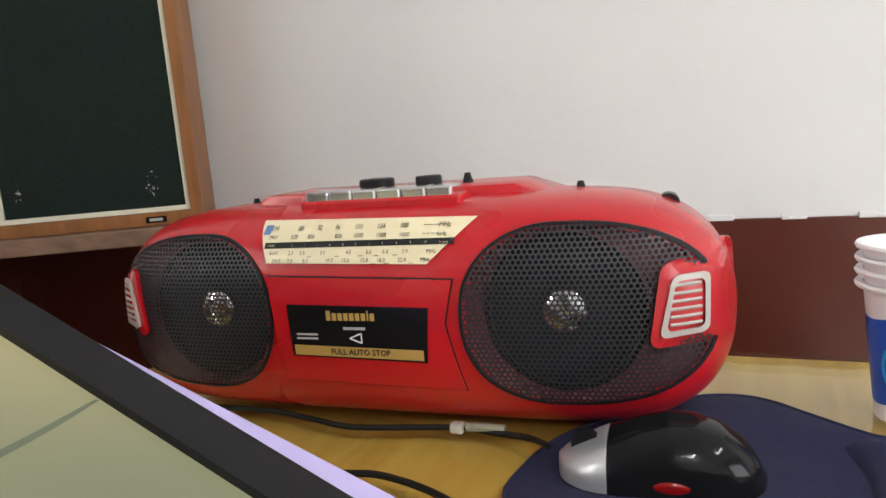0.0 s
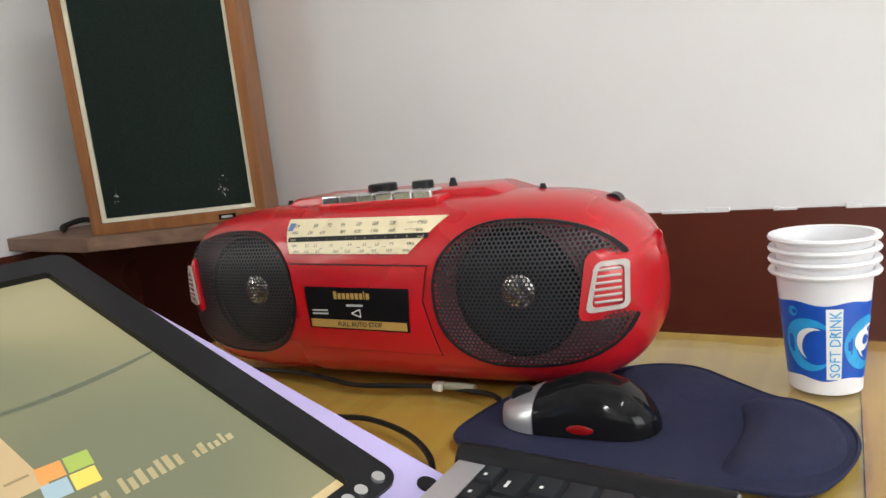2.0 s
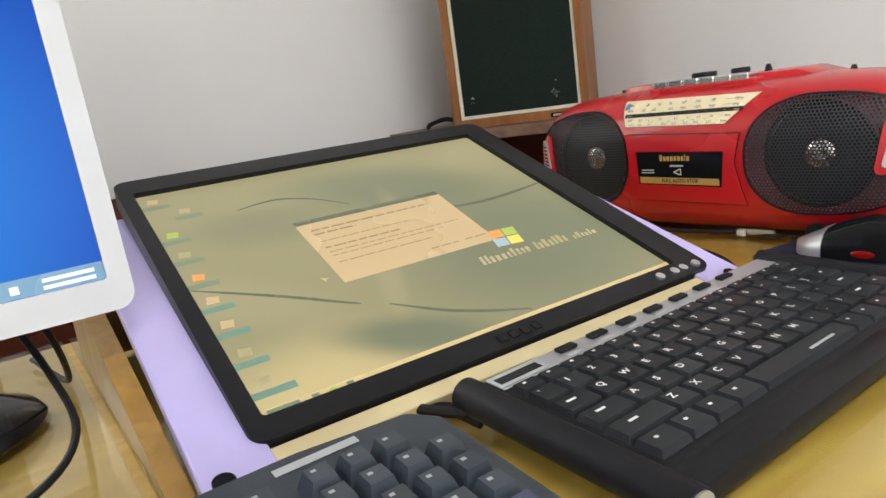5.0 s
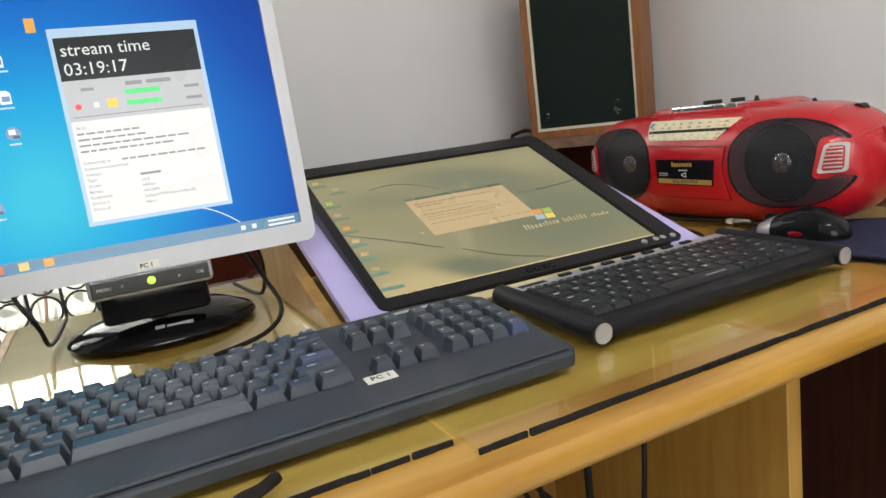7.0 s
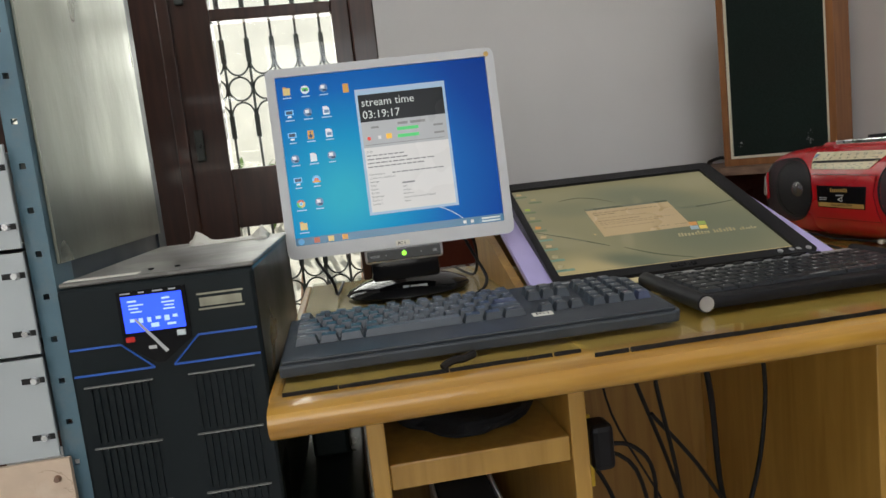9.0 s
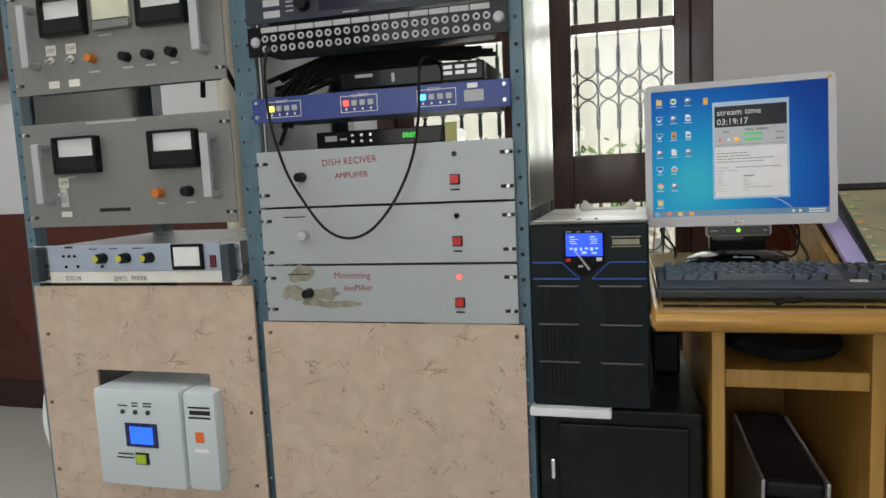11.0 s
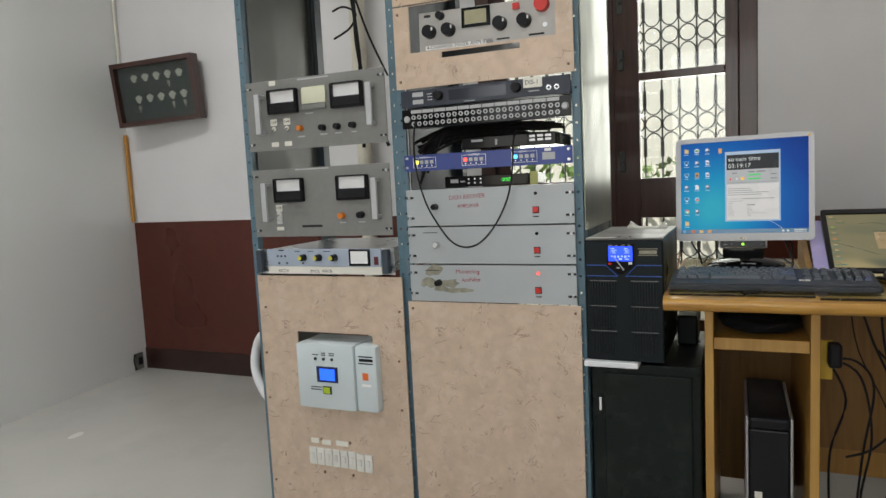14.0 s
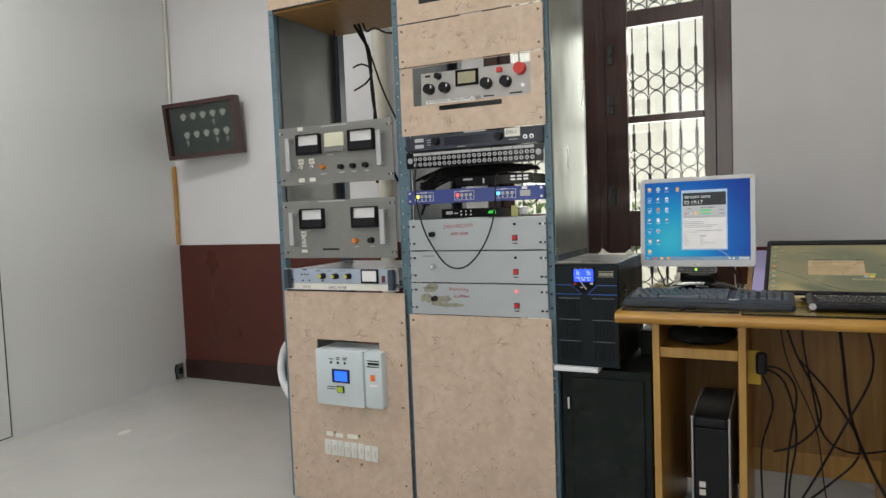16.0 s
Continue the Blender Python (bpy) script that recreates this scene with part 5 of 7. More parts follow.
tagged(skin_part("dial_dashes", bars([(x, x + 0.0035, 0.1312, 0.1316) for x in (-0.052, -0.030, -0.012, 0.000, 0.014)] + [(x, x + 0.0035, 0.1258, 0.1262) for x in (-0.060, -0.030, -0.018, -0.002, 0.008, 0.026)] + [(0.034 + 0.003 * k, 0.036 + 0.003 * k, 0.1495, 0.1499) for k in range(4)] + [(0.034 + 0.003 * k, 0.036 + 0.003 * k, 0.1443, 0.1447) for k in range(4)], 0), 0.0023, M_INK), kind="stuff")
dbm = bmesh.new()
for k in range(14):
    x0, x1 = -0.0885 + k * 0.0104, -0.0885 + (k + 1) * 0.0104
    flat(rect(x0, x1, 0.1375, 0.1415), 0, dbm)
skin_part("dial_slot", dbm, 0.0022, M_INK)
skin_part("slot_words", letters([("SCALE", -0.086, 0.1387, 0.0016, 0), ("SCALE", 0.047, 0.1380, 0.0016, 0)] + [(str(k), -0.066 + k * 0.0102, 0.1386, 0.0014, 0) for k in range(11)]), 0.0026, M_DIAL)
skin_part("dial_logo", bars([(-0.0925, -0.0865, 0.1468, 0.1530)], 0), 0.0023, mat("blue_print_mark", (0.12, 0.22, 0.42), 0.4))
# keys, knobs and pins on the top
for k in range(6):
    x = -0.058 + k * 0.0196
    kb_ = part("cassette_key", bx(x, x + 0.0191, -0.042, -0.018, 0.157, 0.1740, 0.0018), M_CHROME, radio, "chrome cassette key")
    kb_.matrix_basis = pose(0, 0, 0, 0, 0, 0)
part("key_well", bx(-0.063, 0.066, -0.043, -0.012, 0.150, 0.1680, 0.003), M_RED, radio)
b = bmesh.new()
P = [(-0.128, 0.1585), (-0.108, 0.1715), (0.098, 0.1715), (0.128, 0.1610), (0.128, 0.150), (-0.128, 0.150)]
prism(P, -0.018, 0.055, 1, b, 0.003)
part("top_ridge", b, M_RED, radio, "", True)
for x, r in ((-0.034, 0.0145), (0.011, 0.0105)):
    part("knob", lathe([(0, 0.0075), (r * 0.92, 0.0075), (r, 0.0062), (r, 0.0), (0, 0)], 24), M_BLACK, radio, "black ribbed knob", True).matrix_basis = pose(x + 0.012, 0.012, 0.1712)
for x, y, z in ((-0.138, 0.012, 0.1600), (0.056, 0.010, 0.1712), (0.142, 0.012, 0.1600)):
    part("slide_pin", cyl((x, y, z), (x, y, z + 0.008), 0.0045, 0.0022, 10), M_BLACK, radio)
part("tone_wheel", cyl((0.203, 0.004, 0.1485), (0.203, 0.020, 0.1485), 0.0078, n=24), M_BLACK, radio, "black thumb wheel", True)

# ---- desk things: pad, mouse, cups, keyboards ----
pad = bmesh.new()
outl = [(-0.022, 0.470), (0.05, 0.455), (0.12, 0.455), (0.165, 0.466), (0.198, 0.470), (0.218, 0.502), (0.226, 0.545), (0.215, 0.580), (0.190, 0.602), (0.172, 0.607), (0.140, 0.632), (0.115, 0.652), (0.090, 0.657), (0.060, 0.645), (0.020, 0.605), (-0.010, 0.568), (-0.026, 0.520)]
ctr = Vector((0.10, 0.55))
def smooth_line(P, n=5):
    out = []
    for k in range(len(P)):
        a, b_, c, d = (Vector(P[(k + j) % len(P)]) for j in (-1, 0, 1, 2))
        for s in range(n):
            t = s / n
            out.append(0.5 * ((2 * b_) + (c - a) * t + (2 * a - 5 * b_ + 4 * c - d) * t * t + (3 * b_ - a - 3 * c + d) * t ** 3))
    return out
SL = smooth_line(outl)
prev = None
for s in range(0, 13):
    k = s / 12
    cur = []
    for p in SL:
        q = ctr + (p - ctr) * max(k, 0.001)
        lump = 0.004 * math.exp(-(((q.x - 0.192) / 0.024) ** 2 + ((q.y - 0.535) / 0.050) ** 2)) * (1 - k ** 8)
        cur.append(pad.verts.new((q.x, q.y, DESK + 0.0005 + (0.0038 if s < 12 else 0.0025) + lump)))
    if prev:
        for j in range(len(SL)):
            pad.faces.new((prev[j], cur[j], cur[(j + 1) % len(SL)], prev[(j + 1) % len(SL)]))
    prev = cur
low = [pad.verts.new((v.co.x, v.co.y, DESK + 0.0003)) for v in prev]
for j in range(len(SL)):
    pad.faces.new((prev[j], low[j], low[(j + 1) % len(SL)], prev[(j + 1) % len(SL)]))
mp_ = thing("mouse_pad", pose(0, 0, 0), "navy blue cloth mouse pad with wrist cushion", "mouse pad")
part("base", pad, M_PAD, mp_, "", True)
hem = [(p.x, p.y, DESK + 0.0030) for p in SL]
part("hem", tube(hem + hem[:1], 0.0014, 6, None, 1), M_PAD, mp_, "stitched navy hem", True)
cu_ = bmesh.new()
prev = None
for k in range(11):
    t = k / 10
    cur = []
    for j in range(48):
        a = 2 * math.pi * j / 48
        u, v = 0.030 * math.copysign(abs(math.cos(a)) ** 0.7, math.cos(a)) * t, 0.058 * math.copysign(abs(math.sin(a)) ** 0.7, math.sin(a)) * t
        cur.append(cu_.verts.new((0.190 + u + 6.0 * v * v * (-1), 0.534 + v, DESK + 0.0040 + 0.013 * (1 - t ** 2.6) ** 0.6)))
    if prev:
        for j in range(48):
            cu_.faces.new((prev[j], cur[j], cur[(j + 1) % 48], prev[(j + 1) % 48]))
    prev = cur
bmesh.ops.remove_doubles(cu_, verts=cu_.verts, dist=1e-6)
part("wrist_cushion", cu_, M_PAD, mp_, "padded navy wrist cushion", True)

mouse = thing("computer_mouse", pose(0.054, 0.522, DESK + 0.0050, 0, 0, 186) @ Matrix.Scale(0.94, 4), "glossy black optical mouse with silver front and red glow", "mouse")
def mouse_shell(x0, x1, top, name, material, off=0.0, label=""):
    """Local x runs from the palm (negative) to the buttons."""
    b = bmesh.new()
    rows = []
    for s in range(33):
        t = s / 32
        x = x0 + (x1 - x0) * t
        u = (x + 0.060) / 0.122
        w = 0.0325 * (1 - abs(2 * u - 1) ** 3.2) ** 0.5 * (1 - 0.10 * math.sin(math.pi * u)) + 0.0008
        h = float(np.interp(u, (0, 0.04, 0.1, 0.2, 0.32, 0.45, 0.6, 0.75, 0.9, 1), (0.004, 0.015, 0.024, 0.033, 0.0375, 0.038, 0.033, 0.0255, 0.017, 0.010)))
        row = []
        for j in range(21):
            a = math.pi * j / 20
            c, sn = math.cos(a), math.sin(a)
            row.append(b.verts.new((x, (w + off) * math.copysign(abs(c) ** 0.75, c), max(0.0, (h + off) * sn ** 0.75 if sn > 1e-6 else 0.0))))
        rows.append(row)
    for p, q in zip(rows, rows[1:]):
        for j in range(20):
            b.faces.new((p[j], p[j + 1], q[j + 1], q[j]))
    b.faces.new(rows[0])
    b.faces.new(rows[-1])
    return part(name, b, material, mouse, label, True)
mouse_shell(-0.0598, 0.030, 1, "body", M_GLOSSB)
mouse_shell(0.0306, 0.0618, 1, "buttons", M_SILVER, 0.0006, "silver button shell")
gb = bmesh.new()
bmesh.ops.create_uvsphere(gb, u_segments=16, v_segments=10, radius=1)
bmesh.ops.scale(gb, vec=(0.014, 0.004, 0.0050), verts=gb.verts)
part("red_window", gb, glow("red_lamp", (0.16, 0.003, 0.003), 0.14, 0.15), mouse, "glowing red side window", True).matrix_basis = pose(-0.006, 0.0272, 0.0065, 0, 0, 0)
part("wheel", cyl((0.045, -0.003, 0.018), (0.045, 0.003, 0.018), 0.009, n=20), M_BLACK, mouse)
tagged(part("mouse_cable", tube([(-0.014, 0.527, DESK + 0.012), (-0.030, 0.545, DESK + 0.007), (-0.055, 0.554, DESK + 0.004), (-0.09, 0.556, DESK + 0.004), (-0.162, 0.540, DESK + 0.004), (-0.20, 0.545, DESK + 0.004), (-0.25, 0.552, DESK + 0.004), (-0.33, 0.546, DESK + 0.004), (-0.37, 0.55, DESK + 0.004)], 0.0023), M_CABLE, None, "", True), "black mouse cable lying along the radio", "cable")
tg = thing("cable_tag", pose(-0.086, 0.5555, DESK + 0.0006, 0, 0, -3), "white paper tag taped round the cable", "tag")
part("paper", bx(-0.006, 0.004, -0.0045, 0.0045, 0.0, 0.0075, 0.002), M_TAGP, tg)
part("tape", tube([(0.006, 0, 0.005), (0.02, 0.002, 0.0055), (0.034, 0.003, 0.005)], 0.0032, 8), M_STAIN, tg, "twisted clear tape")
tagged(part("loose_cable", tube([(-0.19, 0.470, DESK + 0.004), (-0.14, 0.475, DESK + 0.004), (-0.108, 0.480, DESK + 0.004), (-0.065, 0.468, DESK + 0.004), (-0.030, 0.444, DESK + 0.004), (-0.012, 0.417, DESK + 0.004), (-0.020, 0.387, DESK + 0.004), (-0.05, 0.36, DESK + 0.004)], 0.0024), M_CABLE, None, "", True), "black cable looping beside the stand", "cable")
# stack of cups
for k in range(4):
    z = k * 0.0085
    cup = thing("plastic_cup", pose(0.205, 0.650, DESK + 0.0004 + z) @ Matrix.Diagonal((0.77, 0.77, 0.86, 1)), "white plastic drinks cup with blue printed band" if k == 0 else "white plastic drinks cup nested in a stack", "cup", "stack of cups")
    if k:
        prof = [(0.0395, 0.085), (0.0415, 0.098), (0.0425, 0.102), (0.0480, 0.1035), (0.0490, 0.1055), (0.0478, 0.1075), (0.0425, 0.107), (0.0402, 0.100), (0.0385, 0.085)]
    else:
        prof = [(0.0, 0.003), (0.0305, 0.003), (0.0310, 0.0), (0.0325, 0.0), (0.0330, 0.010), (0.0415, 0.098), (0.0425, 0.102), (0.0480, 0.1035), (0.0490, 0.1055), (0.0478, 0.1075), (0.0425, 0.107), (0.0402, 0.100), (0.0318, 0.010), (0.0, 0.006)]
    part("body", lathe(prof, 56), M_CUP, cup, "", True)
    if k == 0:
        def cup_r(z):
            return 0.0330 + (z - 0.010) * (0.0085 / 0.088) + 0.0004
        bd = bmesh.new()
        rows = []
        for s in range(6):
            z = 0.014 + 0.068 * s / 5
            rows.append([bd.verts.new((cup_r(z) * math.cos(a), cup_r(z) * math.sin(a), z + 0.0015 * math.sin(5 * a))) for a in (2 * math.pi * j / 64 for j in range(64))])
        for p, q in zip(rows, rows[1:]):
            for j in range(64):
                bd.faces.new((p[j], p[(j + 1) % 64], q[(j + 1) % 64], q[j]))
        band = part("printed_band", bd, M_CUPBLUE, cup, "deep blue printed band", True)
        def wrap(bm, lift):
            for v in bm.verts:
                a = radians(-78) + v.co.x / 0.0375
                r = cup_r(v.co.z) + lift
                v.co = Vector((r * math.cos(a), r * math.sin(a), v.co.z))
            return bm
        def arc(cx, cz, r, t, a0, a1, n=24):
            b = bmesh.new()
            for j in range(n):
                p, q = radians(a0 + (a1 - a0) * j / n), radians(a0 + (a1 - a0) * (j + 1) / n)
                w0, w1 = t * math.sin(math.pi * (j + 0.02) / n), t * math.sin(math.pi * (j + 0.98) / n)
                flat([(cx + r * math.cos(p), cz + r * math.sin(p)), (cx + r * math.cos(q), cz + r * math.sin(q)), (cx + (r - w1) * math.cos(q), cz + (r - w1) * math.sin(q)), (cx + (r - w0) * math.cos(p), cz + (r - w0) * math.sin(p))], 0, b)
            return b
        for cx in (-0.021, 0.034, 0.09):
            part("swirl", wrap(arc(cx, 0.045, 0.024, 0.013, 20, 330), 0.0003), M_CUPSKY, band)
            part("swirl_light", wrap(arc(cx + 0.004, 0.046, 0.015, 0.006, 60, 250), 0.0006), M_WHITE, band)
        part("bubble", wrap(arc(-0.034, 0.074, 0.0045, 0.0044, 0, 360), 0.0006), M_CUPSKY, band)
        part("white_spot", wrap(arc(0.030, 0.048, 0.010, 0.0098, 0, 360), 0.0007), M_WHITE, band)
        lt = letters([("SOFT DRINK", 0, 0, 0.0098, 0)])
        lo = max(v.co.x for v in lt.verts)
        for v in lt.verts:
            v.co = Vector((0.0065 - v.co.z, 0, 0.0165 + v.co.x * 0.060 / lo))
        bmesh.ops.triangulate(lt, faces=lt.faces)
        plate = bmesh.new()
        for j in range(12):
            z0 = 0.0145 + j * 0.0053
            flat(rect(-0.0055, 0.0080, z0, z0 + 0.0053), 0, plate)
        part("word_plate", wrap(plate, 0.0008), M_WHITE, band)
        part("words", wrap(lt, 0.0011), M_CUPSKY, band)


def keycap(w, d, h, taper=0.0016):
    b = bmesh.new()
    lo = [b.verts.new((x * w / 2, y * d / 2, 0)) for x, y in ((-1, -1), (1, -1), (1, 1), (-1, 1))]
    hi = [b.verts.new((x * (w / 2 - taper), y * (d / 2 - taper) + 0.0004, h)) for x, y in ((-1, -1), (1, -1), (1, 1), (-1, 1))]
    b.faces.new(hi)
    for k in range(4):
        b.faces.new((lo[k], lo[(k + 1) % 4], hi[(k + 1) % 4], hi[k]))
    b.normal_update()
    return b


CAPS = {}
def key(parent, x, y, z, w, d, h, material, taper=0.0016, mark=True, ink=M_GREYT):
    tag = (round(w, 4), round(d, 4), h, material.name, taper)
    if tag not in CAPS:
        me = bpy.data.meshes.new("key")
        b = keycap(w, d, h, taper)
        b.to_mesh(me)
        b.free()
        me.materials.append(material)
        CAPS[tag] = me
    ob = new("key", CAPS[tag])
    ob.parent = parent
    ob.matrix_basis = pose(x, y, z)
    if mark:
        mw = min(w * 0.16, 0.0026) if w < 0.024 else 0.007
        tg2 = ("m", round(mw, 4), round(d, 4), h, ink.name)
        if tg2 not in CAPS:
            b = bmesh.new()
            for q in rect(-mw / 2, mw / 2, 0, 0.0021), :
                b.faces.new([b.verts.new((a, c, h + 0.0003)) for a, c in q])
            me = bpy.data.meshes.new("legend")
            b.to_mesh(me)
            b.free()
            me.materials.append(ink)
            CAPS[tg2] = me
        m = new("legend", CAPS[tg2])
        m.parent = ob
        m.matrix_basis = pose(-w * 0.12, d * 0.06, 0)
    return ob


# full-size slate keyboard: local x to its right, local y to the back
LK = facing(0.193, -0.170, DESK + 0.0012, -0.5)
lk = thing("slate_keyboard", LK @ pose(0, 0, 0, 6.0, 0, 0), "worn dark slate full size keyboard with palm rest", "keyboard", "keyboards")
case = [(-0.228, 0.0), (0.222, 0.0), (0.228, 0.008), (0.226, 0.150), (0.213, 0.166), (0.150, 0.170), (-0.150, 0.166), (-0.226, 0.158)]
part("case", prism(case, 0.0, 0.014, 2, None, 0.003), M_LEN, lk, "", False)
part("palm_rest", bx(-0.224, 0.220, 0.003, 0.047, 0.0142, 0.018, 0.0015), M_LEN, lk)
part("maker_mark", bars([(0.105, 0.150, 0.0, 0.006)], 0), M_GREYT, lk).matrix_basis = pose(0.03, 0.157, 0.0145, -90, 0, 0)
part("label_sticker", bx(0.062, 0.086, 0.034, 0.046, 0.0181, 0.0187), M_PAPER, lk, "torn white sticker")
part("sticker_words", letters([("PC 1", 0.066, 0.0, 0.006, 0)], None, 0.03), M_INK, lk).matrix_basis = pose(0, 0.0375, 0.0190, -90, 0, 0)
U = 0.0188
rows = [[1.5, 1.25, 1.5, 6.2, 1.3, 1.25, 1.5], [2.3] + [1] * 10 + [2.2], [1.75] + [1] * 11 + [1.75], [1.5] + [1] * 12 + [1.0], [1] * 13 + [1.5]]
for r, row in enumerate(rows):
    x = -0.214
    sc = 14.5 / sum(row)
    for w in row:
        ww = w * U * sc
        m = M_KEYBLUE if (r == 2 and w == 1.75 and x > 0) else M_KEYL
        key(lk, x + ww / 2, 0.0585 + r * 0.0188, 0.0138, ww - 0.0012, 0.0176, 0.0105, m, 0.0032, not (w > 5))
        x += ww
for k in range(13):
    x = -0.205 + k * 0.0203 + (0.004 if k else 0) + 0.004 * (k > 4) + 0.004 * (k > 8)
    key(lk, x, 0.1545, 0.0138, 0.0168, 0.013, 0.0075, M_KEYL, 0.0028)
for c in range(3):
    for r in range(2):
        key(lk, 0.083 + c * U, 0.1147 + r * U, 0.0138, 0.0176, 0.0176, 0.0105, M_KEYL, 0.0032)
    key(lk, 0.083 + c * U, 0.0585, 0.0138, 0.0176, 0.0176, 0.0105, M_KEYL, 0.0032)
key(lk, 0.083 + U, 0.0773, 0.0138, 0.0176, 0.0176, 0.0105, M_KEYL, 0.0032)
for c in range(4):
    for r in range(4 + (c < 3)):
        if c == 3 and r < 1:
            continue
        key(lk, 0.148 + c * U, 0.0585 + r * U, 0.0138, 0.0176, 0.0176, 0.0105, M_KEYL, 0.0032)
key(lk, 0.148 + 3 * U, 0.0585, 0.0138, 0.0176, 0.0176, 0.0105, M_KEYBLUE, 0.0032)

# compact black keyboard with round bars at its ends
dk = thing("compact_keyboard", facing(0.1665, 0.2615, DESK + 0.0010, 0.6) @ pose(0, 0, 0, 1.8, 0, 0) @ Matrix.Diagonal((1.0, 0.965, 1.0, 1.0)), "flat black compact keyboard with silver end caps", "keyboard", "keyboards")
DW = 0.1675
part("case", bx(-DW + 0.004, DW - 0.004, 0.004, 0.158, 0.002, 0.016, 0.003), M_BLACK, dk)
part("front_edge", bx(-DW + 0.008, DW - 0.008, -0.002, 0.0195, 0.002, 0.0165, 0.004), M_BLACK, dk, "", True)
for s in (-1, 1):
    rail = part("end_rail", cyl((s * (DW - 0.004), -0.006, 0.0112), (s * (DW - 0.004), 0.160, 0.0112), 0.0108, n=24), M_BLACK, dk, "round side rail", True)
    part("end_cap", cyl((s * (DW - 0.004), -0.0075, 0.0112), (s * (DW - 0.004), -0.0062, 0.0112), 0.0092, n=24), M_SILVER, rail, "silver end cap")
part("media_strip", bx(-DW + 0.016, DW - 0.016, 0.137, 0.156, 0.0161, 0.0172, 0.0004), M_SILVER, dk, "silver media key strip")
for k in range(7):
    x = -0.095 + k * 0.030
    part("media_key", bx(x, x + 0.016, 0.146, 0.153, 0.0173, 0.0200, 0.001), M_BLACK, dk)
    part("media_legend", bx(x + 0.002, x + 0.014, 0.1395, 0.1435, 0.0173, 0.0176), M_GREYT, dk)
part("maker_plate", bx(-0.152, -0.112, 0.1385, 0.1535, 0.0173, 0.0178), M_GREYT, dk)
part("maker_mark", bx(-0.149, -0.115, 0.142, 0.150, 0.0179, 0.0182), M_INK, dk)
rows = [[1.2, 1, 1, 1.2, 5.0, 1, 1, 1, 1, 1], [2] + [1] * 10 + [1.4, 1], [1.6] + [1] * 11 + [1.8], [1.3] + [1] * 12 + [1.1], [1] * 13 + [1.4], [1] * 15]
caps = ["", " ZXCVBNM,./", " ASDFGHJKL;'", " QWERTYUIOP[]", "`1234567890-=", ""]
for r, row in enumerate(rows):
    x = -DW + 0.018
    sc = (2 * DW - 0.036) / sum(row)
    d = 0.0186 if r < 5 else 0.0135
    for n, w in enumerate(row):
        ww = w * sc
        word = caps[r][n:n + 1].strip()
        kk = key(dk, x + ww / 2, 0.0325 + r * 0.0195 - (0.0025 if r == 5 else 0), 0.0155, ww - 0.0012, d - 0.0006, 0.0045, M_KEYB, 0.0016, w < 4 and not word, M_WHITE)
        if word:
            part("legend", letters([(word, -0.0055, 0.0004, 0.0050, 0)], None, 0.04), M_WHITE, kk).matrix_basis = pose(0, 0, 0.0048, -90, 0, 0)
        if w > 4:
            part("word_bar", bx(0.004, 0.032, -0.0035, -0.0015, 0.0046, 0.0048), M_GREYT, kk)
        x += ww
cl = tagged(part("keyboard_cable", tube([(0.030, 0.094, 0.004), (0.012, 0.088, 0.008), (-0.004, 0.082, 0.006), (-0.006, 0.092, 0.004), (0.012, 0.100, 0.004), (0.025, 0.092, 0.010), (0.008, 0.080, 0.010), (-0.03, 0.075, 0.004)], 0.0035), M_CABLE, None, "", True), "coiled end of a black keyboard cable on the desk", "cable")
cl.matrix_basis = pose(0, 0, DESK)
# ---- corner loudspeaker and its shelf ----
SK = pose(-0.730, 0.819, 0.899, 0, 0, 32.0)
shelf = prism([(WALL_W, 0.742), (-0.865, 0.722), (-0.845, 0.722), (-0.52, 0.905), (-0.45, WALL_N - 0.006), (WALL_W, WALL_N - 0.006)], 0.874, 0.898, 2, None, 0.002)
tagged(part("corner_shelf", shelf, M_SHELF), "dull brown wooden corner shelf on the wall", "shelf")
spk = thing("column_loudspeaker", SK, "teak loudspeaker box with dark green cloth front", "loudspeaker")
SW2, SH = 0.144, 0.52
part("cabinet", ring([(-SW2, 0.0), (SW2, 0.0), (SW2, SH), (-SW2, SH)], [(-SW2 + 0.016, 0.018), (SW2 - 0.016, 0.018), (SW2 - 0.016, SH - 0.018), (-SW2 + 0.016, SH - 0.018)], -0.006, 0.095, 1), M_SPKW, spk, "teak veneer box")
part("back_board", bx(-SW2 + 0.017, SW2 - 0.017, 0.08, 0.094, 0.019, SH - 0.019), M_SPKW, spk)
part("cloth", bx(-SW2 + 0.0235, SW2 - 0.0235, 0.0035, 0.012, 0.0255, SH - 0.0255), M_CLOTH, spk, "dark green woven cloth")
part("piping", ring(rect(-SW2 + 0.0165, SW2 - 0.0165, 0.0185, SH - 0.0185), rect(-SW2 + 0.023, SW2 - 0.023, 0.025, SH - 0.025), 0.0, 0.008, 1), M_PIPE, spk, "cream piping round the cloth")
part("maker_plate", bx(0.066, 0.094, -0.0075, -0.006, 0.004, 0.0125, 0.0004), M_GLOSSB, spk, "small black name plate")
part("maker_mark", bars([(0.071, 0.089, 0.0062, 0.0102)], -0.0078), M_GREYT, spk)
tear = bmesh.new()
r3 = random.Random(2)
for cx, cz, n in ((0.079, 0.058, 14), (-0.100, 0.060, 6)):
    for k in range(n):
        x, z = cx + r3.gauss(0, 0.0025), cz + r3.gauss(0, 0.008)
        flat([(x + r3.gauss(0, 0.0016), z + r3.gauss(0, 0.002)) for j in range(3)], 0.003, tear)
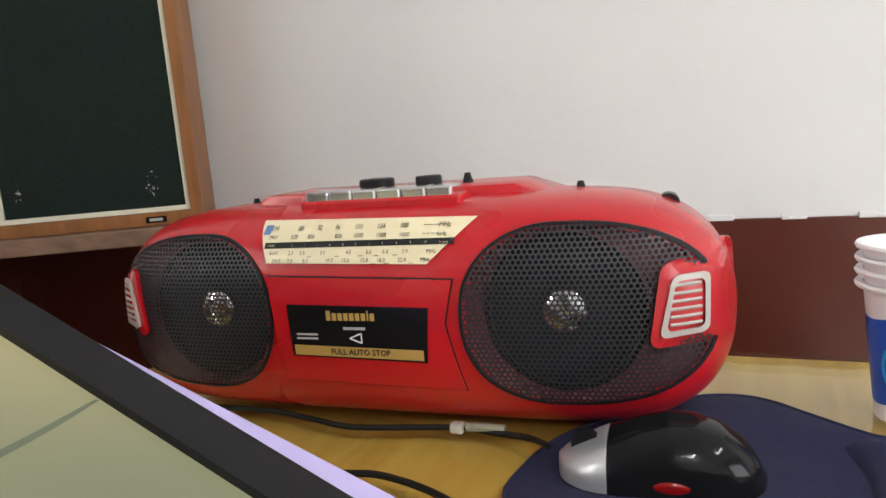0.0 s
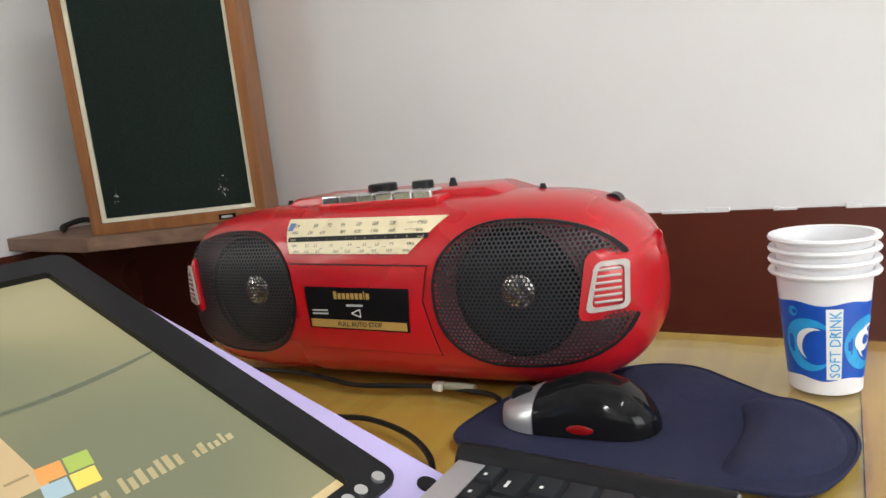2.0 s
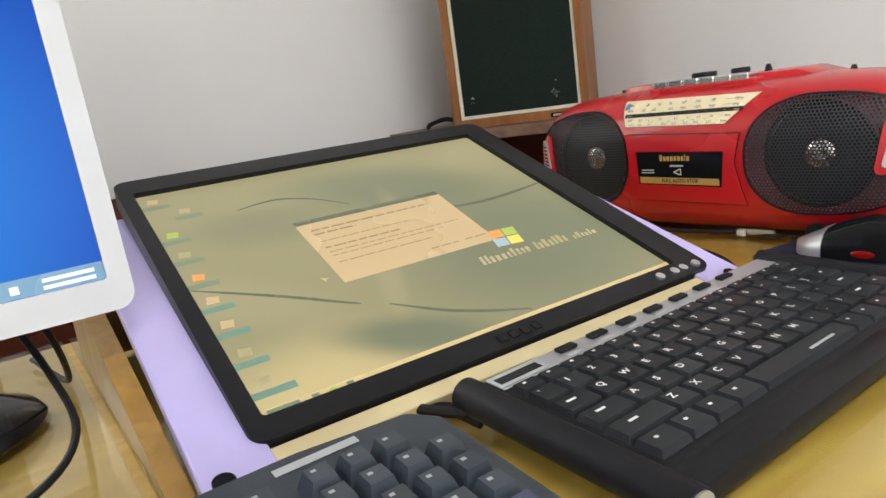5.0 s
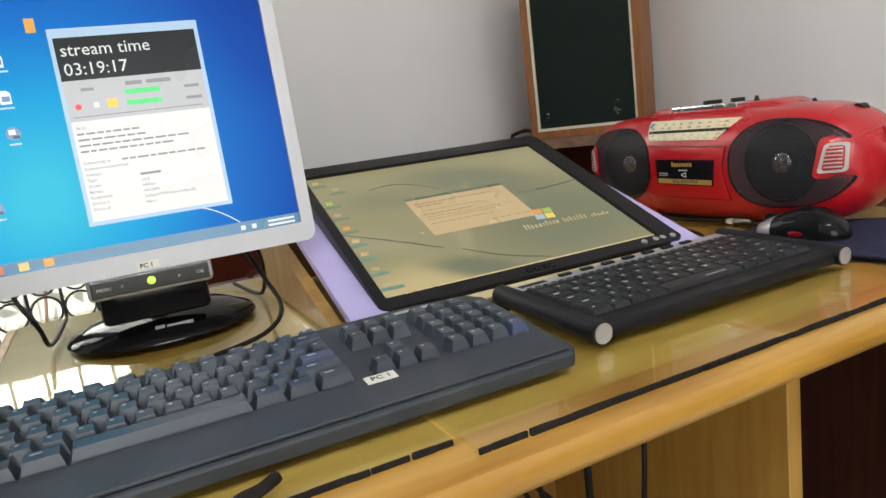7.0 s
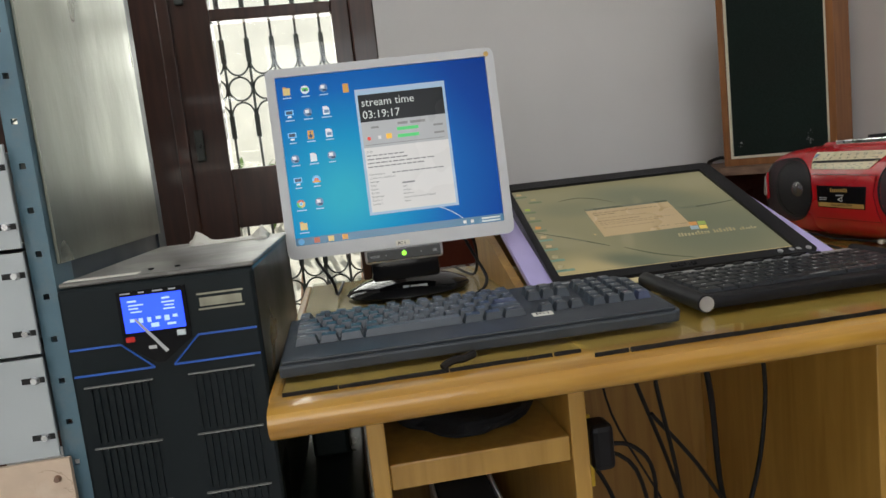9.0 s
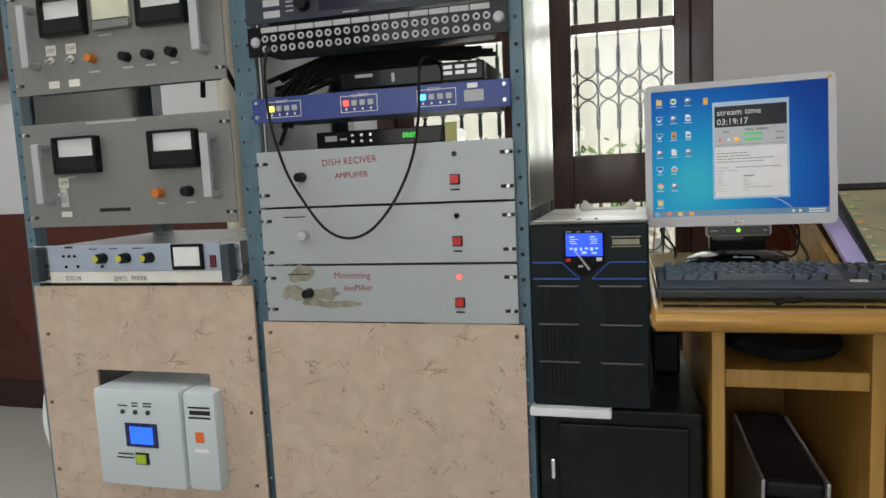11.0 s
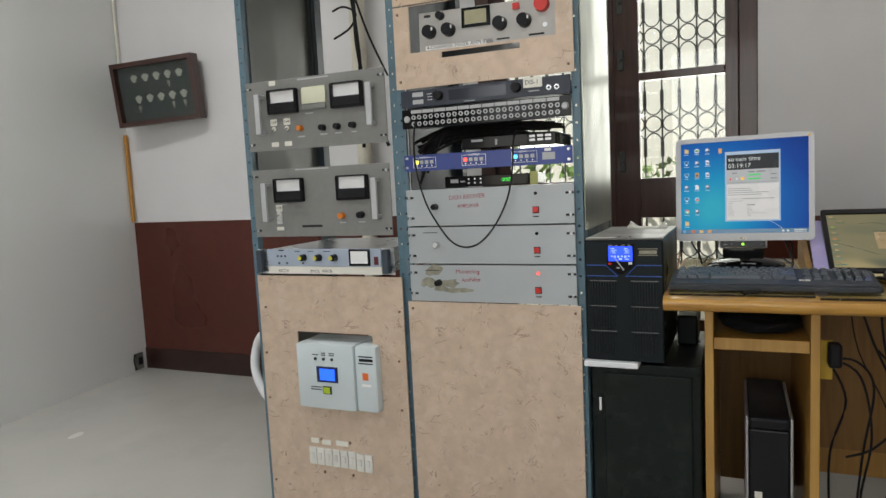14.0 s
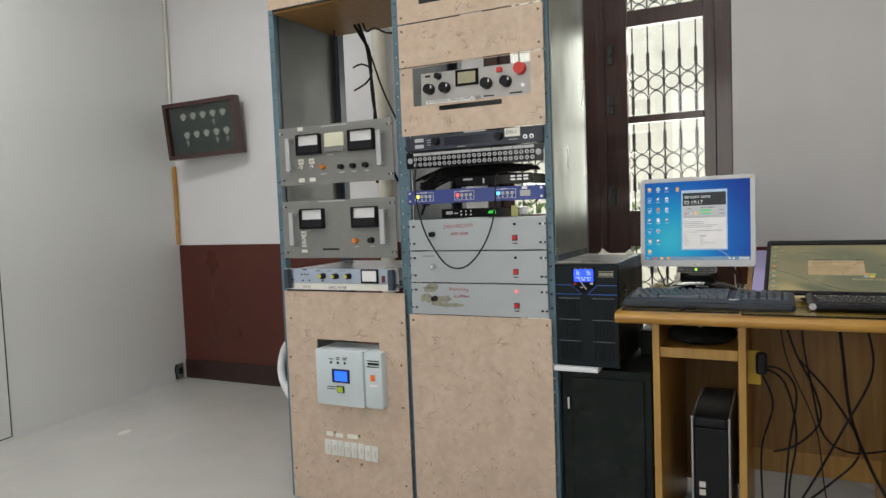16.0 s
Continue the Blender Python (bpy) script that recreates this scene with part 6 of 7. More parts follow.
tagged(part("frayed_spots", tear, M_GREYT, spk, "pale frayed threads"), kind="stuff")
tagged(part("loudspeaker_wire", tube([(-0.86, 0.84, 0.904), (-0.90, 0.80, 0.911), (-0.95, 0.79, 0.921), (-1.0, 0.78, 0.912), (-1.04, 0.80, 0.903), (-1.10, 0.84, 0.903)], 0.005), M_CABLE, None, "", True), "black wire lying on the corner shelf", "cable")

# ---- equipment racks ----
def screw(parent, x, z, y=0.0, r=0.006, material=M_ALU):
    return part("screw", cyl((x, y, z), (x, y - 0.004, z), r, r * 0.7, 10), material, parent)


def frame_rack(name, yc, half, label):
    """An open steel rack: local x runs across the front, local y to the back."""
    k = thing(name, facing(RX - 0.004, yc, 0), label, "equipment rack", "equipment racks")
    for s in (-1, 1):
        a, c = s * half, s * (half - 0.022)
        post = holed((min(a, c), max(a, c), 0.0, 2.12), [(s * (half - 0.011) - 0.003, s * (half - 0.011) + 0.003, z, z + 0.006) for z in [0.05 + 0.0445 * j for j in range(46)]], 0.002, 0.006)
        part("front_post", post, M_STEEL, k, "blue grey punched post")
        part("post_flange", bx(min(a, a - s * 0.004), max(a, a - s * 0.004), 0.006, 0.05, 0.0, 2.12), M_STEEL, k)
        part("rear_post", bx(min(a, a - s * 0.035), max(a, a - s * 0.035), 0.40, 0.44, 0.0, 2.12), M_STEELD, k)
        for z in (0.03, 2.08):
            part("side_rail", bx(min(a, a - s * 0.02), max(a, a - s * 0.02), 0.05, 0.40, z - 0.02, z + 0.02), M_STEEL, k)
    for z in (0.03, 2.09):
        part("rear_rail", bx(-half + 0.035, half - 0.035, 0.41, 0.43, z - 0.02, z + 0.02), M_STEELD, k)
    return k


LY, RY = -1.408, -0.870
lrack = frame_rack("equipment_rack", LY, 0.276, "blue grey steel rack with meters, exciter and laminate panels")
rrack = frame_rack("equipment_rack", RY, 0.262, "blue grey steel rack with amplifiers and audio units")
part("side_sheet", bx(-0.272, -0.268, 0.05, 0.40, 0.96, 2.10), M_INNER, lrack, "grey sheet side")
part("side_sheet", bx(-0.272, -0.268, 0.05, 0.40, 0.0, 0.80), M_INNER, lrack, "grey sheet side")
part("side_sheet", bx(0.263, 0.266, 0.012, 0.40, 0.93, 2.10), M_GALV, rrack, "shiny dented galvanised side sheet")
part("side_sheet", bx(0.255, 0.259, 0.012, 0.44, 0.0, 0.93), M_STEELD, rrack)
# underside shade of this board comes from its darkened wood
part("inner_shelf", bx(-0.252, 0.262, 0.004, 0.40, 1.836, 1.843), M_BACKB, lrack, "brown board across the rack top, darkened for its shade")
# dark sheet added to hide the lit wall and darken the rack's inside
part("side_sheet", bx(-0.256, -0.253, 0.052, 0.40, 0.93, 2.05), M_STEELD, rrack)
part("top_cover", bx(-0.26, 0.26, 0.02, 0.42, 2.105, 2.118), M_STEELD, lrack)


def unit(rack_y, x0, x1, z0, z1, name, label, category, material, thick=0.004, depth=0.0, body=None, group="rack units", bev=0.001, x_off=0.0):
    """A rack-mounted unit with its front panel and, behind it, its chassis."""
    w = x1 - x0
    u = thing(name, facing(RX + 0.004, rack_y + (x0 + x1) / 2, z0), label, category, group)
    part("front_panel", bx(-w / 2, w / 2, -thick, 0.0, 0.0015, z1 - z0 - 0.0015, bev), material, u)
    if depth:
        part("chassis", bx(-w / 2 + 0.032, w / 2 - 0.032, 0.0005, depth, 0.004, z1 - z0 - 0.004, 0.001), body or M_STEELD, u)
    return u


def meter(u, x, z, w, h, face=M_METERF):
    m = part("meter", ring(rounded(w, h, 0.004, x, z, 3), rounded(w - 0.014, h - 0.012, 0.002, x, z + 0.002, 3), -0.020, -0.0042, 1), M_GLOSSB, u, "black framed panel meter")
    part("face", bx(x - w / 2 + 0.006, x + w / 2 - 0.006, -0.010, -0.008, z - 0.002, z + h / 2 - 0.005), face, m)
    part("skirt", bx(x - w / 2 + 0.006, x + w / 2 - 0.006, -0.019, -0.008, z - h / 2 + 0.005, z - 0.003, 0.001), M_BLACK, m)
    return m


def handle(u, x, z0, z1):
    h = part("handle", bx(x - 0.009, x + 0.009, -0.036, -0.026, z0, z1, 0.002), M_GRIP, u, "aluminium grip handle")
    for z in (z0 + 0.006, z1 - 0.006):
        part("handle_foot", bx(x - 0.007, x + 0.007, -0.026, -0.0042, z - 0.006, z + 0.006, 0.001), M_GRIP, h)


def slots(u, w, zs, material=M_INK):
    for s in (-1, 1):
        for z in zs:
            part("mount_slot", bx(s * (w / 2 - 0.012) - 0.011, s * (w / 2 - 0.012) + 0.011, -0.0047, -0.004, z - 0.003, z + 0.003, 0.0002), material, u)
            screw(u, s * (w / 2 - 0.010), z, -0.0048, 0.0045)


def knob(u, x, z, r=0.010, cap=None, material=M_BLACK):
    k = part("knob", cyl((x, -0.0045, z), (x, -0.022, z), r, r * 0.86, 18), material, u, "", True)
    if cap:
        part("cap", cyl((x, -0.0222, z), (x, -0.0232, z), r * 0.75, n=14), cap, k)
    return k


def switch_label(u, x, z):
    part("tag", bx(x - 0.012, x + 0.012, -0.0052, -0.0042, z, z + 0.020), M_PAPER, u, "paper tag")
    part("tag_word", letters([("OFF", x - 0.0095, z + 0.006, 0.008, -0.0055)]), M_INK, u)
    part("toggle", cyl((x, -0.004, z - 0.010), (x + 0.004, -0.024, z - 0.014), 0.004, 0.003, 10), M_CHROME, u)
    part("toggle_nut", cyl((x, -0.004, z - 0.010), (x, -0.008, z - 0.010), 0.0075, n=6), M_PAPER, u)


for z0, z1, pair in ((1.195, 1.410, True), (0.925, 1.139, False)):
    u = unit(LY, -0.246, 0.246, z0, z1, "meter_panel", "grey power supply panel with meters and handles", "meter panel", M_MGREY, 0.004, 0.03)
    h = z1 - z0
    meter(u, -0.104, 0.146, 0.106, 0.074)
    meter(u, 0.123, 0.146, 0.106, 0.074)
    handle(u, -0.184, h * 0.24, h * 0.80)
    handle(u, 0.206, h * 0.24, h * 0.80)
    slots(u, 0.492, (0.022, h - 0.022))
    if pair:
        m = part("small_meter", bx(-0.036, 0.050, -0.012, -0.0042, 0.118, 0.182, 0.006), M_METERC, u, "cream faced meter", True)
        part("skirt", bx(-0.036, 0.050, -0.0135, -0.0118, 0.114, 0.132, 0.003), M_MGREY, m)
        for x in (-0.147, -0.098):
            switch_label(u, x, 0.076)
            part("tag", bx(x - 0.013, x + 0.013, -0.0052, -0.0042, 0.012, 0.026), M_PAPER, u)
        part("tag", bx(-0.155, -0.132, -0.0052, -0.0042, 0.198, 0.212), M_PAPER, u)
        knob(u, -0.047, 0.062, 0.009, None, M_AMBER)
        for x in (0.032, 0.083, 0.136):
            knob(u, x, 0.058, 0.010)
        part("lettering", bars([(-0.05, 0.06, 0.205, 0.209), (-0.06, -0.035, 0.035, 0.039), (0.02, 0.045, 0.037, 0.041), (0.072, 0.095, 0.037, 0.041), (0.128, 0.145, 0.037, 0.041), (-0.03, 0.0, 0.103, 0.106)], -0.0046), M_GREYT, u)
    else:
        switch_label(u, -0.150, 0.082)
        part("toggle_plate", bx(-0.160, -0.140, -0.0062, -0.0042, 0.042, 0.082), M_ALU, u)
        part("tag", bx(-0.163, -0.137, -0.0052, -0.0042, 0.022, 0.033), M_PAPER, u)
        knob(u, 0.080, 0.063, 0.010, None, M_AMBER)
        knob(u, 0.145, 0.064, 0.011)
        part("lettering", bars([(-0.08, 0.04, 0.206, 0.210), (0.07, 0.09, 0.041, 0.044), (0.135, 0.157, 0.041, 0.044), (-0.14, -0.12, 0.101, 0.104)], -0.0046), M_GREYT, u)
        part("maker_mark", bars([(-0.068, 0.006, 0.030, 0.037)], -0.0046), M_INK, u)
# exciter
u = unit(LY, -0.246, 0.246, 0.808, 0.889, "exciter_unit", "pale blue broadcast exciter with yellow tipped knobs", "exciter", M_ALU, 0.004, 0.38, M_ALU)
part("face_plate", bx(-0.205, 0.205, -0.010, -0.0042, 0.026, 0.080, 0.001), M_EXC, u, "pale blue face")
part("lower_strip", bx(-0.205, 0.205, -0.0095, -0.0042, 0.002, 0.0255, 0.001), M_PAPER, u, "cream lower strip")
part("lettering", letters([("EXC14", -0.165, 0.0075, 0.0095, -0.0099), ("EMOL  MIXER", -0.045, 0.006, 0.0095, -0.0099, 1)]), M_INK, u, "hand written words")
for s in (-1, 1):
    part("handle", bx(s * 0.226 - 0.010, s * 0.226 + 0.010, -0.028, -0.006, 0.006, 0.078, 0.003), M_STEELD, u)
    screw(u, s * 0.240, 0.012, -0.005, 0.006, M_ALU)
    screw(u, s * 0.240, 0.072, -0.005, 0.006, M_ALU)
for x in (-0.066, -0.010, 0.046):
    k = part("knob", cyl((x, -0.010, 0.053), (x, -0.026, 0.053), 0.011, 0.010, 18), M_BLACK, u, "", True)
    part("cap", cyl((x - 0.006, -0.0262, 0.053), (x - 0.006, -0.0275, 0.053), 0.0065, n=14), M_YELLOWK, k)
m = part("meter", bx(0.098, 0.170, -0.016, -0.0102, 0.028, 0.079, 0.002), M_GLOSSB, u, "small meter")
part("face", bx(0.105, 0.163, -0.0168, -0.0162, 0.036, 0.073), M_METERF, m)
part("power_switch", bx(0.183, 0.196, -0.014, -0.0102, 0.032, 0.056, 0.001), mat("dark_red_switch", (0.10, 0.01, 0.01), 0.35), u, "dark red power switch")
for x in (-0.164, -0.150, -0.136, -0.160, -0.130, -0.07):
    part("lamp", cyl((x, -0.0102, 0.058 if x in (-0.164, -0.150, -0.136) else 0.036), (x, -0.0125, 0.058 if x in (-0.164, -0.150, -0.136) else 0.036), 0.003, n=10), M_GLOSSB, u)
part("lettering", bars([(-0.16, -0.14, 0.074, 0.078), (-0.10, -0.08, 0.071, 0.073), (-0.05, -0.03, 0.071, 0.073), (0.005, 0.03, 0.071, 0.073), (0.15, 0.168, 0.066, 0.069)], -0.0103), M_INK, u)
# laminate panels of the left rack
lp = thing("laminate_panel", facing(RX + 0.006, LY, 0), "pink beige stone patterned laminate panel with cut-outs", "panel", "laminate panels")
part("board", holed((-0.252, 0.268, 0.008, 0.803), [(-0.113, 0.158, 0.388, 0.626), (-0.096, 0.130, 0.194, 0.248)], -0.006, 0.0), M_LAM, lp)
for x in (-0.238, 0.245):
    for z in (0.70, 0.40, 0.12, 0.55):
        screw(lp, x + 0.01 * (z > 0.6), z, -0.006, 0.004, M_SHELF)
lp = thing("laminate_panel", facing(RX + 0.006, LY, 0), "pink beige stone patterned laminate panel at the rack top", "panel", "laminate panels")
part("board", holed((-0.262, 0.262, 1.845, 2.10), [], -0.006, 0.0), M_LAM, lp)
# inverter box hung in the cut-out
ib = thing("inverter_box", facing(RX + 0.006, LY + 0.045, 0.391), "pale blue white inverter box with a lit blue display", "inverter")
part("case", bx(-0.146, 0.060, -0.038, 0.10, 0.0, 0.206, 0.008), M_BOXW, ib, "", True)
part("case_wing", bx(0.0605, 0.137, -0.034, 0.10, 0.0, 0.206, 0.012), M_BOXW, ib, "", True)
part("display_frame", bx(-0.072, 0.004, -0.0405, -0.038, 0.087, 0.137, 0.001), mat("navy_frame", (0.012, 0.02, 0.10), 0.3), ib)
part("display", bx(-0.060, -0.006, -0.0412, -0.0406, 0.094, 0.130), glow("blue_lcd", (0.02, 0.13, 0.95), 1.1), ib, "lit blue display")
part("switch_frame", bx(-0.053, -0.021, -0.0405, -0.038, 0.050, 0.075, 0.001), M_INK, ib)
part("switch", bx(-0.049, -0.026, -0.044, -0.0406, 0.053, 0.072, 0.001), mat("lime_rocker", (0.42, 0.58, 0.03), 0.3), ib, "lime green rocker switch")
for x in (-0.074, -0.044, -0.014):
    part("indicator", cyl((x, -0.038, 0.160), (x, -0.041, 0.160), 0.0048, n=12), M_GRIL, ib)
part("lettering", bars([(-0.085, -0.062, 0.171, 0.174), (-0.052, -0.037, 0.171, 0.174), (-0.025, -0.006, 0.171, 0.174), (-0.052, -0.037, 0.177, 0.180), (-0.025, -0.004, 0.177, 0.180), (-0.096, -0.057, 0.069, 0.072), (-0.098, -0.057, 0.061, 0.064)], -0.0385), M_INK, ib)
part("maker_mark", bars([(0.076, 0.126, 0.172, 0.176), (0.079, 0.126, 0.159, 0.168), (0.076, 0.126, 0.151, 0.155)], -0.0345), M_INK, ib)
part("warning_label", bars([(0.088, 0.108, 0.102, 0.124)], -0.0345), mat("orange_label", (0.80, 0.16, 0.03), 0.5), ib, "orange warning label")
part("white_label", bars([(0.084, 0.116, 0.082, 0.090)], -0.0346), M_WHITE, ib)
# switch row
sw = thing("switch_row", facing(RX + 0.006, LY + 0.011, 0.193), "row of ivory wall switches set in the laminate", "switches")
part("back_plate", bx(-0.110, 0.128, 0.0005, 0.012, -0.004, 0.060), M_IVORY, sw)
for k in range(8):
    x = -0.106 + k * 0.029
    z = 0.004 * (k < 6)
    p = part("switch", bx(x, x + 0.0265, -0.012, -0.0002, -0.002 + z, 0.054 + z, 0.0015), M_IVORY, sw)
    part("rocker", bx(x + 0.007, x + 0.0195, -0.017, -0.0122, 0.016 + z, 0.038 + z, 0.002), M_IVORY, p)
for x0, x1, z in ((-0.098, -0.070, 0.072), (-0.058, -0.025, 0.070), (-0.005, 0.040, 0.072)):
    part("paper_tag", bx(x0, x1, -0.0085, -0.0062, z, z + 0.016), M_PAPER, sw, "yellowed paper tag")
for x, z in ((-0.055, -0.022), (0.05, -0.02), (-0.06, 0.086), (0.045, 0.085)):
    screw(sw, x, z, -0.0062, 0.005, M_SHELF)

# right rack: laminate, recorder, mixer, jack bay, receivers, amplifiers
def board(z0, z1, holes, label):
    q = thing("laminate_panel", facing(RX + 0.006, RY, 0), label, "panel", "laminate panels")
    part("board", holed((-0.252, 0.252, z0, z1), holes, -0.006, 0.0), M_LAM, q)
    for x in (-0.238, 0.238):
        for z in (z0 + 0.02, z1 - 0.02):
            screw(q, x, z, -0.006, 0.004, M_SHELF)
    return q
board(1.71, 2.10, [(-0.17, -0.075, 1.765, 1.90), (0.03, 0.13, 1.775, 1.90)], "pink beige stone patterned laminate panel with two openings")
board(1.566, 1.705, [], "plain pink beige stone patterned laminate panel")
q = board(1.338, 1.562, [(-0.205, 0.208, 1.434, 1.5605), (-0.110, 0.112, 1.412, 1.428)], "pink beige stone patterned laminate panel framing a recorder")
board(0.010, 0.7325, [], "large pink beige stone patterned laminate panel")
u = thing("channel_amplifier", facing(RX - 0.006, RY + 0.015, 1.434) @ pose(0, 0, 0, 0, 0.9, 0), "grey channel amplifier with black knobs and red button", "amplifier", "rack units")
part("front_panel", bx(-0.196, 0.196, -0.003, 0.0, 0.0, 0.104, 0.001), M_BEIGEU, u)
part("chassis", bx(-0.19, 0.19, 0.0005, 0.20, 0.002, 0.098), M_STEELD, u)
for x in (-0.162, -0.105, 0.042, 0.108):
    k = part("knob", cyl((x, -0.003, 0.050), (x, -0.026, 0.050), 0.0185, 0.0165, 24), M_BLACK, u, "large black knob", True)
    part("pointer", bx(x + 0.012, x + 0.016, -0.028, -0.0262, 0.050, 0.058), M_WHITE, k)
m = part("meter", bx(-0.068, 0.014, -0.008, -0.0032, 0.050, 0.102, 0.002), M_GLOSSB, u, "small meter")
part("face", bx(-0.058, 0.004, -0.0088, -0.0082, 0.058, 0.094), mat("aged_meter_face", (0.34, 0.32, 0.20), 0.4, var=0.08), m)
part("button", cyl((0.155, -0.003, 0.085), (0.155, -0.022, 0.085), 0.020, 0.018, 24), M_REDB, u, "big red push button", True)
part("button_small", bx(0.078, 0.095, -0.014, -0.0032, 0.080, 0.096, 0.001), M_REDB, u)
part("jack", cyl((0.162, -0.003, 0.034), (0.162, -0.006, 0.034), 0.006, n=12), M_ALU, u)
part("knob", cyl((-0.130, -0.003, 0.090), (-0.130, -0.02, 0.090), 0.012, 0.010, 18), M_BLACK, u, "", True)
part("name_strip", bx(-0.178, 0.0, -0.0036, -0.0031, 0.002, 0.014), M_WHITE, u, "white name strip")
part("lettering", letters([("4-CHANNEL MIXER AMPLIFIER", -0.174, 0.004, 0.0105, -0.0040)]), M_INK, u)
part("lettering", bars([(0.03, 0.066, 0.009, 0.013), (0.118, 0.160, 0.010, 0.015), (-0.18, -0.16, 0.09, 0.097)], -0.0034), M_INK, u)
u = unit(RY, -0.2415, 0.2415, 1.284, 1.334, "audio_processor", "dark blue black audio processor with small labels", "audio unit", M_NAVYB, 0.006, 0.30)
for x in (-0.125, 0.098):
    knob(u, x, 0.028, 0.014)
part("display", bx(-0.095, 0.07, -0.0068, -0.0062, 0.012, 0.040), mat("dim_display", (0.014, 0.016, 0.03), 0.15), u)
part("label", bars([(-0.205, -0.172, 0.030, 0.042), (-0.205, -0.172, 0.010, 0.022)], -0.0064), M_GREYT, u, "pale labels")
part("tag", bx(0.118, 0.168, -0.009, -0.0062, 0.024, 0.050), M_PAPER, u, "white paper tag")
part("tag_word", letters([("DIS-1", 0.122, 0.032, 0.012, -0.0093)]), M_INK, u)
for x in (0.185, 0.206):
    part("socket", ring([(x + 0.0065 * math.cos(a), 0.020 + 0.0065 * math.sin(a)) for a in (2 * math.pi * j / 14 for j in range(14))], [(x + 0.004 * math.cos(a), 0.020 + 0.004 * math.sin(a)) for a in (2 * math.pi * j / 14 for j in range(14))], -0.008, -0.006, 1), M_ALU, u)
part("lettering", bars([(-0.16, -0.145, 0.034, 0.036), (-0.16, -0.145, 0.026, 0.028), (-0.16, -0.145, 0.018, 0.020), (-0.05, -0.02, 0.005, 0.007), (0.13, 0.16, 0.014, 0.016)], -0.0064), M_GREYT, u)
u = unit(RY, -0.2415, 0.2415, 1.226, 1.282, "jack_bay", "black jack field with two rows of sockets", "jack bay", M_GLOSSB, 0.005, 0.06)
jm = None
for r in range(2):
    for c in range(24):
        x, z = -0.205 + c * 0.0174 + 0.001 * (c // 2), 0.014 + r * 0.018
        if jm is None:
            p = part("jack", ring([(0.0062 * math.cos(a), 0.0062 * math.sin(a)) for a in (2 * math.pi * j / 12 for j in range(12))], [(0.0036 * math.cos(a), 0.0036 * math.sin(a)) for a in (2 * math.pi * j / 12 for j in range(12))], -0.008, -0.005, 1), M_GRIP, u)
            jm = p.data
        else:
            p = new("jack", jm)
            p.parent = u
        p.matrix_basis = pose(x, 0, z)
for c in range(12):
    x = -0.212 + c * 0.0355
    part("name_strip", bx(x, x + 0.033, -0.0075, -0.0052, 0.043, 0.052), M_GREYT, u)
for s in (-1, 1):
    screw(u, s * 0.226, 0.028, -0.005, 0.010, M_GRIP)
u = thing("satellite_receiver", facing(0.15, RY + 0.062, 1.1605), "black satellite receiver with silver buttons on the blue unit", "receiver")
part("case", bx(-0.142, 0.128, 0.0, 0.18, 0.0, 0.034, 0.003), M_GLOSSB, u)
part("buttons", bars([(0.055 + 0.022 * c, 0.071 + 0.022 * c, 0.012 + 0.010 * r, 0.018 + 0.010 * r) for c in range(3) for r in range(2)], -0.0006), M_SILVER, u)
part("maker_mark", bars([(-0.112, -0.078, 0.020, 0.026)], -0.0006), M_GREYT, u)
part("slot", bars([(-0.042, -0.036, 0.008, 0.024)], -0.0006), M_GREYT, u)
u = unit(RY, -0.2415, 0.2415, 1.106, 1.1545, "audio_switcher", "blue audio switcher with lit square buttons", "switcher", M_BLUE, 0.006, 0.12)
part("lettering", letters([("INPUT", -0.192, 0.036, 0.006, -0.0064), ("OUTPUT", -0.044, 0.036, 0.006, -0.0064), ("SETUP", 0.097, 0.036, 0.006, -0.0064)]), M_WHITE, u)
for gx, lit in ((-0.207, "yellow"), (-0.059, "red"), (0.084, "cyan")):
    fr = ring(rect(gx - 0.006, gx + 0.064, 0.010, 0.039), rect(gx - 0.005, gx + 0.063, 0.011, 0.038), -0.0064, -0.006, 1)
    part("outline", fr, M_WHITE, u)
    for k in range(4):
        colr = {"yellow": (0.9, 0.8, 0.1), "red": (0.95, 0.08, 0.05), "cyan": (0.1, 0.6, 1.0)}[lit]
        mt = glow("lamp_" + lit, colr, 2.2) if k == 0 else M_GREYT
        part("button", bx(gx + k * 0.0155, gx + k * 0.0155 + 0.0105, -0.009, -0.0062, 0.021, 0.031, 0.001), mt, u)
        part("digit", bars([(gx + k * 0.0155 + 0.003, gx + k * 0.0155 + 0.0065, 0.0135, 0.0175)], -0.0064), M_WHITE, u)
part("display", bars([(0.162, 0.196, 0.014, 0.033)], -0.0064), M_GREYT, u)
part("maker_mark", bars([(0.168, 0.186, 0.036, 0.044)], -0.0064), M_WHITE, u)
for s in (-1, 1):
    screw(u, s * 0.232, 0.012, -0.006, 0.0045)
    screw(u, s * 0.232, 0.038, -0.006, 0.0045)
u = thing("digital_receiver", facing(0.14, RY + 0.0, 1.0575), "black digital receiver with green figures on the top amplifier", "receiver")
part("case", bx(-0.140, 0.112, 0.0, 0.17, 0.0, 0.030, 0.002), M_GLOSSB, u)
part("figures", letters([("0005", 0.032, 0.011, 0.010, -0.0006)]), glow("green_figures", (0.05, 0.8, 0.08), 1.2), u)
part("maker_mark", bars([(-0.122, -0.098, 0.012, 0.022), (-0.092, -0.078, 0.013, 0.017)], -0.0006), M_GREYT, u)
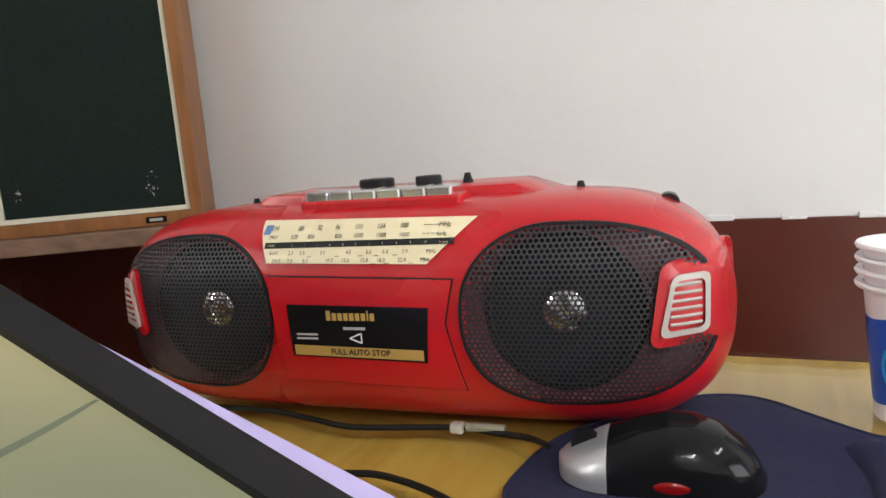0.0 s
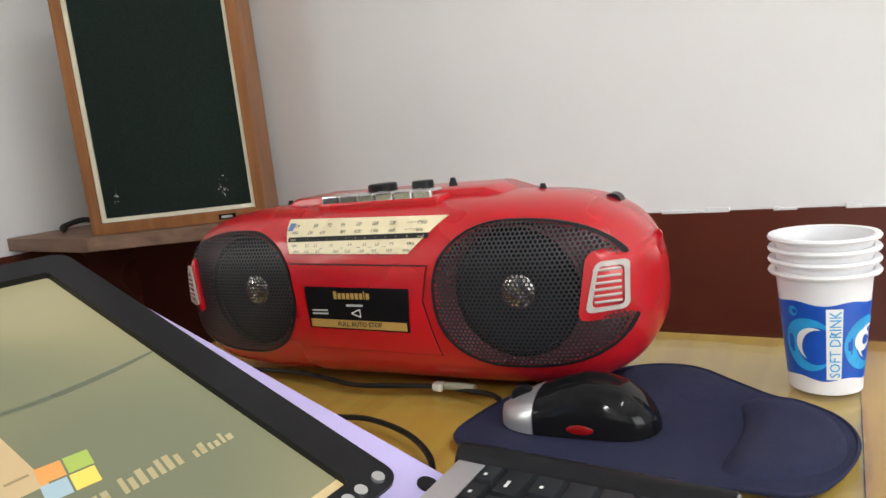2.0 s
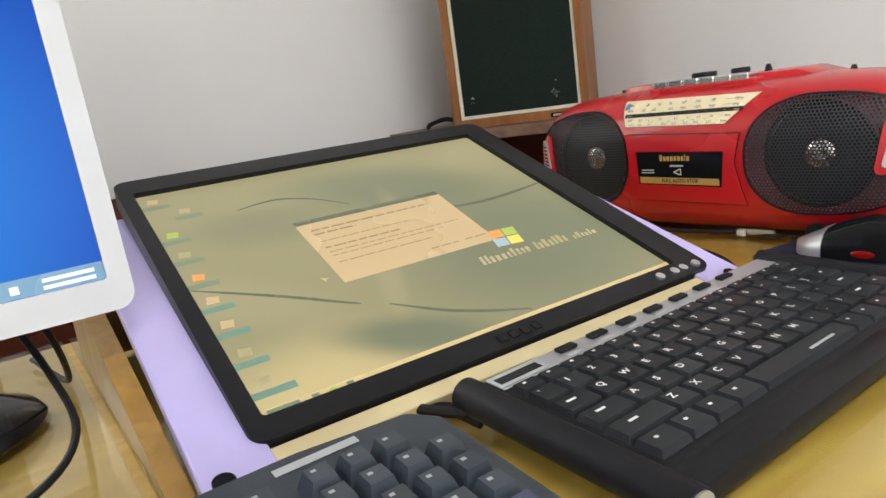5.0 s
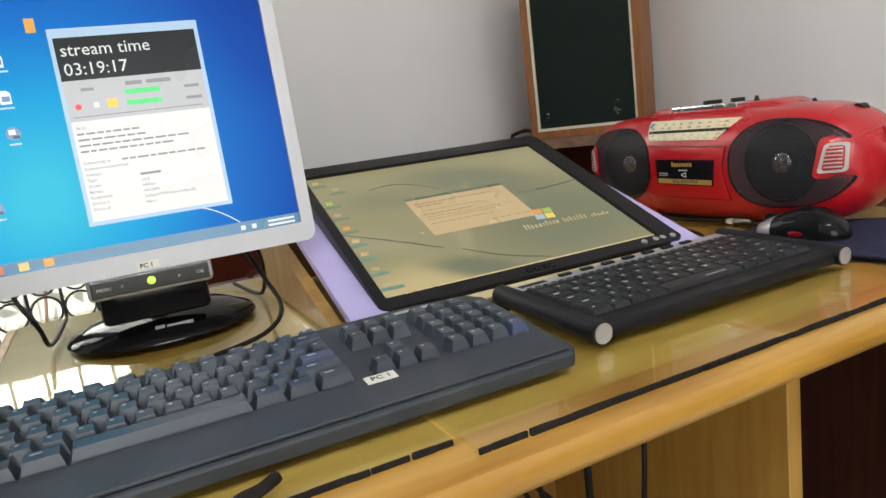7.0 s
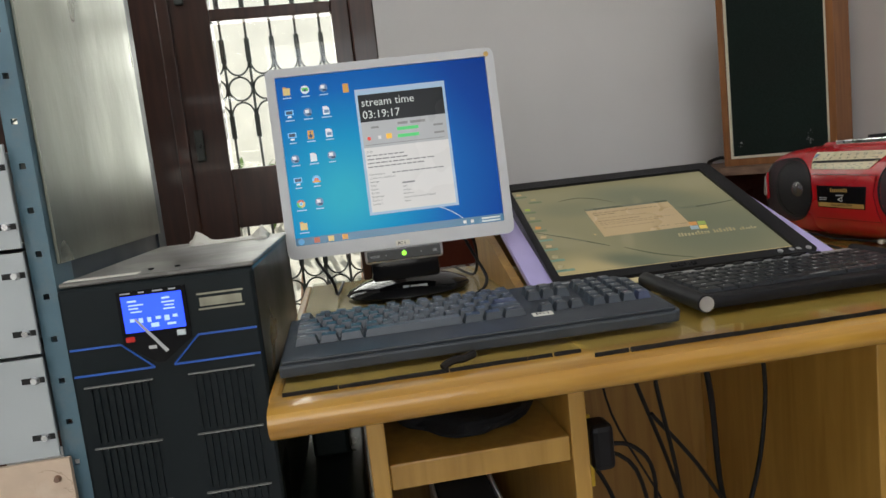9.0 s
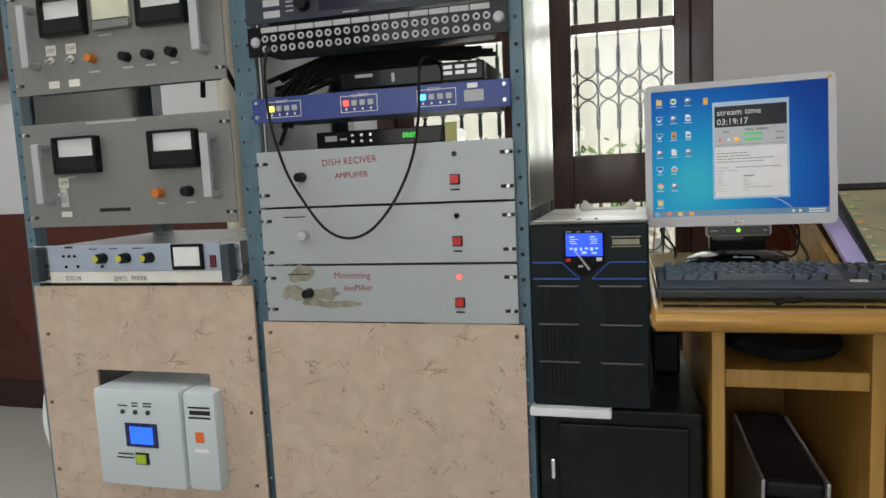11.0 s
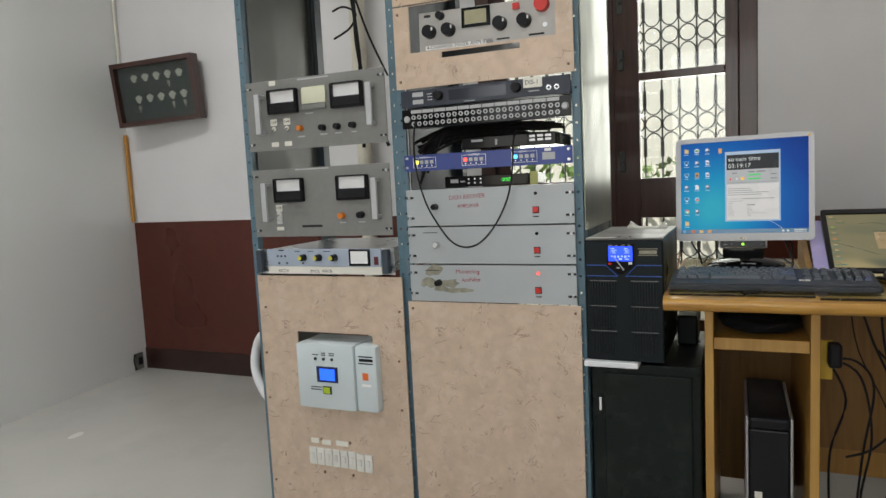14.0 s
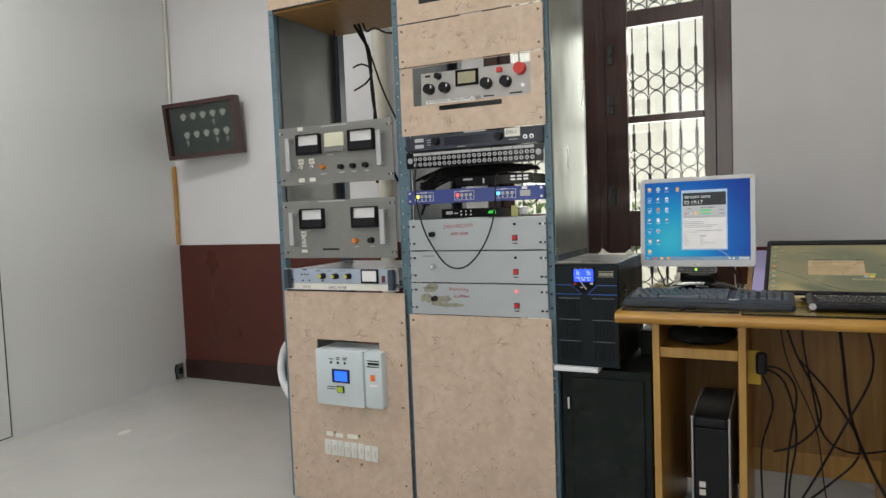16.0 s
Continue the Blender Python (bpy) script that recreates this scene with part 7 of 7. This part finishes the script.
for k in range(6):
    x, z = -0.066 + (k % 3) * 0.018, 0.010 + (k // 3) * 0.011
    part("button", cyl((x, 0, z), (x, -0.002, z), 0.0028, n=10), M_ALU, u)
part("side_label", bx(0.1125, 0.134, 0.0, 0.003, 0.0, 0.034), mat("yellow_label", (0.62, 0.62, 0.22), 0.5), u, "yellow printed label")
amps = ((0.950, 1.056, "light grey amplifier with red hand written words"), (0.842, 0.949, "plain light grey amplifier with a red button"), (0.733, 0.841, "light grey amplifier with stains and red hand written words"))
for k, (z0, z1, lab) in enumerate(amps):
    u = unit(RY, -0.2425, 0.2425, z0, z1, "rack_amplifier", lab, "amplifier", M_AMP, 0.004, 0.30, M_AMP)
    hh = z1 - z0
    slots(u, 0.485, (0.024, hh - 0.024))
    knob(u, -0.152, hh / 2 + 0.002, 0.0095, M_ALU if k == 1 else None, M_BLACK if k != 1 else M_CHROME)
    part("switch_frame", bx(0.130, 0.148, -0.006, -0.0042, 0.030, 0.048, 0.0005), M_INK, u)
    part("switch", bx(0.1315, 0.1465, -0.010, -0.0062, 0.0325, 0.0465, 0.001), M_REDB, u, "red square push switch")
    part("lamp", cyl((0.140, -0.0042, hh - 0.023), (0.140, -0.008, hh - 0.023), 0.0045, n=12), glow("red_indicator", (0.95, 0.12, 0.10), 1.6) if k == 2 else M_GLOSSB, u)
    tagged(part("lettering", bars([(0.131, 0.147, 0.020, 0.023)] + ([(-0.195, -0.150, hh - 0.018, hh - 0.016)] if k else []), -0.0044), M_INK, u), kind="stuff")
    if k == 0:
        part("hand_writing", letters([("DISH RECIVER", -0.110, 0.073, 0.0125, -0.0045, 2), ("AMPLIFIER", -0.086, 0.050, 0.0105, -0.0045, 1)]), M_REDINK, u, "red marker words")
    if k == 2:
        part("hand_writing", letters([("Monetring", -0.100, 0.083, 0.0125, -0.0045, 0), ("AmPlifier", -0.083, 0.059, 0.0115, -0.0045, 2)]), M_REDINK, u, "red marker words")
        r4 = random.Random(11)
        for cx, cz, w, h in ((-0.165, 0.09, 0.026, 0.02), (-0.185, 0.055, 0.03, 0.014), (-0.12, 0.055, 0.03, 0.014), (-0.10, 0.035, 0.05, 0.008), (-0.15, 0.04, 0.022, 0.012)):
            part("tape_stain", flat([(cx + w * (0.7 + 0.5 * r4.random()) * math.cos(a), cz + h * (0.6 + 0.6 * r4.random()) * math.sin(a)) for a in (2 * math.pi * j / 14 for j in range(14))], -0.0042 - 0.00003 * r4.random()), M_STAIN, u, "patch of peeled tape")
tagged(part("patch_cable", tube([(0.205, -1.063, 1.245), (0.224, -1.062, 1.19), (0.226, -1.058, 1.11), (0.222, -1.036, 1.02), (0.220, -1.003, 0.958), (0.218, -0.966, 0.910), (0.216, -0.925, 0.893), (0.216, -0.880, 0.907), (0.217, -0.835, 0.955), (0.219, -0.800, 1.02), (0.222, -0.782, 1.09), (0.222, -0.776, 1.17), (0.205, -0.772, 1.195), (0.15, -0.77, 1.20), (0.05, -0.77, 1.2)], 0.0025), M_CABLE, None, "", True), "black patch cable hanging in a loop before the amplifiers", "cable")
bun = thing("cable_bundle", pose(0, 0, 0), "bundle of black audio cables under the jack field", "cables")
r5 = random.Random(3)
for k in range(24):
    z = 1.165 + r5.uniform(0, 0.05)
    y0 = RY - 0.22 + r5.uniform(-0.01, 0.02)
    part("cable", tube([(0.16 - r5.random() * 0.06, y0, z - 0.10 * r5.random()), (0.10, y0 + 0.05, z + 0.01), (0.09, y0 + 0.14, z + 0.025 + r5.uniform(-0.01, 0.01)), (0.11, y0 + 0.26, z + 0.02), (0.12, y0 + 0.36 + r5.uniform(-0.05, 0.05), z + 0.012)], 0.0045, 6, None, 4), M_CABLE, bun, "", True)
for k, pts in enumerate(([(-0.10, LY - 0.075, 1.83), (-0.10, LY - 0.045, 1.78), (-0.06, LY + 0.015, 1.70), (-0.05, LY + 0.025, 1.55), (-0.06, LY + 0.035, 1.40), (-0.06, LY + 0.025, 1.2)], [(-0.10, LY - 0.055, 1.83), (-0.09, LY - 0.020, 1.75), (-0.04, LY + 0.025, 1.66), (-0.03, LY + 0.045, 1.5), (-0.05, LY + 0.040, 1.38), (-0.05, LY + 0.125, 1.2)], [(-0.10, LY - 0.035, 1.83), (-0.08, LY - 0.005, 1.79), (-0.02, LY + 0.065, 1.78), (0.05, LY + 0.155, 1.735), (0.05, LY + 0.185, 1.73)], [(-0.08, LY - 0.075, 1.66), (-0.05, LY - 0.015, 1.66), (-0.04, LY + 0.035, 1.63), (-0.05, LY + 0.005, 1.59), (-0.08, LY - 0.075, 1.57)], [(-0.04, LY + 0.035, 1.68), (-0.03, LY + 0.085, 1.55), (-0.03, LY + 0.145, 1.42)], [(-0.12, LY - 0.185, 1.83), (-0.12, LY - 0.190, 1.7), (-0.12, LY - 0.185, 1.3)])):
    tagged(part("hanging_cable", tube(pts, 0.006 if k < 2 else 0.0035), M_CABLE, None, "", True), "black cable hanging inside the rack", "cable", "hanging cables")

# ---- power supply on its cabinet ----
ups = thing("power_supply_unit", facing(0.185, -0.508, 0.590, -1.0), "black tower power supply with lit blue display and vents", "power supply")
UW, UH, UD = 0.098, 0.318, 0.375
part("body", bx(-UW + 0.002, UW - 0.002, 0.012, UD, 0.0, UH - 0.004, 0.003), M_CAB, ups)
part("lid", bx(-UW, UW, 0.008, UD + 0.002, UH - 0.0035, UH + 0.002, 0.002), M_UPSTOP, ups, "dusty dark metal lid")
part("front_panel", bx(-UW, UW, 0.0, 0.0115, 0.0, UH - 0.004, 0.004), M_UPS, ups)
part("display_frame", prism([(-0.040, 0.305), (0.028, 0.305), (0.028, 0.250), (-0.002, 0.228), (-0.010, 0.228), (-0.040, 0.250)], -0.003, 0.0, 1), M_GLOSSB, ups)
part("display", bx(-0.036, 0.024, -0.0036, -0.0031, 0.262, 0.300), glow("blue_backlight", (0.02, 0.07, 0.95), 1.3), ups, "lit blue display")
rk = random.Random(8)
marks = [(-0.030, -0.021, 0.2935, 0.2955), (0.004, 0.012, 0.2935, 0.2955)]
for row in range(3):
    for x0 in (-0.030, 0.003):
        xa = x0 + rk.uniform(0, 0.003)
        marks.append((xa, xa + rk.uniform(0.008, 0.015), 0.2895 - row * 0.0035, 0.2910 - row * 0.0035))
for k in range(6):
    xa = -0.030 + k * 0.0085
    marks.append((xa, xa + rk.uniform(0.004, 0.007), 0.2725 + rk.uniform(-0.002, 0.001), 0.2765))
marks += [(-0.010, -0.002, 0.2655, 0.2700), (0.006, 0.015, 0.2660, 0.2685)]
part("display_marks", bars(marks, -0.004), glow("pale_figures", (0.35, 0.5, 0.95), 0.8), ups)
part("red_key", bx(-0.037, -0.028, -0.0046, -0.0028, 0.2525, 0.258, 0.0008), M_REDB, ups, "red push key")
part("green_key", bx(0.014, 0.023, -0.0046, -0.0028, 0.2535, 0.2595, 0.0008), M_BOXW, ups, "pale green push key")
tagged(part("key_marks", bars([(-0.036, -0.026, 0.3022, 0.3036), (-0.018, -0.012, 0.3022, 0.3036), (-0.004, 0.006, 0.3022, 0.3036), (0.012, 0.019, 0.3022, 0.3036), (-0.016, -0.008, 0.243, 0.2465)], -0.0034), M_GREYT, ups), kind="stuff")
for s in (-1, 1):
    xa, xb = (-0.044, -0.014) if s < 0 else (0.034, 0.006)
    part("blue_line", tube([(xa, -0.0006, 0.251), (xb, -0.0006, 0.223)], 0.0010, 6), M_BLUEINK, ups, "blue pin stripe")
part("label_strip", bx(-0.095, -0.022, 0.014, 0.030, UH + 0.0021, UH + 0.0028), M_PAPER, ups, "white label strip")
for x in (-0.016, 0.012):
    part("screw", cyl((x, 0.045, UH + 0.002), (x, 0.045, UH + 0.0036), 0.003, n=10), M_BLACK, ups)
part("tape_strip", prism([(-0.026, 0.276), (-0.024, 0.277), (0.004, 0.240), (0.001, 0.238)], -0.0052, -0.0042, 1), M_GREYT, ups, "loose clear tape strip")
part("maker_mark", bars([(0.038, 0.085, 0.292, 0.294), (0.040, 0.083, 0.280, 0.289), (0.038, 0.085, 0.276, 0.278)], -0.0005), M_STAIN, ups)
for s in (-1, 1):
    for z in (0.250, 0.222):
        x0, x1 = (-0.094, -0.044 if z > 0.23 else -0.014) if s < 0 else (0.034 if z > 0.23 else 0.006, 0.094)
        part("blue_line", bx(x0, x1, -0.0015, 0.0002, z, z + 0.002), M_BLUEINK, ups, "blue pin stripe")
    for r in range(3):
        z0 = 0.018 + r * 0.066
        for c in range(9):
            x = s * 0.052 - 0.030 + c * 0.0070
            part("vent_rib", bx(x, x + 0.0028, -0.0025, 0.0003, z0, z0 + 0.058), M_UPS, ups)
        part("vent_ledge", bx(s * 0.052 - 0.034, s * 0.052 + 0.034, -0.0035, 0.0003, z0 + 0.060, z0 + 0.0612), M_MGREY, ups)
cp = bmesh.new()
rk = random.Random(3)
rows = []
for a in range(15):
    t = a / 14
    lift = 0.004 + 0.016 * math.exp(-((t - 0.1) / 0.09) ** 2) + 0.015 * math.exp(-((t - 0.92) / 0.08) ** 2)
    rows.append([cp.verts.new((-0.165 + 0.009 * c + rk.uniform(-0.003, 0.003) + 0.012 * t, -0.540 + 0.113 * t + rk.uniform(-0.002, 0.002), 0.9105 + lift * math.sin(math.pi * (0.08 + 0.84 * c / 5)) * rk.uniform(0.8, 1.15))) for c in range(6)])
low = [[cp.verts.new((v.co.x, v.co.y, 0.9102)) for v in row] for row in rows]
for a in range(14):
    for c in range(5):
        cp.faces.new((rows[a][c], rows[a + 1][c], rows[a + 1][c + 1], rows[a][c + 1]))
        cp.faces.new((low[a][c], low[a][c + 1], low[a + 1][c + 1], low[a + 1][c]))
    for c in (0, 5):
        cp.faces.new((rows[a][c], low[a][c], low[a + 1][c], rows[a + 1][c]))
for a in (0, 14):
    for c in range(5):
        cp.faces.new((rows[a][c], rows[a][c + 1], low[a][c + 1], low[a][c]))
tagged(part("crumpled_paper", cp, M_PAPER), "crumpled white paper on the power supply", "paper")
cab = thing("battery_cabinet", facing(0.150, -0.465, 0.0), "black green steel battery cabinet with a hinged door", "cabinet")
CW = 0.140
part("body", bx(-CW, CW, 0.0, 0.42, 0.0, 0.574, 0.004), M_CAB, cab)
part("door", bx(-CW + 0.036, CW - 0.022, -0.008, -0.0005, 0.03, 0.548, 0.003), M_CAB, cab, "flush steel door")
part("door_handle", bx(-CW + 0.022, -CW + 0.030, -0.012, -0.0005, 0.445, 0.482, 0.002), M_CHROME, cab, "small chrome latch")
tagged(part("foam_block", bx(0.05, 0.200, -0.612, -0.474, 0.5745, 0.5895, 0.003), M_FOAM), "white foam block under the power supply", "foam")
tagged(part("junction_box", bx(-0.22, -0.08, -0.40, -0.345, 0.5745, 0.66, 0.006), M_CAB), "small black box on the cabinet", "box")
# ---- under the desk ----
pc = thing("desktop_computer", facing(0.090, -0.168, 0.0), "black and silver slim tower computer under the desk", "computer")
part("body", bx(-0.048, 0.048, 0.012, 0.36, 0.006, 0.436, 0.004), M_BLACK, pc)
part("front_panel", bx(-0.0475, 0.0475, 0.0, 0.0118, 0.006, 0.405, 0.004), M_GLOSSB, pc)
for s in (-1, 1):
    part("silver_side", bx(s * 0.052 - 0.0035, s * 0.052 + 0.0035, -0.004, 0.33, 0.0, 0.44, 0.003), M_SILVER, pc, "silver side strip")
part("top_front", bx(-0.048, 0.048, -0.002, 0.05, 0.406, 0.437, 0.008), M_BLACK, pc)
part("stickers", bars([(-0.034, -0.016, 0.222, 0.240), (-0.034, -0.016, 0.198, 0.216)], -0.0006), M_PAPER, pc, "two small stickers")
bag = bmesh.new()
bmesh.ops.create_icosphere(bag, subdivisions=4, radius=1)
for v in bag.verts:
    n = noise.noise(v.co * 2.3) * 0.22
    v.co = Vector((v.co.x * 0.125 * (1 + n), v.co.y * 0.097 * (1 + n * 0.3), max(0, (v.co.z * 0.6 + 0.45) * 0.050 * (1 + n))))
bg = tagged(part("black_bag", bag, mat("black_cloth", (0.007, 0.007, 0.008), 0.9, var=0.3, scale=60, bump=0.5, bump_scale=300), None, "", True), "crumpled black cloth bag on the desk shelf", "bag")
bg.matrix_basis = pose(0.05, -0.19, 0.6645)
tagged(part("paper_wad", bx(0.086, 0.110, -0.196, -0.168, 0.706, 0.729, 0.008), M_PAPER), "small white crumpled paper on the black bag", "paper")
tagged(part("yellow_slab", bx(0.094, 0.0985, -0.0645, -0.030, 0.551, 0.649, 0.001), M_YEL), "thin yellow slab against the desk side", "plate")
tagged(part("plug_adapter", bx(0.099, 0.138, -0.043, -0.013, 0.588, 0.648, 0.008), M_BLACK), "black plug adapter before the yellow slab", "plug")
r6 = random.Random(21)
for k, pts in enumerate(([(0.05, 0.03, 0.74), (0.06, 0.06, 0.64), (0.02, 0.11, 0.52), (0.04, 0.12, 0.44), (0.08, 0.06, 0.38), (0.10, 0.0, 0.36)], [(0.06, 0.075, 0.74), (0.06, 0.08, 0.66), (0.06, 0.10, 0.54), (0.03, 0.13, 0.40), (-0.02, 0.20, 0.34), (-0.10, 0.30, 0.33)], [(0.0, 0.17, 0.74), (0.02, 0.18, 0.62), (0.0, 0.20, 0.45), (-0.02, 0.25, 0.30), (0.0, 0.30, 0.20)], [(0.08, -0.04, 0.60), (0.09, 0.0, 0.50), (0.07, -0.03, 0.36), (0.06, -0.03, 0.2), (0.05, -0.02, 0.03)], [(0.08, -0.035, 0.60), (0.09, 0.03, 0.56), (0.06, 0.06, 0.40), (0.04, 0.04, 0.22), (0.0, 0.06, 0.03)], [(0.09, -0.04, 0.60), (0.1, 0.02, 0.60), (0.08, 0.06, 0.53), (0.07, 0.04, 0.36), (0.05, 0.02, 0.12), (0.0, 0.0, 0.03)], [(0.06, 0.07, 0.62), (0.03, 0.16, 0.50), (0.02, 0.22, 0.36), (0.0, 0.14, 0.24), (0.02, 0.05, 0.16)], [(0.05, 0.29, 0.05), (0.0, 0.2, 0.16), (-0.03, 0.12, 0.10), (-0.05, 0.05, 0.03)])):
    tagged(part("power_cable", tube(pts, 0.0030 if k != 2 else 0.0045), M_CABLE, None, "", True), "black power cable hanging under the desk", "cable", "desk cables")
for k in range(2):
    y0, y1 = r6.uniform(-0.04, 0.30), r6.uniform(-0.05, 0.32)
    x0, sag = r6.uniform(-0.12, 0.08), r6.uniform(0.08, 0.30)
    pts = [(x0, y0, 0.744), (x0 + r6.uniform(-0.03, 0.03), y0 + r6.uniform(-0.04, 0.04), 0.60), (x0 + 0.02, (y0 * 2 + y1) / 3 + r6.uniform(-0.05, 0.05), 0.42 + r6.uniform(-0.08, 0.08)), (x0, (y0 + 2 * y1) / 3, sag), (x0 - 0.03, y1, sag * 0.5 + 0.02), (x0 - 0.05, y1 + r6.uniform(-0.1, 0.1), 0.006)]
    tagged(part("power_cable", tube(pts, r6.choice((0.0018, 0.0024, 0.0032))), M_CABLE, None, "", True), "thin black cable trailing to the floor under the desk", "cable", "desk cables")
for k in range(4):
    y0 = r6.uniform(-0.02, 0.28)
    pts = [(0.02 + 0.05 * math.cos(a) + 0.01 * r6.random(), y0 + 0.06 * math.sin(a), 0.006 + 0.004 * k + 0.01 * r6.random()) for a in (1.1 * j for j in range(7))]
    tagged(part("cable_loop", tube(pts, 0.0028), M_CABLE, None, "", True), "coiled black cable on the floor under the desk", "cable", "desk cables")
